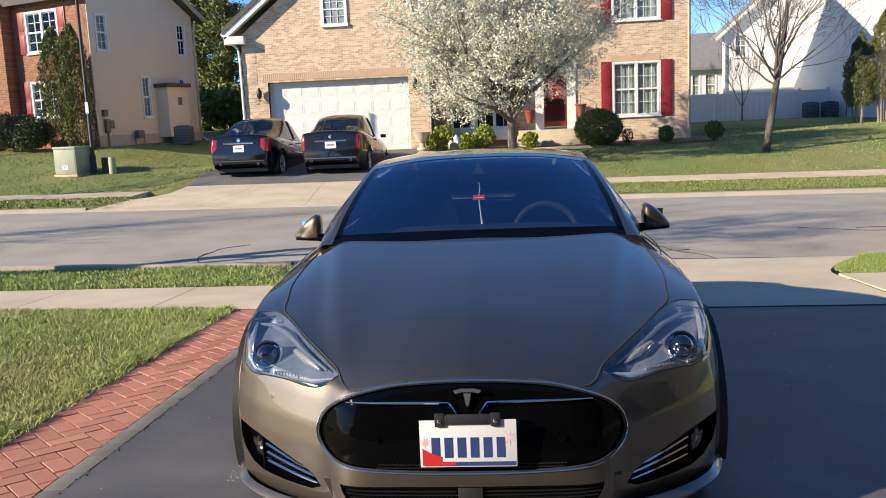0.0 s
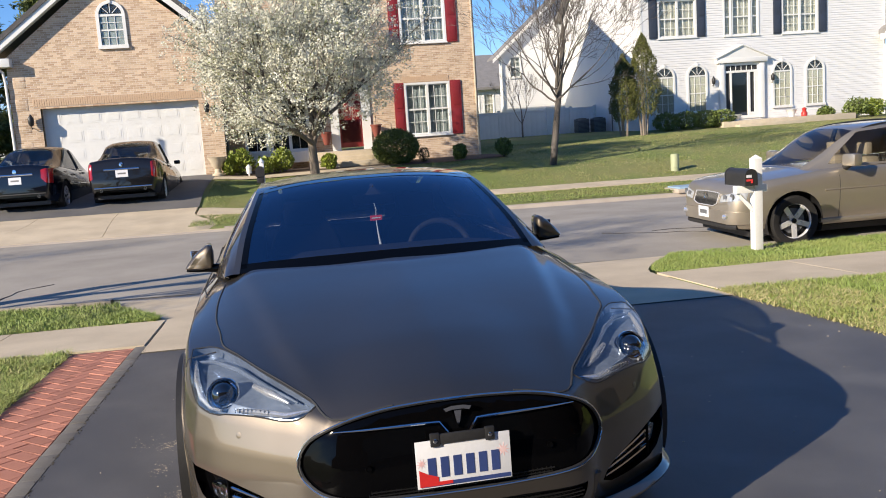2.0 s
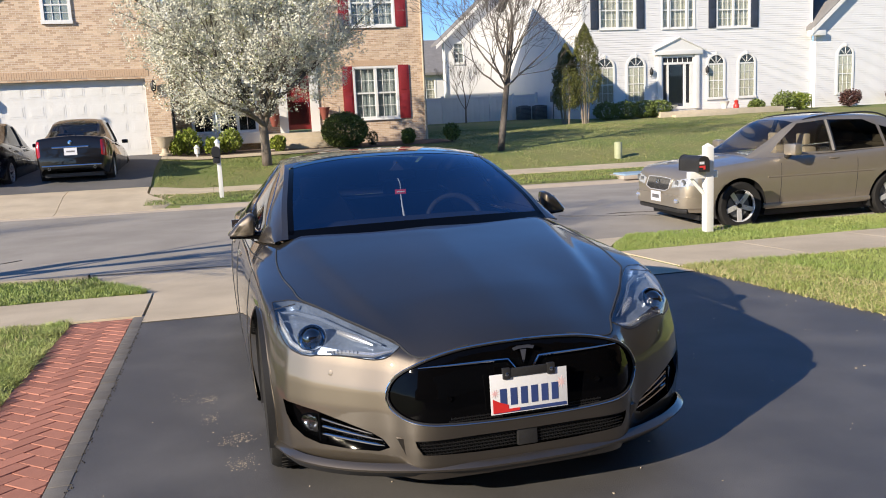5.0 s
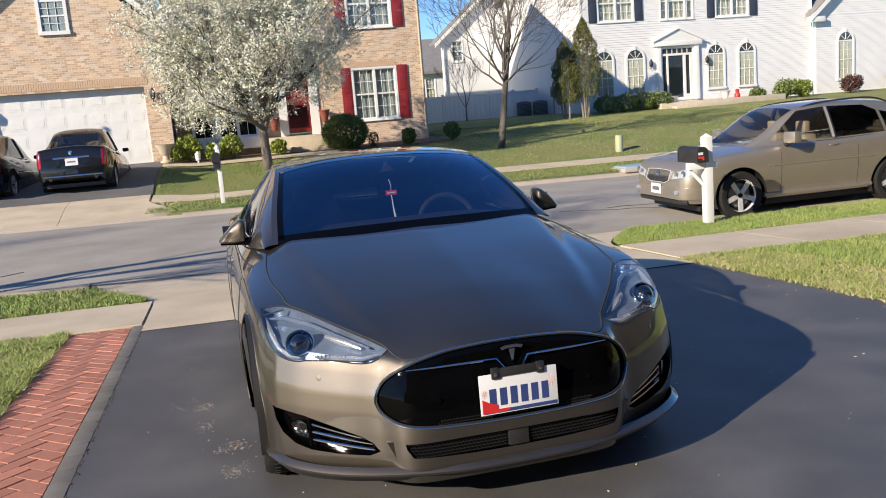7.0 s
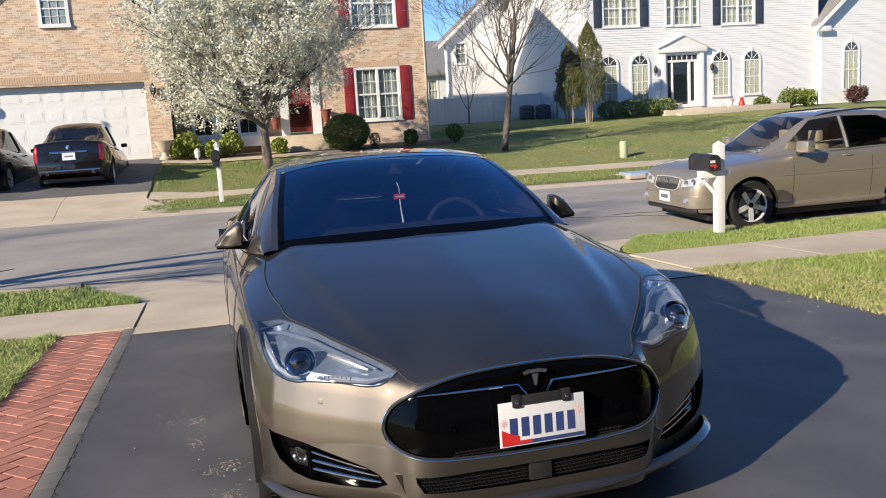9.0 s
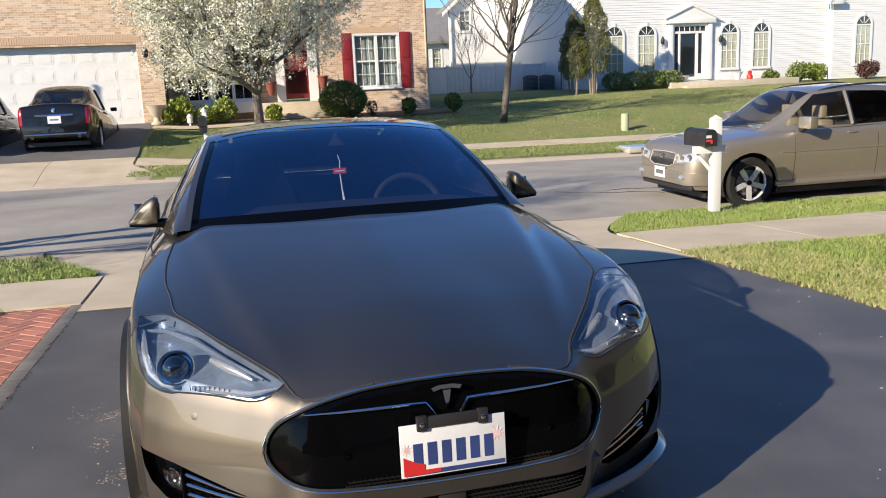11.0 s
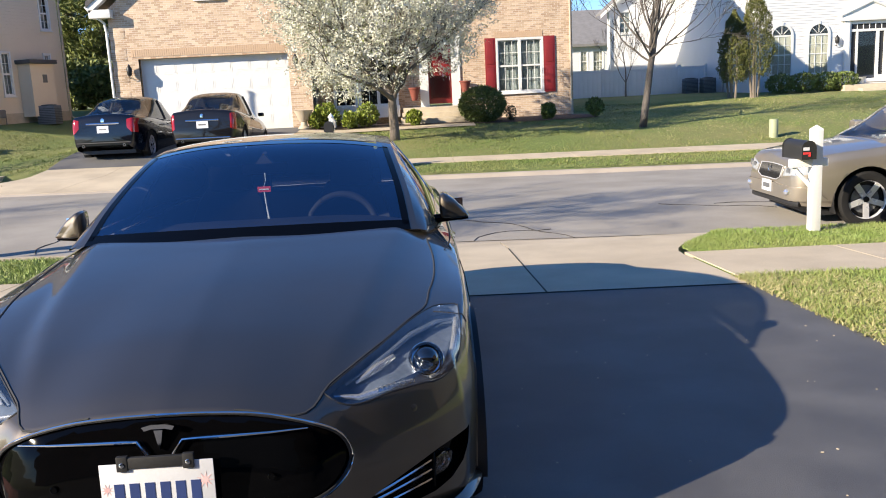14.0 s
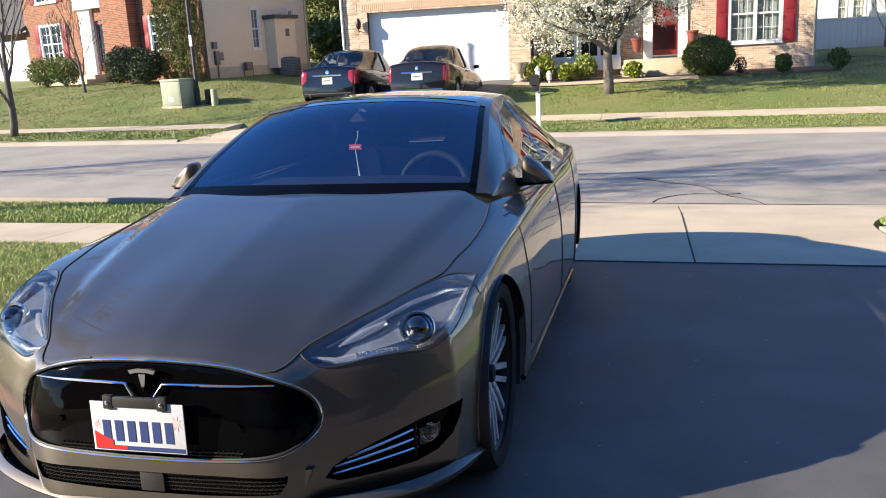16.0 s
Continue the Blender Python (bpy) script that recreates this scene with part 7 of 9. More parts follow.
    part("roof", roof_slab([(16.4, 47.6, 7.3), (30.3, 47.6, 7.3), (30.3, 41.6, 11.0), (16.4, 41.6, 11.0)]), "shingle_grey", h, "grey shingle roof")
    part("gutter", tube(bmesh.new(), [(16.4, Y - 0.38, 7.3), (30.2, Y - 0.38, 7.3)], 0.06, 8), "white", h, "white gutter")
    part("downspout", tube(bmesh.new(), [(29.9, Y - 0.08, 7.2), (29.9, Y - 0.08, 0.8)], 0.04, 8), "white", h, "white downspout")
    # rear wing
    rear = bmesh.new()
    hl = [(13.5, 4.42, 14.15, 5.62)]
    cells(rear, 12.85, 17.0, 0.3, 5.7, 47.4, 47.6, hl)
    lap(rear, 12.85, 17.0, 0.5, 5.7, 47.4, [(13.43, 4.35, 14.22, 5.69)])
    slab(rear, [(12.85, 5.7), (17.0, 5.7), (17.0, 9.3)], 0.1, Matrix.Translation((0, 47.4, 0)))
    part("wall", rear, "siding", h, "white rear wing wall", smooth=False)
    window(h, 13.5, 4.42, 14.15, 5.62, 47.4, 1, (2, 4), "blind", 0.06)
    part("roof", roof_slab([(12.4, 47.1, 5.5), (12.4, 48.6, 5.5), (17.2, 48.6, 9.7), (17.2, 47.1, 9.7)], 0.1), "shingle_grey", h, "grey shingle roof")
    bb = bmesh.new()
    slab(bb, [(12.35, 5.28), (17.2, 9.5), (17.2, 9.72), (12.35, 5.5)], 0.05, Matrix.Translation((0, 47.04, 0)))
    part("bargeboard", bb, "white", h, "white gable bargeboard", smooth=False)
    part("downspout", tube(bmesh.new(), [(12.9, 47.3, 5.5), (12.9, 47.3, 0.6)], 0.05, 8), "white", h, "white downspout")


def build_far_house():
    h = thing("far_house", Matrix.Identity(4), "low white house with a grey roof behind the fence", "house")
    wall = cells(bmesh.new(), 6, 17.5, 0.3, 4.3, 58, 58.2, [(13.45, 2.5, 13.95, 3.95), (14.35, 2.5, 15.05, 3.95)])
    lap(wall, 6, 17.5, 0.5, 4.3, 58, [(13.35, 2.4, 14.05, 4.05), (14.25, 2.4, 15.15, 4.05)])
    part("wall", wall, "siding", h, "white lapped wall", smooth=False)
    window(h, 13.45, 2.5, 13.95, 3.95, 58, 1, (2, 4), "curtain", 0.07)
    window(h, 14.35, 2.5, 15.05, 3.95, 58, 1, (3, 4), "curtain", 0.07)
    part("roof", roof_slab([(5.6, 57.6, 4.25), (18, 57.6, 4.25), (18, 63, 7.0), (5.6, 63, 7.0)]), "shingle_grey", h, "grey shingle roof")


def build_tan_house():
    h = thing("tan_house", Matrix.Translation((-14.8, 28.0, 0)) @ pose(0, 0, 0, 0, 0, -23), "two-storey house with tan siding and red brick front", "house")
    fh = [(-3.30, 4.75, -1.62, 6.2), (-3.37, 2.3, -1.95, 3.6), (-7.35, 1.6, -6.3, 3.7), (-11.7, 2.1, -10.0, 3.72), (-11.7, 4.75, -10.0, 6.2)]
    wall = cells(bmesh.new(), -13.0, -0.02, 0.4, 6.6, 0, 0.25, fh)
    part("wall", wall, "red_brick", h, "red brick front wall", smooth=False)
    # brick projection beside the window, and a lower garage wing
    part("wall", box(-5.95, -0.5, 0.4, -4.12, -0.003, 6.6), "red_brick", h, "red brick projecting bay", smooth=False)
    for x0, z0, x1, z1 in (fh[0], fh[1], fh[3], fh[4]):
        window(h, x0, z0, x1, z1, 0.0, 2, (2, 4), "curtain", 0.06, label="white twin window with pale curtains")
        shutter(h, x0 - 0.48, z0 - 0.05, x0 - 0.08, z1 + 0.08, 0.0, "shutter_red", "dark red shutter")
        shutter(h, x1 + 0.08, z0 - 0.05, x1 + 0.48, z1 + 0.08, 0.0, "shutter_red", "dark red shutter")
    d = part("front_door", box(-7.3, 0.08, 1.65, -6.35, 0.14, 3.66, 0.01), "shutter_red", h, "dark red front door")
    part("storm_pane", box(-7.2, 0.05, 1.9, -6.45, 0.056, 3.55), "glass", d, smooth=False)
    tr = bmesh.new()
    for a in ((-8.2, -0.15, 1.4, -7.35, 0.1, 4.2), (-6.3, -0.15, 1.4, -5.98, 0.1, 4.2), (-8.3, -0.3, 4.2, -5.96, 0.1, 4.75)):
        cuboid(tr, *a)
    cuboid(tr, -8.2, -0.1, 4.75, -5.98, 0.1, 6.4)
    part("door_surround", tr, "white", h, "white pillared door surround", smooth=False)
    for k in range(3):
        part("step", box(-10.4 + 0.3 * k, -1.9 + 0.4 * k, 0.6, -6.0, -0.02 - 0.001 * k, 1.12 + 0.17 * k, 0.02), "stone", h, "stone front step")
    part("garage_wing", box(-20, 0.3, 0.4, -13.02, 7, 3.6), "red_brick", h, "red brick garage wing", smooth=False)
    gd = part("garage_door", box(-18.2, 0.2, 0.95, -13.4, 0.28, 3.25, 0.01), "white", h, "white garage door")
    for r in range(4):
        for c in range(8):
            px, pz = -18.2 + (c + 0.5) * 0.6, 0.95 + (r + 0.5) * 0.575
            part("panel", box(px - 0.23, 0.18, pz - 0.2, px + 0.23, 0.21, pz + 0.2, 0.01), "white", gd)
    part("wing_roof", roof_slab([(-20.4, -0.3, 3.5), (-12.9, -0.3, 3.5), (-12.9, 4, 6.2), (-20.4, 4, 6.2)]), "shingle", h, "dark shingle roof")
    # side wall in tan siding
    side = bmesh.new()
    D = 5.3
    sh = [(0.34, 4.64, 0.80, 5.94), (4.40, 4.64, 4.84, 5.88), (2.30, 2.16, 2.70, 3.72), (4.34, 2.2, 4.64, 3.7)]
    m = pose(0, 0, 0, 0, 0, 90)
    cells(side, 0, D, 1.35, 6.25, -0.0, 0.22, sh)
    lap(side, 0, D, 1.5, 6.25, 0.0, [(a - 0.05, b - 0.05, c + 0.05, e + 0.05) for a, b, c, e in sh], 0.12, 0.014)
    for k in range(20):
        z, z2 = 6.25 + k * 0.16, 6.25 + (k + 1) * 0.16
        e0, e1 = D - 0.26 * k, D - 0.26 * (k + 1)
        v = [side.verts.new(p) for p in ((0, -0.014, z), (max(e0, 0.1), -0.014, z), (max(e1, 0.1), 0, z2), (0, 0, z2), (0, 0, z), (max(e0, 0.1), 0, z))]
        side.faces.new((v[0], v[1], v[2], v[3]))
        side.faces.new((v[4], v[5], v[1], v[0]))
    bmesh.ops.remove_doubles(side, verts=side.verts, dist=0.0004)
    for v in side.verts:
        v.co = m @ v.co
    part("wall", side, "tan", h, "tan lapped siding wall", smooth=False)
    part("foundation", box(-0.20, 0.0, 0.5, 0.03, D + 0.05, 1.5), "stone", h, "pale concrete foundation", smooth=False)
    for a, b, c, e in sh:
        window(h, a, b, c, e, 0.0, 1, (2, 4), "blind", 0.045, at=m, label="narrow white double-hung window")
    # chimney chase with a small shed roof
    ch = part("chase", box(0.02, 3.0, 1.35, 0.62, 4.12, 3.3), "tan", h, "tan boxed-out bay with a small roof", smooth=False)
    part("chase_roof", box(-0.02, 2.9, 3.3, 0.75, 4.22, 3.45, 0.01), "shingle", ch, "dark little shed roof")
    part("chase_vent", box(0.62, 3.55, 2.6, 0.64, 3.75, 2.9), "grey_metal", ch, smooth=False)
    part("roof", roof_slab([(0.35, D + 0.35, 6.12), (-13.3, D + 0.35, 6.12), (-13.3, 0.2, 9.6), (0.35, 0.2, 9.6)]), "shingle", h, "dark shingle roof")
    part("roof", roof_slab([(0.35, -0.4, 6.5), (-13.3, -0.4, 6.5), (-13.3, 0.3, 9.6), (0.35, 0.3, 9.6)], 0.1), "shingle", h, "dark shingle roof")
    part("eave_board", tube(bmesh.new(), [(0.4, D + 0.4, 6.1), (0.4, 0.4, 9.6)], 0.09, 6), "stone", h, "tan eave board")
    part("downspout", tube(bmesh.new(), [(0.1, D + 0.1, 6.0), (0.08, D + 0.02, 5.6), (0.08, D, 1.3), (0.3, D + 0.2, 1.1)], 0.045, 8), "stone", h, "tan downspout")
    ac = thing("air_conditioner", Matrix.Translation((-12.75, 31.0, land(-12.75, 31.0))) @ Matrix.Diagonal((0.8, 0.8, 0.9, 1)), "grey metal air conditioning unit beside the tan house", "air conditioner")
    air_unit(ac)
    for yy, z0, z1 in ((0.36, 1.6, 2.1), (0.55, 1.75, 2.05), (0.30, 2.2, 2.45)):
        part("meter_box", box(0.02, yy - 0.09, z0, 0.16, yy + 0.09, z1, 0.01), "grey_metal", h, "grey meter box")
    part("conduit", tube(bmesh.new(), [(0.06, 0.4, 1.6), (0.06, 0.4, 0.9)], 0.025, 6), "grey_metal", h)
    part("gas_meter", box(0.1, 1.65, 1.35, 0.3, 1.95, 1.65, 0.04), "grey_metal", h, "grey gas meter")
    part("gas_pipe", tube(bmesh.new(), [(0.15, 1.6, 1.0), (0.15, 1.6, 1.6), (0.15, 2.05, 1.6), (0.15, 2.05, 1.0)], 0.022, 6), "grey_metal", h)


def air_unit(ac):
    part("casing", box(-0.42, -0.42, 0, 0.42, 0.42, 0.78, 0.03), "grey_metal", ac, "grey louvred casing")
    for k in range(9):
        part("louvre", box(-0.43, -0.43, 0.08 + k * 0.07, 0.43, 0.43, 0.10 + k * 0.07), "black", ac, smooth=False)
    part("fan_guard", lathe(bmesh.new(), [(0.36, 0.78), (0.36, 0.81), (0.1, 0.83)], 20), "black", ac)


build_brick_house()
build_white_house()
build_far_house()
build_tan_house()
for x, y in ((15.5, 41.0), (16.2, 40.4)):
    air_unit(thing("air_conditioner", Matrix.Translation((x, y, land(x, y))) @ Matrix.Diagonal((0.75, 0.75, 0.95, 1)), "dark grey air conditioning unit beside the white house", "air conditioner", "air conditioners"))
mb = thing("meter", Matrix.Translation((16.7, 39.6, land(16.7, 39.6))), "grey utility meters on the white house wall", "meter")
part("box", box(-0.12, -0.2, 0.9, 0.1, 0.2, 1.45, 0.02), "grey_metal", mb)
part("pipe", tube(bmesh.new(), [(-0.02, 0, 0.9), (-0.02, 0, 0)], 0.03, 6), "grey_metal", mb)
# white vinyl fence between the houses
fence = thing("vinyl_fence", Matrix.Identity(4), "tall white vinyl privacy fence", "fence")
P = [(7.2, 40.7), (9.2, 41.35), (11.2, 42.0), (12.6, 42.05), (13.95, 42.1), (15.3, 42.15), (16.72, 42.2)]
for (xa, ya), (xb, yb) in zip(P, P[1:]):
    le, an = math.hypot(xb - xa, yb - ya), math.degrees(math.atan2(yb - ya, xb - xa))
    m = Matrix.Translation((xa, ya, 0.46)) @ pose(0, 0, 0, 0, 0, an)
    n = int(le / 0.28)
    for k in range(n):
        part("board", box(0.08 + k * (le - 0.16) / n, -0.02, 0.08, 0.08 + (k + 1) * (le - 0.16) / n - 0.0025, 0.02, 1.72, 0.004, m=m), "white", fence)
    for z in (0.05, 1.70):
        part("rail", box(0, -0.035, z, le, 0.035, z + 0.12, 0.008, m=m), "white", fence)
for x, y in P:
    part("post", box(x - 0.065, y - 0.065, 0.35, x + 0.065, y + 0.065, 2.32, 0.01), "white", fence)
    part("post_cap", box(x - 0.085, y - 0.085, 2.32, x + 0.085, y + 0.085, 2.37, 0.02), "white", fence)
# unseen house added behind the camera to close the place and darken car reflections
back = thing("near_house", Matrix.Identity(4), "plain brick house added unseen behind the camera to darken car reflections", "house")
part("wall", box(-9, -16, 0.1, 13, -7.6, 5.8), "red_brick", back, smooth=False)
part("garage_door", box(-1.5, -7.6, 0.3, 3.4, -7.55, 2.6, 0.01), "stone", back, "tan garage door of the added unseen house")
part("roof", roof_slab([(-9.4, -7.2, 5.7), (13.4, -7.2, 5.7), (13.4, -11.6, 8.2), (-9.4, -11.6, 8.2)]), "shingle", back)

# added out of view: hides bright horizon sky from the bumper's right corner
side_house = thing("side_house", Matrix.Identity(4), "unseen dark block added to darken reflections on the car's right side", "house")
part("wall", box(12.5, -13, 0.1, 26, 3.2, 6.2), "dark_timber", side_house, smooth=False)
part("roof", roof_slab([(12.0, -13.4, 6.1), (12.0, 3.6, 6.1), (19.2, 3.6, 9.4), (19.2, -13.4, 9.4)]), "shingle", side_house)
part("roof", roof_slab([(26.5, -13.4, 6.1), (26.5, 3.6, 6.1), (19.2, 3.6, 9.4), (19.2, -13.4, 9.4)]), "shingle", side_house)


# ---- plants ----
def raw_mesh(name, verts, faces, mat, smooth=False):
    me = bpy.data.meshes.new(name)
    v, f = np.asarray(verts, np.float32), np.asarray(faces, np.int32)
    k = f.shape[1]
    me.vertices.add(len(v))
    me.vertices.foreach_set("co", v.ravel())
    me.loops.add(f.size)
    me.loops.foreach_set("vertex_index", f.ravel())
    me.polygons.add(len(f))
    me.polygons.foreach_set("loop_start", np.arange(0, f.size, k, dtype=np.int32))
    me.update(calc_edges=True)
    me.validate()
    me.materials.append(MAT[mat])
    if smooth:
        me.shade_smooth()
    return me


def leaf_mesh(name, pts, size, mat, rng, flat=0.0, narrow=0.6, along=None):
    """Many small folded leaves at pts, each of four points, at random turns."""
    n = len(pts)
    pts = np.asarray(pts)
    d = rng.normal(size=(n, 3)) if along is None else along + 0.5 * rng.normal(size=(n, 3))
    d /= np.linalg.norm(d, axis=1)[:, None]
    e = rng.normal(size=(n, 3))
    e[:, 2] *= 1 - flat
    e -= (e * d).sum(1)[:, None] * d
    e /= np.linalg.norm(e, axis=1)[:, None]
    s = (size * rng.uniform(0.6, 1.35, n))[:, None]
    nrm = np.cross(d, e)
    a = pts - d * s * 0.5
    b = pts + e * s * 0.5 * narrow + nrm * s * 0.12
    c = pts + d * s * 0.5
    f = pts - e * s * 0.5 * narrow + nrm * s * 0.12
    v = np.stack([a, b, c, f], axis=1).reshape(-1, 3)
    return raw_mesh(name, v, np.arange(4 * n).reshape(n, 4), mat)


def blob(rng, n, c, r, hollow=0.55, lumps=9, rough=0.25):
    """Points in the outer layer of a lumpy round shape."""
    d = rng.normal(size=(n, 3))
    d /= np.linalg.norm(d, axis=1)[:, None]
    k = rng.normal(size=(lumps, 3))
    k /= np.linalg.norm(k, axis=1)[:, None]
    bump = np.max(np.clip(d @ k.T, 0, 1) ** 6, axis=1)
    rad = (hollow + (1 - hollow) * rng.random(n) ** 0.5) * (1 - rough + rough * bump + 0.04 * rng.normal(size=n))
    return np.asarray(c) + d * rad[:, None] * np.asarray(r)


class Boughs:
    """Grows tapering limbs that fork, and keeps their tips."""

    def __init__(self, seed, least=0.0):
        self.least = least
        self.r = random.Random(seed)
        self.bm = bmesh.new()
        self.twigs = bmesh.new()
        self.tips, self.along = [], []

    def limb(self, p, d, length, rad, level, depth, spread, up, sides=8, wobble=0.12, ratio=0.68, forks=(2, 3)):
        r = self.r
        n = 5 if level < 2 else 4
        pts, rads = [Vector(p)], [rad]
        q, d = Vector(p), Vector(d).normalized()
        for k in range(n):
            d = (d + Vector((r.gauss(0, wobble), r.gauss(0, wobble), r.gauss(0, wobble) + up * 0.12))).normalized()
            q = q + d * length / n
            pts.append(q.copy())
            rads.append(max(self.least, rad * (1 - 0.36 * (k + 1) / n)))
        tube(self.bm if level < 2 else self.twigs, pts, rads, max(3, sides - 2 * level), cap=level == 0)
        for k in range(1, n + 1):
            if level >= depth - 2:
                self.tips.append(pts[k].copy())
                self.along.append(d.copy())
        if level >= depth:
            return
        for k in range(r.randint(*forks) + (1 if level < 2 else 0)):
            at = pts[r.randint(max(2, n - 3), n)] if k else pts[-1]
            side = d.cross(Vector((r.gauss(0, 1), r.gauss(0, 1), r.gauss(0, 1)))).normalized()
            a = r.uniform(0.45, 1.0) * spread * (0.55 if k == 0 else 1)
            nd = (d * math.cos(a) + side * math.sin(a)).normalized()
            self.limb(at, nd, length * ratio * r.uniform(0.8, 1.15), max(self.least, rads[-1] * (0.85 if k == 0 else 0.66)), level + 1, depth, spread, up, sides, wobble, ratio, forks)


def join_mesh(ob_name, bm, mat, parent, label):
    return part(ob_name, bm, mat, parent, label, angle=0)


def bare_tree(x, y, h, rad, seed, label, lean=(0, 0, 1), depth=5, fork=0.35, spread=0.75, bark="bark_grey", ratio=0.70, up=0.6, buds=0, sink=0.05, forks=(2, 3), name="tree", least=0.007):
    z = land(x, y) - sink
    t = thing(name, Matrix.Translation((x, y, z)), label, "tree")
    b = Boughs(seed, least)
    b.limb((0, 0, 0), lean, h * fork, rad, 0, depth, spread, up, 10, 0.05, ratio, forks)
    part("trunk", b.bm, bark, t, "trunk and main limbs", angle=0)
    tw = part("twig_mass", b.twigs, bark, t, "fine bare twigs", angle=0)
    tagged(tw, kind="stuff")
    if buds:
        rng = np.random.default_rng(seed)
        tips = np.array([tuple(p) for p in b.tips])
        tips = tips[tips[:, 0] < 1.6]
        idx = rng.integers(0, len(tips), buds)
        ob = new("buds", leaf_mesh("buds", tips[idx] + rng.normal(size=(buds, 3)) * 0.10, 0.05, "bud", rng))
        ob.parent = t
        tagged(ob, "tiny red buds", kind="stuff")
    return t


def street_tree(x, y):
    t = thing("street_tree", Matrix.Translation((x, y, land(x, y) - 0.05)), "bare grey street tree on the far lawn", "tree")
    b = Boughs(31, 0.0055)
    r = b.r
    b.limb((0, 0, 0), (0.11, 0, 1), 3.0, 0.12, 0, 0, 0.4, 0.3, 12, 0.03)
    for k in range(15):
        a = 2.4 * k + r.uniform(-0.3, 0.3)
        tilt = 0.22 + 0.80 * (k / 14) + r.uniform(-0.1, 0.1)
        zz = 3.0 - 1.0 * (k / 14)
        d = (math.sin(tilt) * math.cos(a), math.sin(tilt) * math.sin(a), math.cos(tilt))
        b.limb((0.11 * zz, 0, zz), d, r.uniform(1.2, 1.8), 0.034, 1, 6, 0.62, 0.40, 8, 0.12, 0.72, (2, 3))
    part("trunk", b.bm, "bark_grey", t, "grey trunk and main limbs", angle=0)
    tagged(part("twig_mass", b.twigs, "bark_grey", t, "fine bare twigs", angle=0), kind="stuff")


def flowering_tree(x, y):
    z = land(x, y) - 0.05
    t = thing("pear_tree", Matrix.Translation((x, y, z)) @ Matrix.Diagonal((0.97, 0.95, 0.91, 1)), "white-blossomed pear tree with a round crown", "tree")
    rng = np.random.default_rng(7)
    b = Boughs(11, 0.011)
    r = b.r
    b.limb((0, 0, 0), (0.02, 0, 1), 1.9, 0.16, 0, 0, 0.4, 0.5, 12, 0.03)
    for k in range(20):
        a = 2 * math.pi * k / 20 * 2.4 + r.uniform(-0.3, 0.3)
        tilt = r.uniform(0.18, 1.15)
        zz = r.uniform(1.25, 2.3)
        d = (math.sin(tilt) * math.cos(a), math.sin(tilt) * math.sin(a), math.cos(tilt))
        b.limb((0.03, 0, zz), d, r.uniform(1.7, 2.5), 0.075, 1, 4, 0.62, 0.5, 8, 0.10, 0.66)
    tips = np.array([tuple(p) for p in b.tips])
    tips = tips[tips[:, 2] > 0.75]
    part("trunk", b.bm, "bark", t, "dark grey-brown trunk and limbs", angle=0)
    tagged(part("twig_mass", b.twigs, "bark", t, "dark twigs", angle=0), kind="stuff")
    # clusters of blossom along the outer twigs
    n = 6200
    base = tips[rng.integers(0, len(tips), n)] + rng.normal(size=(n, 3)) * 0.13
    c, rr = np.array([0.3, 0, 4.25]), np.array([4.3, 3.8, 4.2])
    q = (base - c) / rr
    inside_ = (q ** 2).sum(1) < 1.05
    thin = rng.random(n) < np.where(base[:, 0] > 2.5, 0.62, 0.97)
    base = base[inside_ & thin]
    extra = blob(rng, 3000, c + np.array([-0.3, 0, -0.1]), rr * 0.93, 0.62, 22, 0.30)
    keep = (extra[:, 2] > 0.9 + 0.28 * np.abs(extra[:, 0] - 0.2)) & ((extra[:, 0] < 2.4) | (rng.random(len(extra)) < 0.55))
    base = np.vstack([base, extra[keep]])
    hem = np.interp(base[:, 0], [-4, -2.6, -1.5, -0.5, 0.8, 1.5, 2.6, 4], [2.7, 1.8, 1.3, 1.75, 1.9, 2.1, 2.7, 3.3])
    base = base[base[:, 2] > hem + rng.normal(size=len(base)) * 0.12]
    m = 19
    pts = np.repeat(base, m, axis=0) + rng.normal(size=(len(base) * m, 3)) * 0.062
    ob = new("blossom", leaf_mesh("blossom", pts, 0.05, "blossom", rng, narrow=0.95))
    ob.parent = t
    tagged(ob, "clusters of white blossom", kind="stuff")
    g = base[rng.random(len(base)) < 0.35]
    ob = new("young_leaves", leaf_mesh("young_leaves", np.repeat(g, 2, axis=0) + rng.normal(size=(len(g) * 2, 3)) * 0.08, 0.06, "leaf_yellow", rng))
    ob.parent = t
    tagged(ob, "a few pale young leaves", kind="stuff")


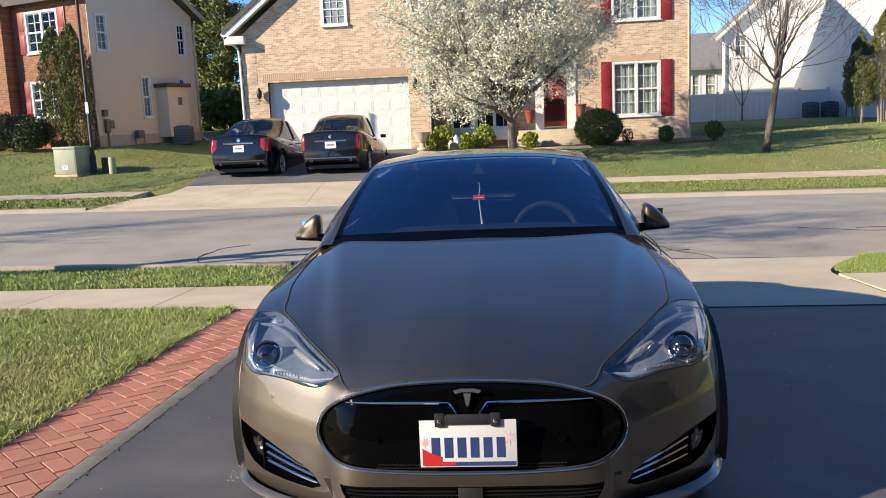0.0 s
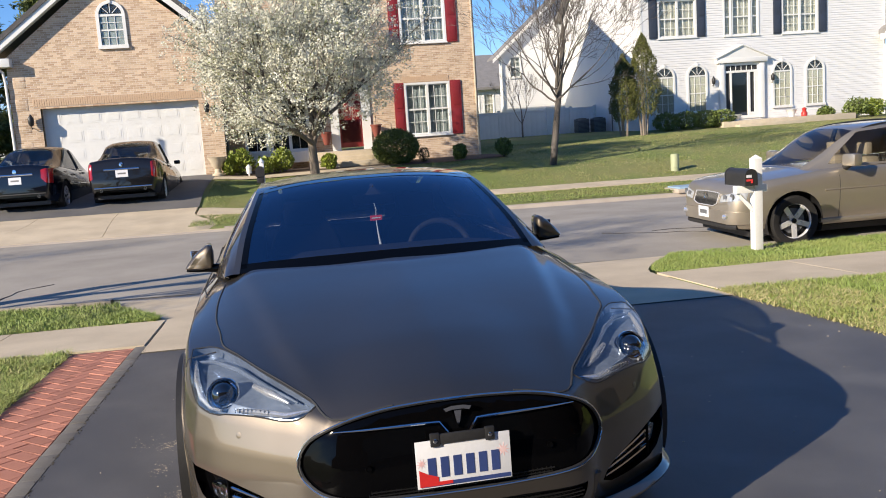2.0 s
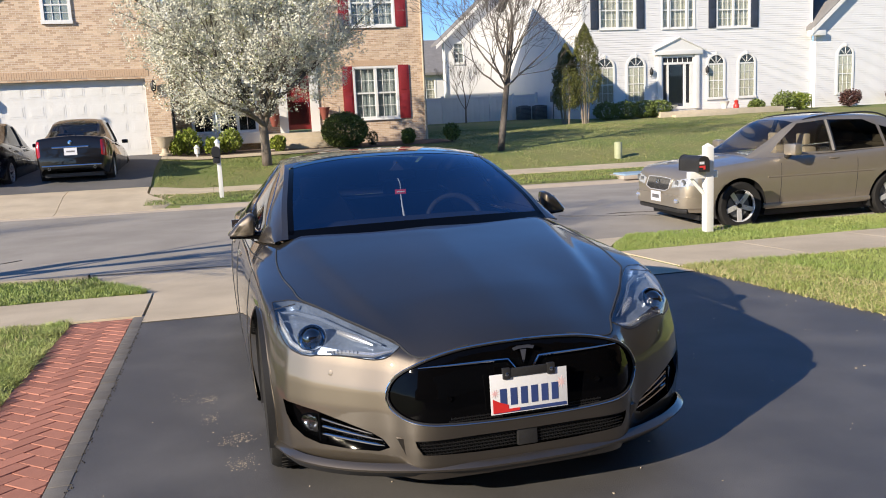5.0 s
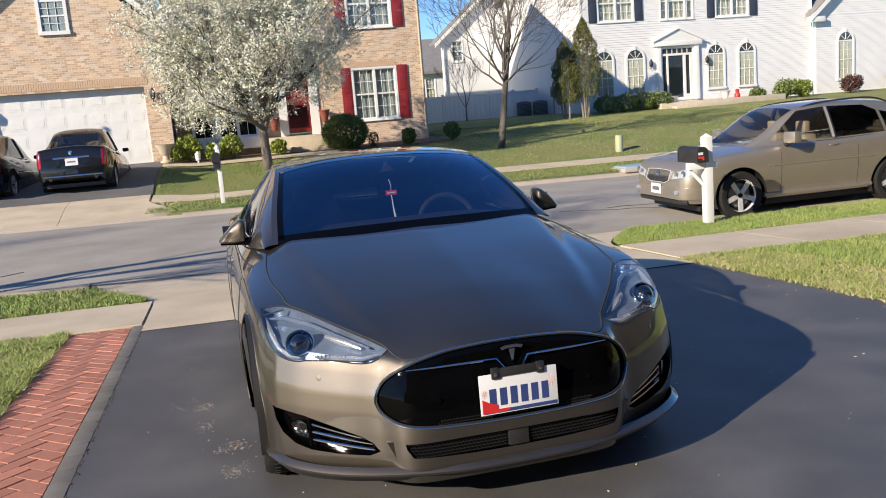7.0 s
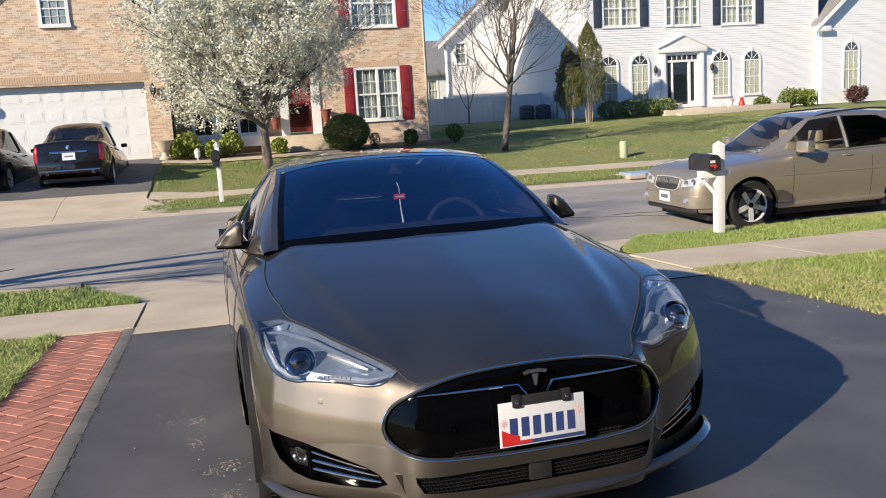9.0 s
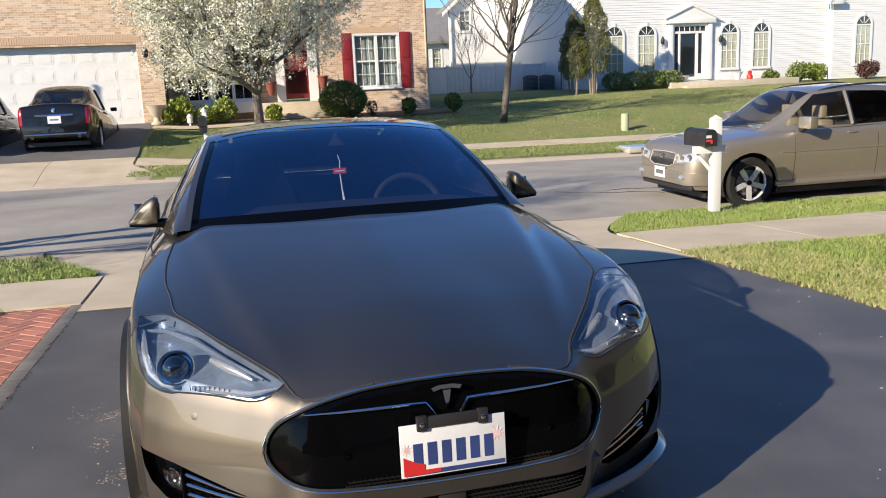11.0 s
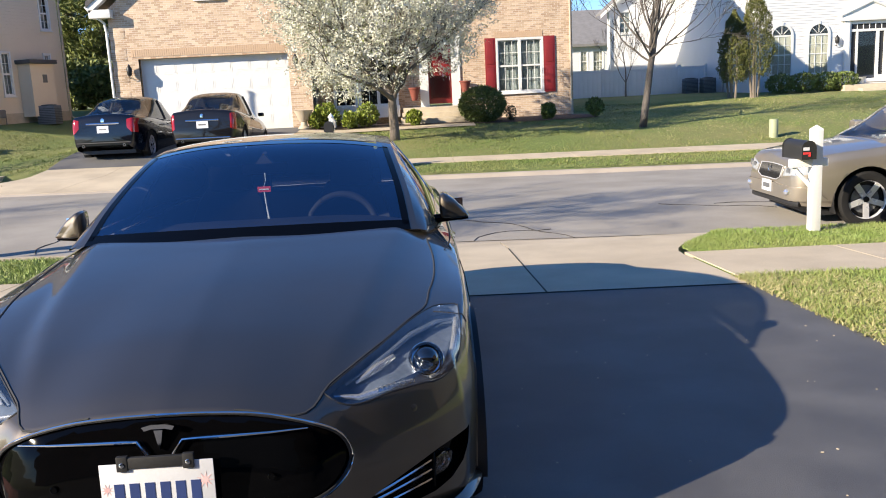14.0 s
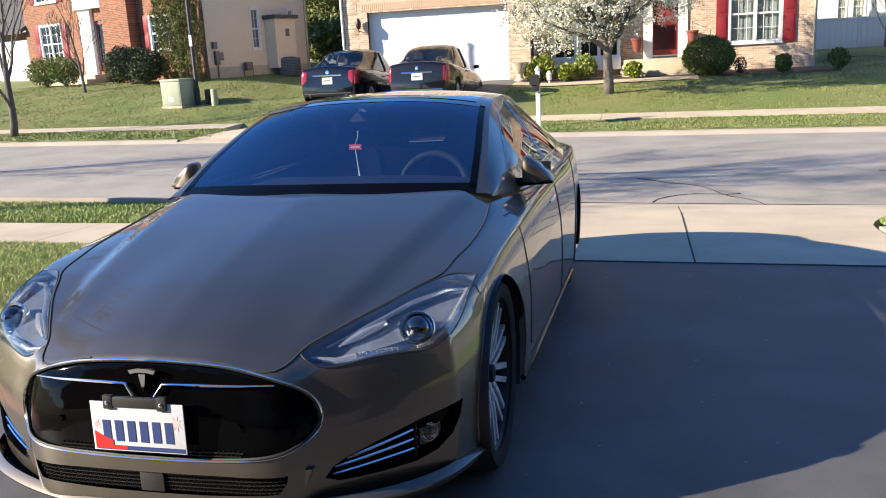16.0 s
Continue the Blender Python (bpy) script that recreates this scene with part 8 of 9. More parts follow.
def shrub(x, y, r, n, mat, seed, label, name="shrub", size=0.06, squash=(1, 1, 1), upright=False, category="shrub", lumps=9, hollow=0.35, z=None, group="", rough=0.25):
    z0 = land(x, y) if z is None else z
    t = thing(name, Matrix.Translation((x, y, z0)), label, category, group)
    rng = np.random.default_rng(seed)
    rad = np.array(squash) * r
    pts = blob(rng, n, (0, 0, rad[2] * 0.95), rad, hollow, lumps, rough)
    pts = pts[pts[:, 2] > 0.0]
    al = None
    if upright:
        al = (pts - np.array([0, 0, -0.2 * r]))
        al /= np.linalg.norm(al, axis=1)[:, None]
    ob = new("leaves", leaf_mesh("leaves", pts, size, mat, rng, along=al))
    ob.parent = t
    st = bmesh.new()
    rr = random.Random(seed)
    for k in range(9):
        a = rr.uniform(0, 6.28)
        e = Vector((math.cos(a) * rad[0] * 0.6, math.sin(a) * rad[1] * 0.6, rad[2] * rr.uniform(0.9, 1.5)))
        tube(st, [(0, 0, -0.05), e * 0.5 + Vector((0, 0, 0.05)), e], [0.02, 0.013, 0.005], 5)
    part("stem", st, "bark", t)
    return t


def columnar(x, y, h, r, seed, label, mat="leaf_arbor", n=12000, bare=0.0, z=None, blunt=False):
    """A narrow evergreen: sprays of foliage round a stem, uneven in outline."""
    z0 = land(x, y) if z is None else z
    t = thing("arborvitae", Matrix.Translation((x, y, z0)), label, "tree")
    rng = np.random.default_rng(seed)
    u = rng.random(n) ** 0.85
    a = rng.random(n) * 2 * math.pi
    prof = np.interp(u, [0, 0.08, 0.3, 0.6, 0.85, 1], [0.75, 0.9, 1.0, 0.98, 0.80, 0.15] if blunt else [0.62, 0.85, 1.0, 0.82, 0.45, 0.04])
    lump = 1 + 0.16 * np.sin(a * 3 + u * 17 + seed) + 0.12 * np.sin(a * 5 - u * 31)
    rad = r * prof * lump * (0.55 + 0.45 * rng.random(n) ** 0.4)
    zz = bare + (h - bare) * u
    pts = np.stack([rad * np.cos(a), rad * np.sin(a), zz + rng.normal(size=n) * 0.05], axis=1)
    al = np.stack([np.cos(a) * 0.5, np.sin(a) * 0.5, np.ones(n)], axis=1)
    ob = new("foliage", leaf_mesh("foliage", pts, 0.075, mat, rng, along=al, narrow=0.45))
    ob.parent = t
    st = bmesh.new()
    rr = random.Random(seed)
    for k in range(4 if bare else 1):
        st = bmesh.new()
        o = Vector((rr.uniform(-0.25, 0.25) * r, rr.uniform(-0.2, 0.2) * r, 0)) if bare else Vector()
        tube(st, [o * 1.0 + Vector((0, 0, -0.1)), o * 1.8 + Vector((0, 0, h * 0.3)), o * 1.2 + Vector((0, 0, h * 0.75))], [0.05, 0.04, 0.015], 6)
        part("stem", st, "stem_pale", t, "bare grey stem")
    return t


def pine(x, y, h, r, seed):
    t = thing("pine_tree", Matrix.Translation((x, y, land(x, y) - 0.1)), "tall dark green pine behind the houses", "tree", "pines behind the houses")
    rng = np.random.default_rng(seed)
    rr = random.Random(seed)
    st = bmesh.new()
    tube(st, [(0, 0, 0), (0.1, 0, h * 0.5), (0, 0, h)], [0.24, 0.16, 0.03], 8)
    pts, al = [], []
    for k in range(130):
        u = rr.random() ** 0.8
        z = h * (0.03 + 0.97 * u)
        a = rr.uniform(0, 6.28)
        le = r * (1 - u * 0.82) * rr.uniform(0.6, 1.1)
        e = Vector((math.cos(a) * le, math.sin(a) * le, z + le * 0.12))
        tube(st, [(0, 0, z - 0.1), e * 0.55 + Vector((0, 0, z * 0.45)), e], [0.04, 0.025, 0.01], 4)
        m = int(120 * (0.35 + le / r))
        f = rng.random(m) ** 0.6
        p = np.array([0, 0, z])[None] * (1 - f[:, None]) + np.array(tuple(e))[None] * f[:, None] + rng.normal(size=(m, 3)) * np.array([0.24, 0.24, 0.13])
        pts.append(p)
        al.append(np.repeat(np.array([[math.cos(a), math.sin(a), 0.5]]), m, axis=0))
    ob = new("needles", leaf_mesh("needles", np.vstack(pts), 0.26, "needle", rng, along=np.vstack(al), narrow=0.28))
    ob.parent = t
    tagged(ob, "dark green needles", kind="stuff")
    part("trunk", st, "bark", t, angle=0)


def turf(name, count, region, hgt, seed, mat, label, width=0.0055, clump=0.5, bend=0.5):
    """Blades of grass over a region: region(rng, n) gives x, y and the height of the ground."""
    rng = np.random.default_rng(seed)
    p = region(rng, count)
    n = len(p)
    a = rng.random(n) * 2 * math.pi
    patch = np.array([noise.noise(Vector((x * 0.9, y * 0.9, seed * 3.1))) for x, y, _ in p])
    tuft = np.array([noise.noise(Vector((x * 5.0, y * 5.0, seed * 1.7))) for x, y, _ in p])
    keep = rng.random(n) < np.clip(0.80 + 0.5 * patch + 0.35 * tuft, 0.3, 1)
    p, a, patch, tuft = p[keep], a[keep], patch[keep], tuft[keep]
    n = len(p)
    h = hgt * rng.uniform(0.45, 1.2, n) * np.clip(1 + 0.5 * patch + 0.3 * tuft, 0.5, 1.6)
    w = width * rng.uniform(0.7, 1.3, n)
    sx, sy = np.cos(a), np.sin(a)
    lx, ly = rng.normal(size=n) * bend * h, rng.normal(size=n) * bend * h
    v = np.zeros((n, 5, 3), np.float32)
    for k, (t, ww) in enumerate(((0, 1), (0, -1), (0.55, -0.8), (0.55, 0.8), (1, 0))):
        v[:, k, 0] = p[:, 0] + sx * w * ww + lx * t ** 2
        v[:, k, 1] = p[:, 1] + sy * w * ww + ly * t ** 2
        v[:, k, 2] = p[:, 2] + h * t * (1 - 0.25 * t * bend)
    idx = np.arange(n)[:, None] * 5
    tri = np.concatenate([idx + [0, 1, 2], idx + [0, 2, 3], idx + [3, 2, 4]], axis=0)
    ob = new(name, raw_mesh(name, v.reshape(-1, 3), tri, mat))
    return tagged(ob, label, "grass", kind="stuff")


def patch_of(x0, x1, lo, hi, h, power=1.0):
    def region(rng, n):
        x = rng.uniform(x0, x1, n)
        a, b = np.array([lo(v) for v in x]), np.array([hi(v) for v in x])
        y = a + (b - a) * rng.random(n) ** power
        return np.stack([x, y, np.array([h(q, w) for q, w in zip(x, y)]) - 0.004], axis=1)
    return region


def flare_y(d, width):
    """Where along the street side of the apron its flare has reached d."""
    ys = np.linspace(6.2, 8.3, 60)
    return float(np.interp(d, [width * smooth01(6.2, 8.3, v) for v in ys], ys))


verge_left = lambda x: min(y_near(x) - 0.12, flare_y(-1.84 - x, 0.75)) if x > -2.59 else y_near(x) - 0.12
verge_right = lambda x: min(y_near(x) - 0.12, flare_y(x - 3.54, 1.05)) if x < 4.59 else y_near(x) - 0.12
turf("lawn_grass", 170000, patch_of(-7.5, -2.52, lambda x: 0.6, lambda x: walk_near(x) + 0.02, land), 0.05, 3, "blade", "thick spring lawn grass, green and straw-coloured", 0.0029)
turf("dry_lawn_grass", 45000, patch_of(-7.5, -2.50, lambda x: 0.6, lambda x: walk_near(x) + 0.02, land), 0.055, 8, "straw", "dry straw-coloured grass in the lawn", 0.0026, bend=0.8)
turf("edge_grass", 12000, patch_of(-2.66, -2.42, lambda x: 0.6, lambda x: 5.1, land), 0.075, 5, "blade", "long grass leaning over the brick edge", 0.003, bend=0.8)
turf("lawn_grass", 24000, patch_of(-16, -7.5, lambda x: 2.0, lambda x: walk_near(x), land), 0.065, 13, "blade", "thick spring lawn grass, green and straw-coloured", 0.010)
turf("verge_grass", 65000, patch_of(-14, -1.9, lambda x: walk_far(x) - 0.02, verge_left, land), 0.06, 21, "blade_green", "deep green grass on the verge", 0.0048)
turf("lawn_grass", 125000, patch_of(3.50, 11, lambda x: 1.2, lambda x: walk_near(x) + 0.02, land), 0.045, 31, "blade_green", "bright green lawn grass beside the driveway", 0.0033)
turf("dry_lawn_grass", 9000, patch_of(3.47, 4.4, lambda x: 1.2, lambda x: walk_near(x) + 0.02, land), 0.045, 37, "straw", "dry grass along the driveway edge", 0.005, bend=0.9)
turf("verge_grass", 110000, patch_of(3.62, 16, lambda x: walk_far(x) - 0.02, verge_right, land), 0.042, 41, "blade_green", "bright green grass on the verge", 0.0034)
turf("far_lawn_grass", 30000, patch_of(-2.7, 18, lambda x: 17.1, lambda x: 18.95, land), 0.04, 51, "far_blade", "rough green verge across the street", 0.0085)
turf("far_lawn_grass", 80000, patch_of(-2.6, 26, lambda x: 20.1, lambda x: 26.4 if x < 7.4 else 33, land), 0.042, 57, "far_blade", "green lawn before the brick house", 0.0085)
turf("dry_lawn_grass", 20000, patch_of(8, 28, lambda x: 20.1, lambda x: 26.4 if x < 7.4 else 34, land), 0.04, 59, "straw", "dry tan grass in the far lawn", 0.009, bend=0.9)
turf("far_lawn_grass", 60000, patch_of(-26, -8.7, lambda x: 20.1, lambda x: 27.5, land), 0.042, 61, "far_blade", "green lawn before the tan house", 0.0085)
turf("far_lawn_grass", 14000, patch_of(-26, -9.4, lambda x: 17.1, lambda x: 18.95, land), 0.04, 67, "far_blade", "rough green verge across the street", 0.016)
turf("dry_lawn_grass", 4000, patch_of(-26, -8.7, lambda x: 17.1, lambda x: 27.5, land), 0.03, 71, "straw", "dry grass before the tan house", 0.016, bend=0.9)

flowering_tree(0.45, 22.9)
street_tree(7.98, 23.3)
bare_tree(11.9, 40, 5.2, 0.055, 9, "thin pale bare tree before the white fence", depth=6, fork=0.24, spread=0.65, up=0.7, bark="stem_pale", ratio=0.72, least=0.005)
bare_tree(-15.7, 18.2, 6.5, 0.11, 14, "young bare tree on the far verge", lean=(0.05, 0, 1), depth=5, fork=0.3, spread=0.6, up=0.6)
bare_tree(-18.6, 25.6, 4.5, 0.06, 17, "thin bare ornamental tree in the tan house's yard", depth=5, fork=0.3, spread=0.6, up=0.6)
bare_tree(-8.35, 7.4, 10.5, 0.16, 23, "bare maple with red buds on the near verge", lean=(0.03, -0.02, 1), depth=6, fork=0.24, spread=0.85, up=0.40, buds=9000, ratio=0.76, forks=(2, 3), name="maple_tree", least=0.0045)
bare_tree(-17.0, 8.4, 10.0, 0.16, 29, "bare maple with red buds further along the near verge", lean=(0.0, 0.02, 1), depth=6, fork=0.24, spread=0.8, up=0.45, buds=1200, ratio=0.75, name="maple_tree", least=0.0045)
columnar(14.75, 33.4, 3.55, 0.62, 3, "narrow evergreen with bare lower stems before the white house", bare=0.7)
columnar(15.6, 33.2, 4.4, 0.72, 4, "tall narrow evergreen with bare lower stems before the white house", bare=0.9)
columnar(38.5, 33.0, 4.6, 0.6, 6, "narrow evergreen beside the white house", bare=0.6)
columnar(-15.75, 27.15, 4.25, 0.55, 12, "tall olive-green arborvitae at the corner of the tan house", "leaf_column", 16000, blunt=True)
columnar(-14.95, 26.85, 4.35, 0.5, 13, "tall olive-green arborvitae at the corner of the tan house", "leaf_column", 16000, blunt=True)
for k, (x, y, r) in enumerate(((-17.5, 26.9, 0.95), (-16.6, 26.6, 0.85), (-18.4, 27.6, 0.8))):
    shrub(x, y, r, 7000, "leaf_dark", 80 + k, "dark broadleaf shrub before the tan house", size=0.075, squash=(1, 0.8, 0.85), group="shrubs before the tan house")
for k, (x, y) in enumerate(((-21.6, 27.4), (-20.6, 27.2))):
    shrub(x, y, 0.85, 4500, "leaf", 90 + k, "green shrub before the tan house", size=0.07, squash=(1, 0.8, 0.75), group="shrubs before the tan house")
shrub(3.45, 26.9, 0.80, 13000, "leaf", 101, "clipped round green boxwood before the brick house", "boxwood", 0.065, (1.02, 0.95, 0.78), lumps=60, hollow=0.82, rough=0.07)
for k, (x, r) in enumerate(((-2.25, 0.34), (-1.87, 0.52), (-1.05, 0.36), (-0.45, 0.48), (1.10, 0.34), (5.7, 0.32), (7.3, 0.38))):
    shrub(x, 26.95 - 0.25 * (r < 0.4), r, 900, "leaf_yellow" if x < 2 else "leaf", 110 + k, "small bright green shrub in the mulch bed", size=0.10, squash=(1, 1, 0.95), upright=True, group="small shrubs in the bed")
shrub(4.43, 26.9, 0.26, 700, "leaf_dark", 131, "small dark clipped shrub in the mulch bed", "small_shrub", 0.05, (0.8, 0.8, 1.1), lumps=30, hollow=0.7)
for k, x in enumerate((17.4, 18.4, 19.4, 20.2)):
    shrub(x, 34.7, 0.72, 1500, "leaf", 140 + k, "clipped green hedge shrub before the white house", size=0.10, squash=(0.95, 0.8, 0.62), lumps=40, hollow=0.75, group="hedge before the white house")
for k, (x, r, mt) in enumerate(((25.6, 0.5, "leaf"), (27.3, 0.75, "leaf"), (28.2, 0.7, "leaf_yellow"), (31.3, 0.72, "leaf_red"), (34.6, 0.85, "leaf_red"), (36.2, 0.9, "leaf_red"), (38.0, 0.85, "leaf_red"))):
    shrub(x, 34.6, r, 1500, mt, 150 + k, "rounded reddish shrub before the white house" if mt == "leaf_red" else "green shrub before the white house", size=0.11, squash=(1.1, 0.8, 0.7), group="shrubs before the white house")
for k, (x, y, h, r) in enumerate(((-16.3, 44, 8.2, 2.2), (-14.2, 42, 8.6, 2.3), (-12.2, 45, 9.0, 2.4), (-10.6, 47, 8.0, 2.2), (-18.6, 47, 8.0, 2.2), (-13.3, 50, 9.5, 2.4), (-9.2, 50, 8.2, 2.0))):
    pine(x, y, h, r, 200 + k)
for k, (x, y, rr) in enumerate(((-10.2, 39.5, 1.3), (-12.0, 40.5, 1.5), (-13.8, 39.8, 1.4), (-15.6, 41, 1.5), (-17.6, 42, 1.5))):
    shrub(x, y, rr, 2600, "needle", 230 + k, "dark evergreen thicket under the pines", "thicket", 0.24, (1.2, 0.9, 0.95), group="thickets under the pines")
# far woods: bare trees on the skyline
wb = Boughs(77)
for k in range(26):
    x = (-62 + k * 1.9) if k < 18 else (6 + (k - 18) * 1.6)
    y = 72 + wb.r.uniform(-6, 6)
    wb.limb((x, y, land(x, y)), (wb.r.gauss(0, 0.05), 0, 1), wb.r.uniform(3.0, 4.2), 0.2, 0, 5, 0.6, 0.6, 6, 0.08, 0.72, (2, 3))
wd = bmesh.new()
me1, me2 = mesh_of("w1", wb.bm, "woods", False), mesh_of("w2", wb.twigs, "woods", False)
for nm, me in (("far_woods", me1), ("far_twigs", me2)):
    tagged(new(nm, me), "grey bare woods beyond the houses", "woods", kind="stuff")
# rolling fallen leaves and litter on the far grass


# ---- street and yard furniture ----
def mailbox_near():
    x, y = 5.43, 7.32
    z = land(x, y)
    t = thing("mailbox", Matrix.Translation((x, y, z)), "black mailbox on a white wooden post with crossarm", "mailbox")
    part("post", box(-0.057, -0.057, -0.1, 0.057, 0.057, 1.17, 0.006), "white", t, "white square wooden post")
    cap = bmesh.new()
    lathe(cap, [(0.083, 1.17), (0.075, 1.18), (0.004, 1.225)], 4, pose(0, 0, 0, 0, 0, 45))
    part("post_cap", cap, "white", t, "low pyramid post cap", smooth=False)
    part("crossarm", box(-0.30, -0.045, 0.75, 0.13, 0.045, 0.845, 0.006), "white", t, "white crossarm")
    part("brace", tube(bmesh.new(), [(-0.05, 0, 0.52), (-0.26, 0, 0.755)], 0.03, 4), "white", t, smooth=False)
    bx = bmesh.new()
    prof = [(-0.085, 0.846), (0.085, 0.846), (0.085, 0.975)] + [(0.085 * math.cos(a), 0.975 + 0.085 * math.sin(a)) for a in np.linspace(0, math.pi, 13)[1:]]
    slab(bx, prof, 0.48, pose(-0.145, -0.14, 0, 0, 0, 0))
    part("box", bx, "black", t, "black metal mailbox")
    part("rim", slab(bmesh.new(), [(a * 1.06, 0.846 + (b - 0.846) * 1.03) for a, b in prof], 0.02, pose(-0.145, 0.335, 0, 0, 0, 0)), "black", t)
    part("flag", box(-0.215, -0.148, 0.905, -0.13, -0.141, 0.93), "tag_red", t, "small red flag", smooth=False)
    part("flag_tip", box(-0.155, -0.1485, 0.88, -0.13, -0.1415, 0.904), "tag_red", t, smooth=False)
    part("label_bar", box(-0.215, -0.146, 0.95, -0.145, -0.141, 0.985), "plate_white", t, smooth=False)


def mailbox_far():
    x, y = -0.97, 17.85
    t = thing("mailbox", Matrix.Translation((x, y, land(x, y))), "dark mailbox on a white post across the street", "mailbox")
    part("post", box(-0.05, -0.05, -0.1, 0.05, 0.05, 1.30, 0.006), "white", t, "white square post")
    part("post_cap", lathe(bmesh.new(), [(0.075, 1.30), (0.07, 1.32), (0.03, 1.37), (0.005, 1.40)], 8), "white", t)
    bx = bmesh.new()
    prof = [(-0.1, 0.98), (0.1, 0.98), (0.1, 1.12)] + [(0.1 * math.cos(a), 1.12 + 0.1 * math.sin(a)) for a in np.linspace(0, math.pi, 11)[1:]]
    slab(bx, prof, 0.48, Matrix.Translation((-0.05, -0.36, 0)))
    part("box", bx, "black", t, "dark metal mailbox")
    part("paper_tube", box(-0.13, -0.34, 0.83, 0.03, 0.1, 0.975, 0.02), "trim", t, "dark newspaper tube")


def utility():
    x, y = -13.25, 23.0
    z = land(x, y)
    t = thing("transformer_cabinet", Matrix.Translation((x, y, z)) @ pose(0, 0, 0, 0, 0, -12) @ Matrix.Diagonal((0.8, 0.9, 1.0, 1)), "grey-green transformer cabinet on the lawn", "utility box")
    part("pad", box(-0.55, -0.46, -0.06, 0.52, 0.54, 0.02, 0.01), "concrete", t)
    bm = bmesh.new()
    slab(bm, [(-0.5, 0.03), (0.35, 0.03), (0.35, 0.84), (-0.5, 0.84)], 0.85, Matrix.Translation((0, -0.42, 0)))
    part("cabinet", box(-0.52, -0.42, 0.03, 0.48, 0.5, 0.82, 0.025), "utility_green", t)
    part("lid", box(-0.54, -0.45, 0.79, 0.50, 0.52, 0.87, 0.03), "utility_green", t)
    part("door", box(-0.48, -0.432, 0.08, 0.44, -0.42, 0.76, 0.006), "utility_green", t)
    part("warning_label", box(-0.16, -0.437, 0.17, 0.10, -0.4325, 0.30), "plate_white", t, smooth=False)
    bm = bmesh.new()
    for k in range(3):
        part("label_bar", box(-0.13, -0.4385, 0.19 + k * 0.035, 0.07, -0.4372, 0.205 + k * 0.035), "grey_metal", t, smooth=False)
    lx, ly = -12.72, 23.2
    lp = thing("lamp_post", Matrix.Translation((lx, ly, land(lx, ly))), "tall slender black street lamp post", "lamp post")
    part("pole", lathe(bmesh.new(), [(0.085, -0.05), (0.085, 0.5), (0.06, 0.6), (0.05, 5.2), (0.045, 5.6)], 12), "black", lp)
    part("number_tag", box(-0.05, -0.075, 1.85, 0.05, -0.058, 2.2), "plate_white", lp, "pale tag", smooth=False)
    part("cap", lathe(bmesh.new(), [(0.06, 5.55), (0.07, 5.62), (0.02, 5.68)], 12), "black", lp)
    for px, py, hgt, rad, mt, lab in ((-12.05, 23.05, 0.52, 0.11, "pedestal", "pale green cable pedestal on the lawn"), (-12.38, 23.25, 0.48, 0.10, "black", "dark cable pedestal on the lawn"), (10.95, 20.85, 0.50, 0.12, "pedestal", "pale green cable pedestal on the lawn")):
        c = thing("cable_pedestal", Matrix.Translation((px, py, land(px, py))), lab, "cable pedestal")
        part("housing", lathe(bmesh.new(), [(rad, -0.05), (rad, hgt * 0.92), (rad * 0.93, hgt * 0.98), (rad * 0.6, hgt)], 16), mt, c)
        part("band", lathe(bmesh.new(), [(rad * 1.05, hgt * 0.2), (rad * 1.05, hgt * 0.25)], 16), mt, c)


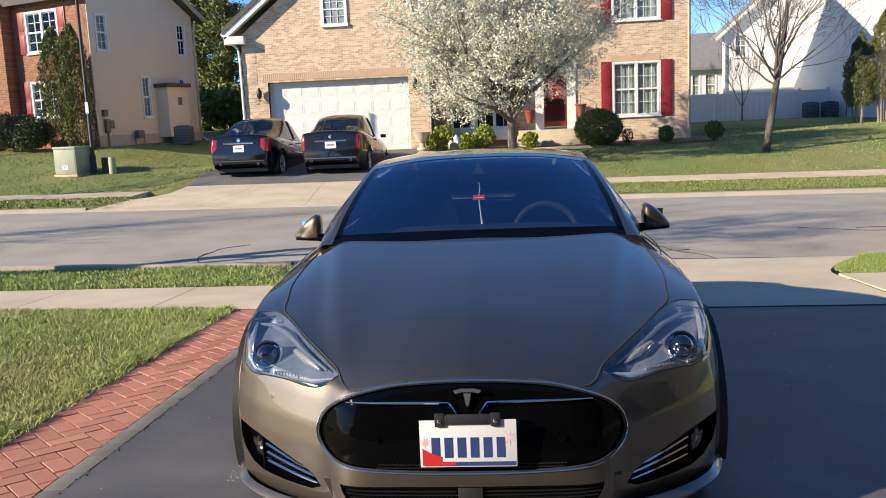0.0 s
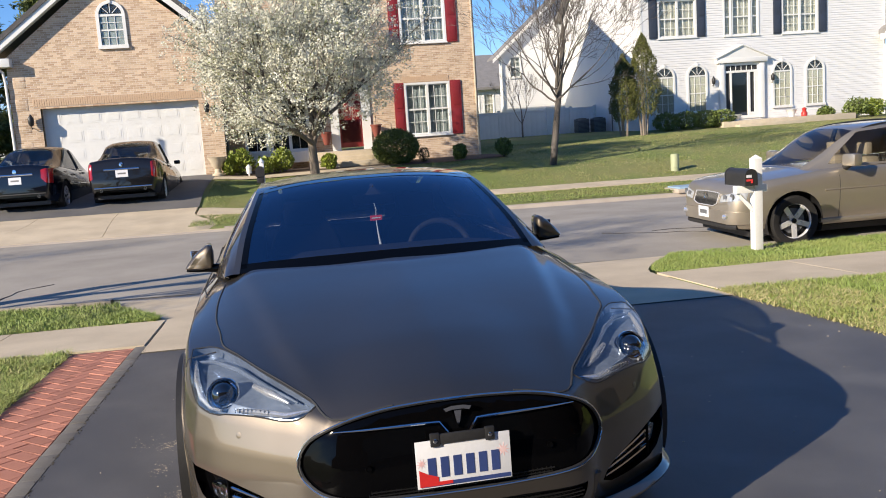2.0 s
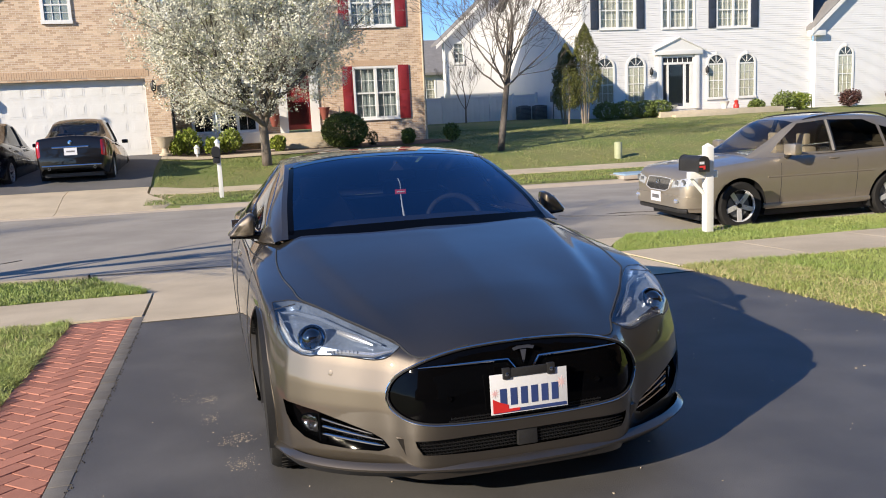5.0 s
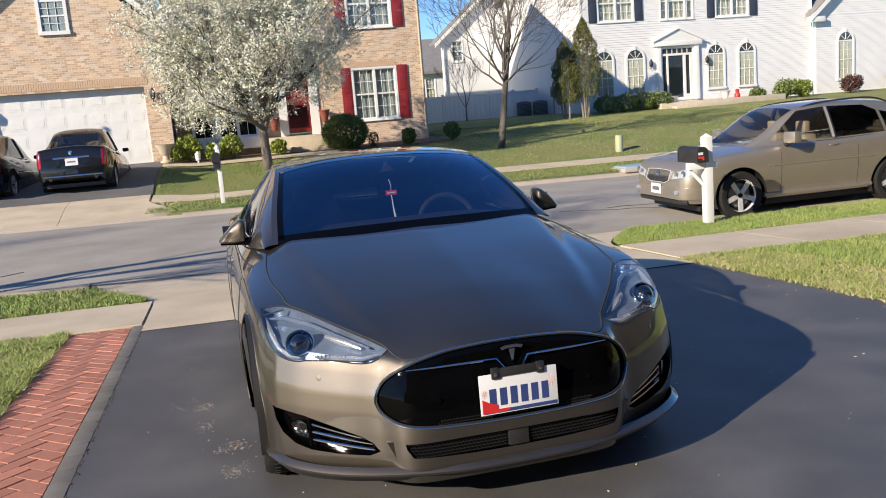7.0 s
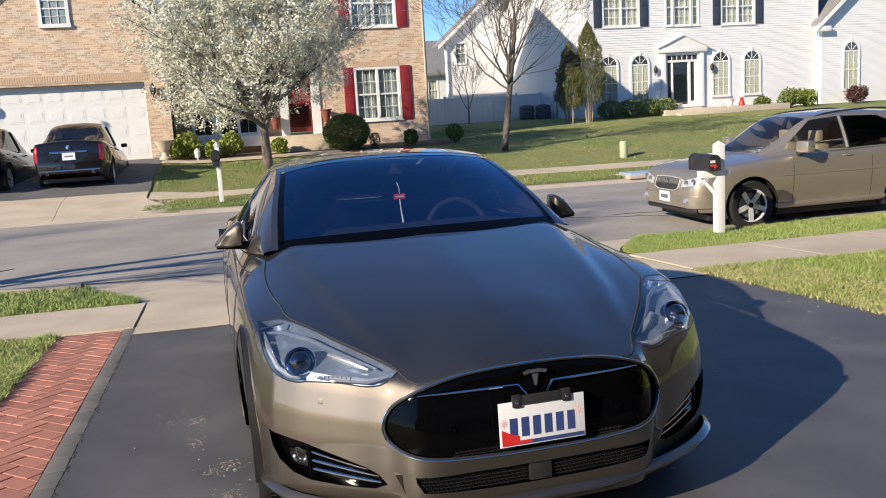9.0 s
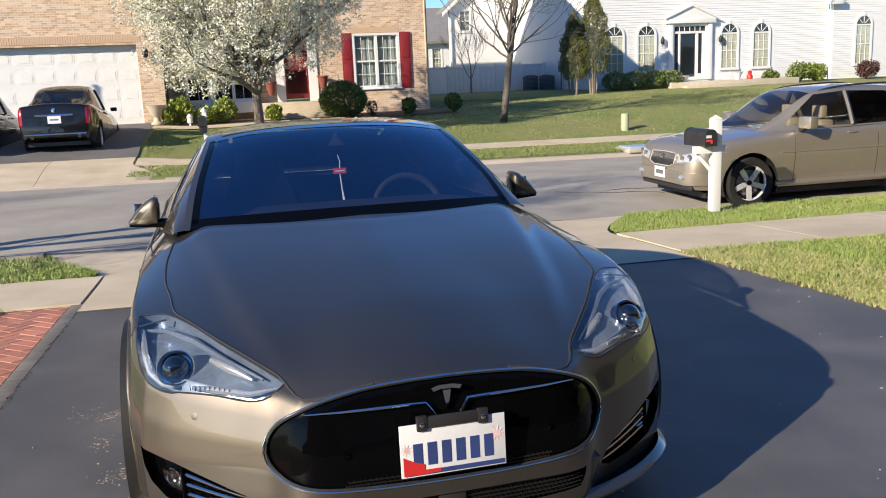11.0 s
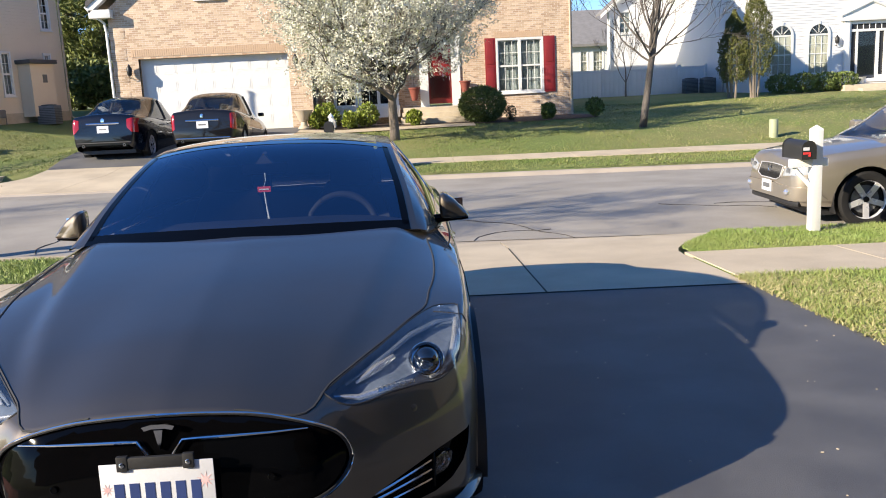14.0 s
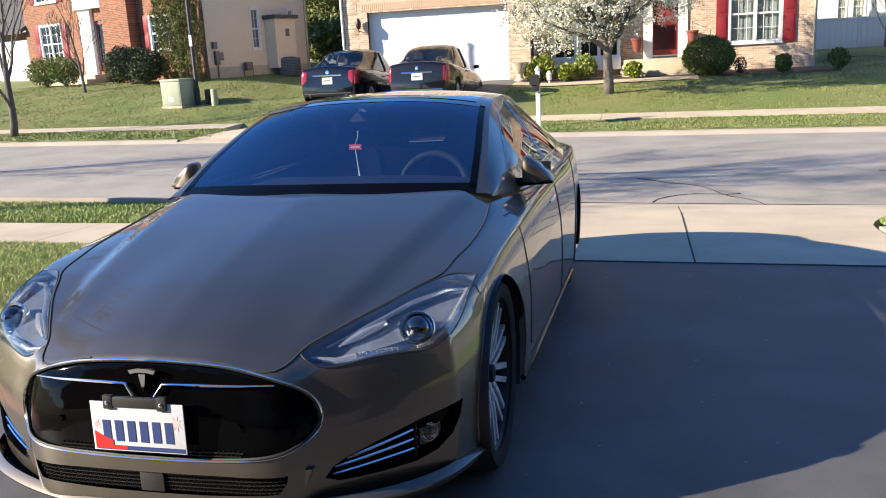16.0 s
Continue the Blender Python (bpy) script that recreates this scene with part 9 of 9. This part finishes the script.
def yard():
    y = 26.6
    u = thing("garden_urn", Matrix.Translation((-2.62, y, land(-2.62, y))), "pale stone urn beside the garage", "urn")
    part("foot", lathe(bmesh.new(), [(0.20, 0), (0.20, 0.06), (0.12, 0.12), (0.10, 0.25)], 18), "stone", u)
    part("bowl", lathe(bmesh.new(), [(0.10, 0.25), (0.2, 0.34), (0.24, 0.5), (0.31, 0.6), (0.33, 0.64), (0.28, 0.64), (0.2, 0.5)], 18), "stone", u)
    g = thing("garden_light", Matrix.Translation((-1.60, 26.2, land(-1.6, 26.2))), "small white garden light in the mulch bed", "garden light")
    part("stake", lathe(bmesh.new(), [(0.03, 0), (0.03, 0.12)], 8), "white", g)
    part("lantern", lathe(bmesh.new(), [(0.08, 0.12), (0.09, 0.3), (0.11, 0.32), (0.02, 0.42)], 10), "white", g)
    for x, zz in ((1.18, 1.62), (3.05, 1.78)):
        p = thing("hanging_pot", Matrix.Translation((x, 28.98, zz - 0.35)), "red clay pot hanging beside the front door", "flower pot", "hanging pots")
        part("pot", lathe(bmesh.new(), [(0.09, 0), (0.16, 0.25), (0.19, 0.42), (0.22, 0.42), (0.22, 0.47), (0.17, 0.47), (0.15, 0.42)], 16), "terracotta", p)
        part("bracket", tube(bmesh.new(), [(0, 0.31, 0.75), (0, 0.0, 0.78), (0, 0, 0.48)], 0.01, 5), "black", p)
    d = thing("drain_lid", Matrix.Translation((9.9, 17.25, land(9.9, 17.25))), "pale blue storm drain lid at the far kerb", "drain lid")
    part("plate", box(-0.75, -0.32, 0.0, 0.75, 0.38, 0.09, 0.02), "lid_blue", d)
    part("rim", box(-0.82, -0.38, -0.05, 0.82, 0.44, 0.05, 0.02), "curb", d)
    t = thing("planter", Matrix.Translation((24.0, 34.9, 1.02)), "white planter on the white house's porch", "planter")
    part("bowl", lathe(bmesh.new(), [(0.12, 0), (0.14, 0.1), (0.25, 0.35), (0.27, 0.36), (0.2, 0.3)], 14), "white", t)
    t = thing("porch_ornament", Matrix.Translation((24.55, 34.7, 1.02)), "small red ornament on the porch", "ornament")
    part("figure", lathe(bmesh.new(), [(0.14, 0), (0.15, 0.15), (0.08, 0.25), (0.11, 0.35), (0.04, 0.42)], 12), "red_toy", t)
    t = thing("planter", Matrix.Translation((20.9, 34.6, 1.02)), "white planter on the white house's porch", "planter")
    part("bowl", lathe(bmesh.new(), [(0.12, 0), (0.14, 0.1), (0.25, 0.3), (0.27, 0.31), (0.2, 0.26)], 14), "white", t)


mailbox_near()
mailbox_far()
utility()
yard()
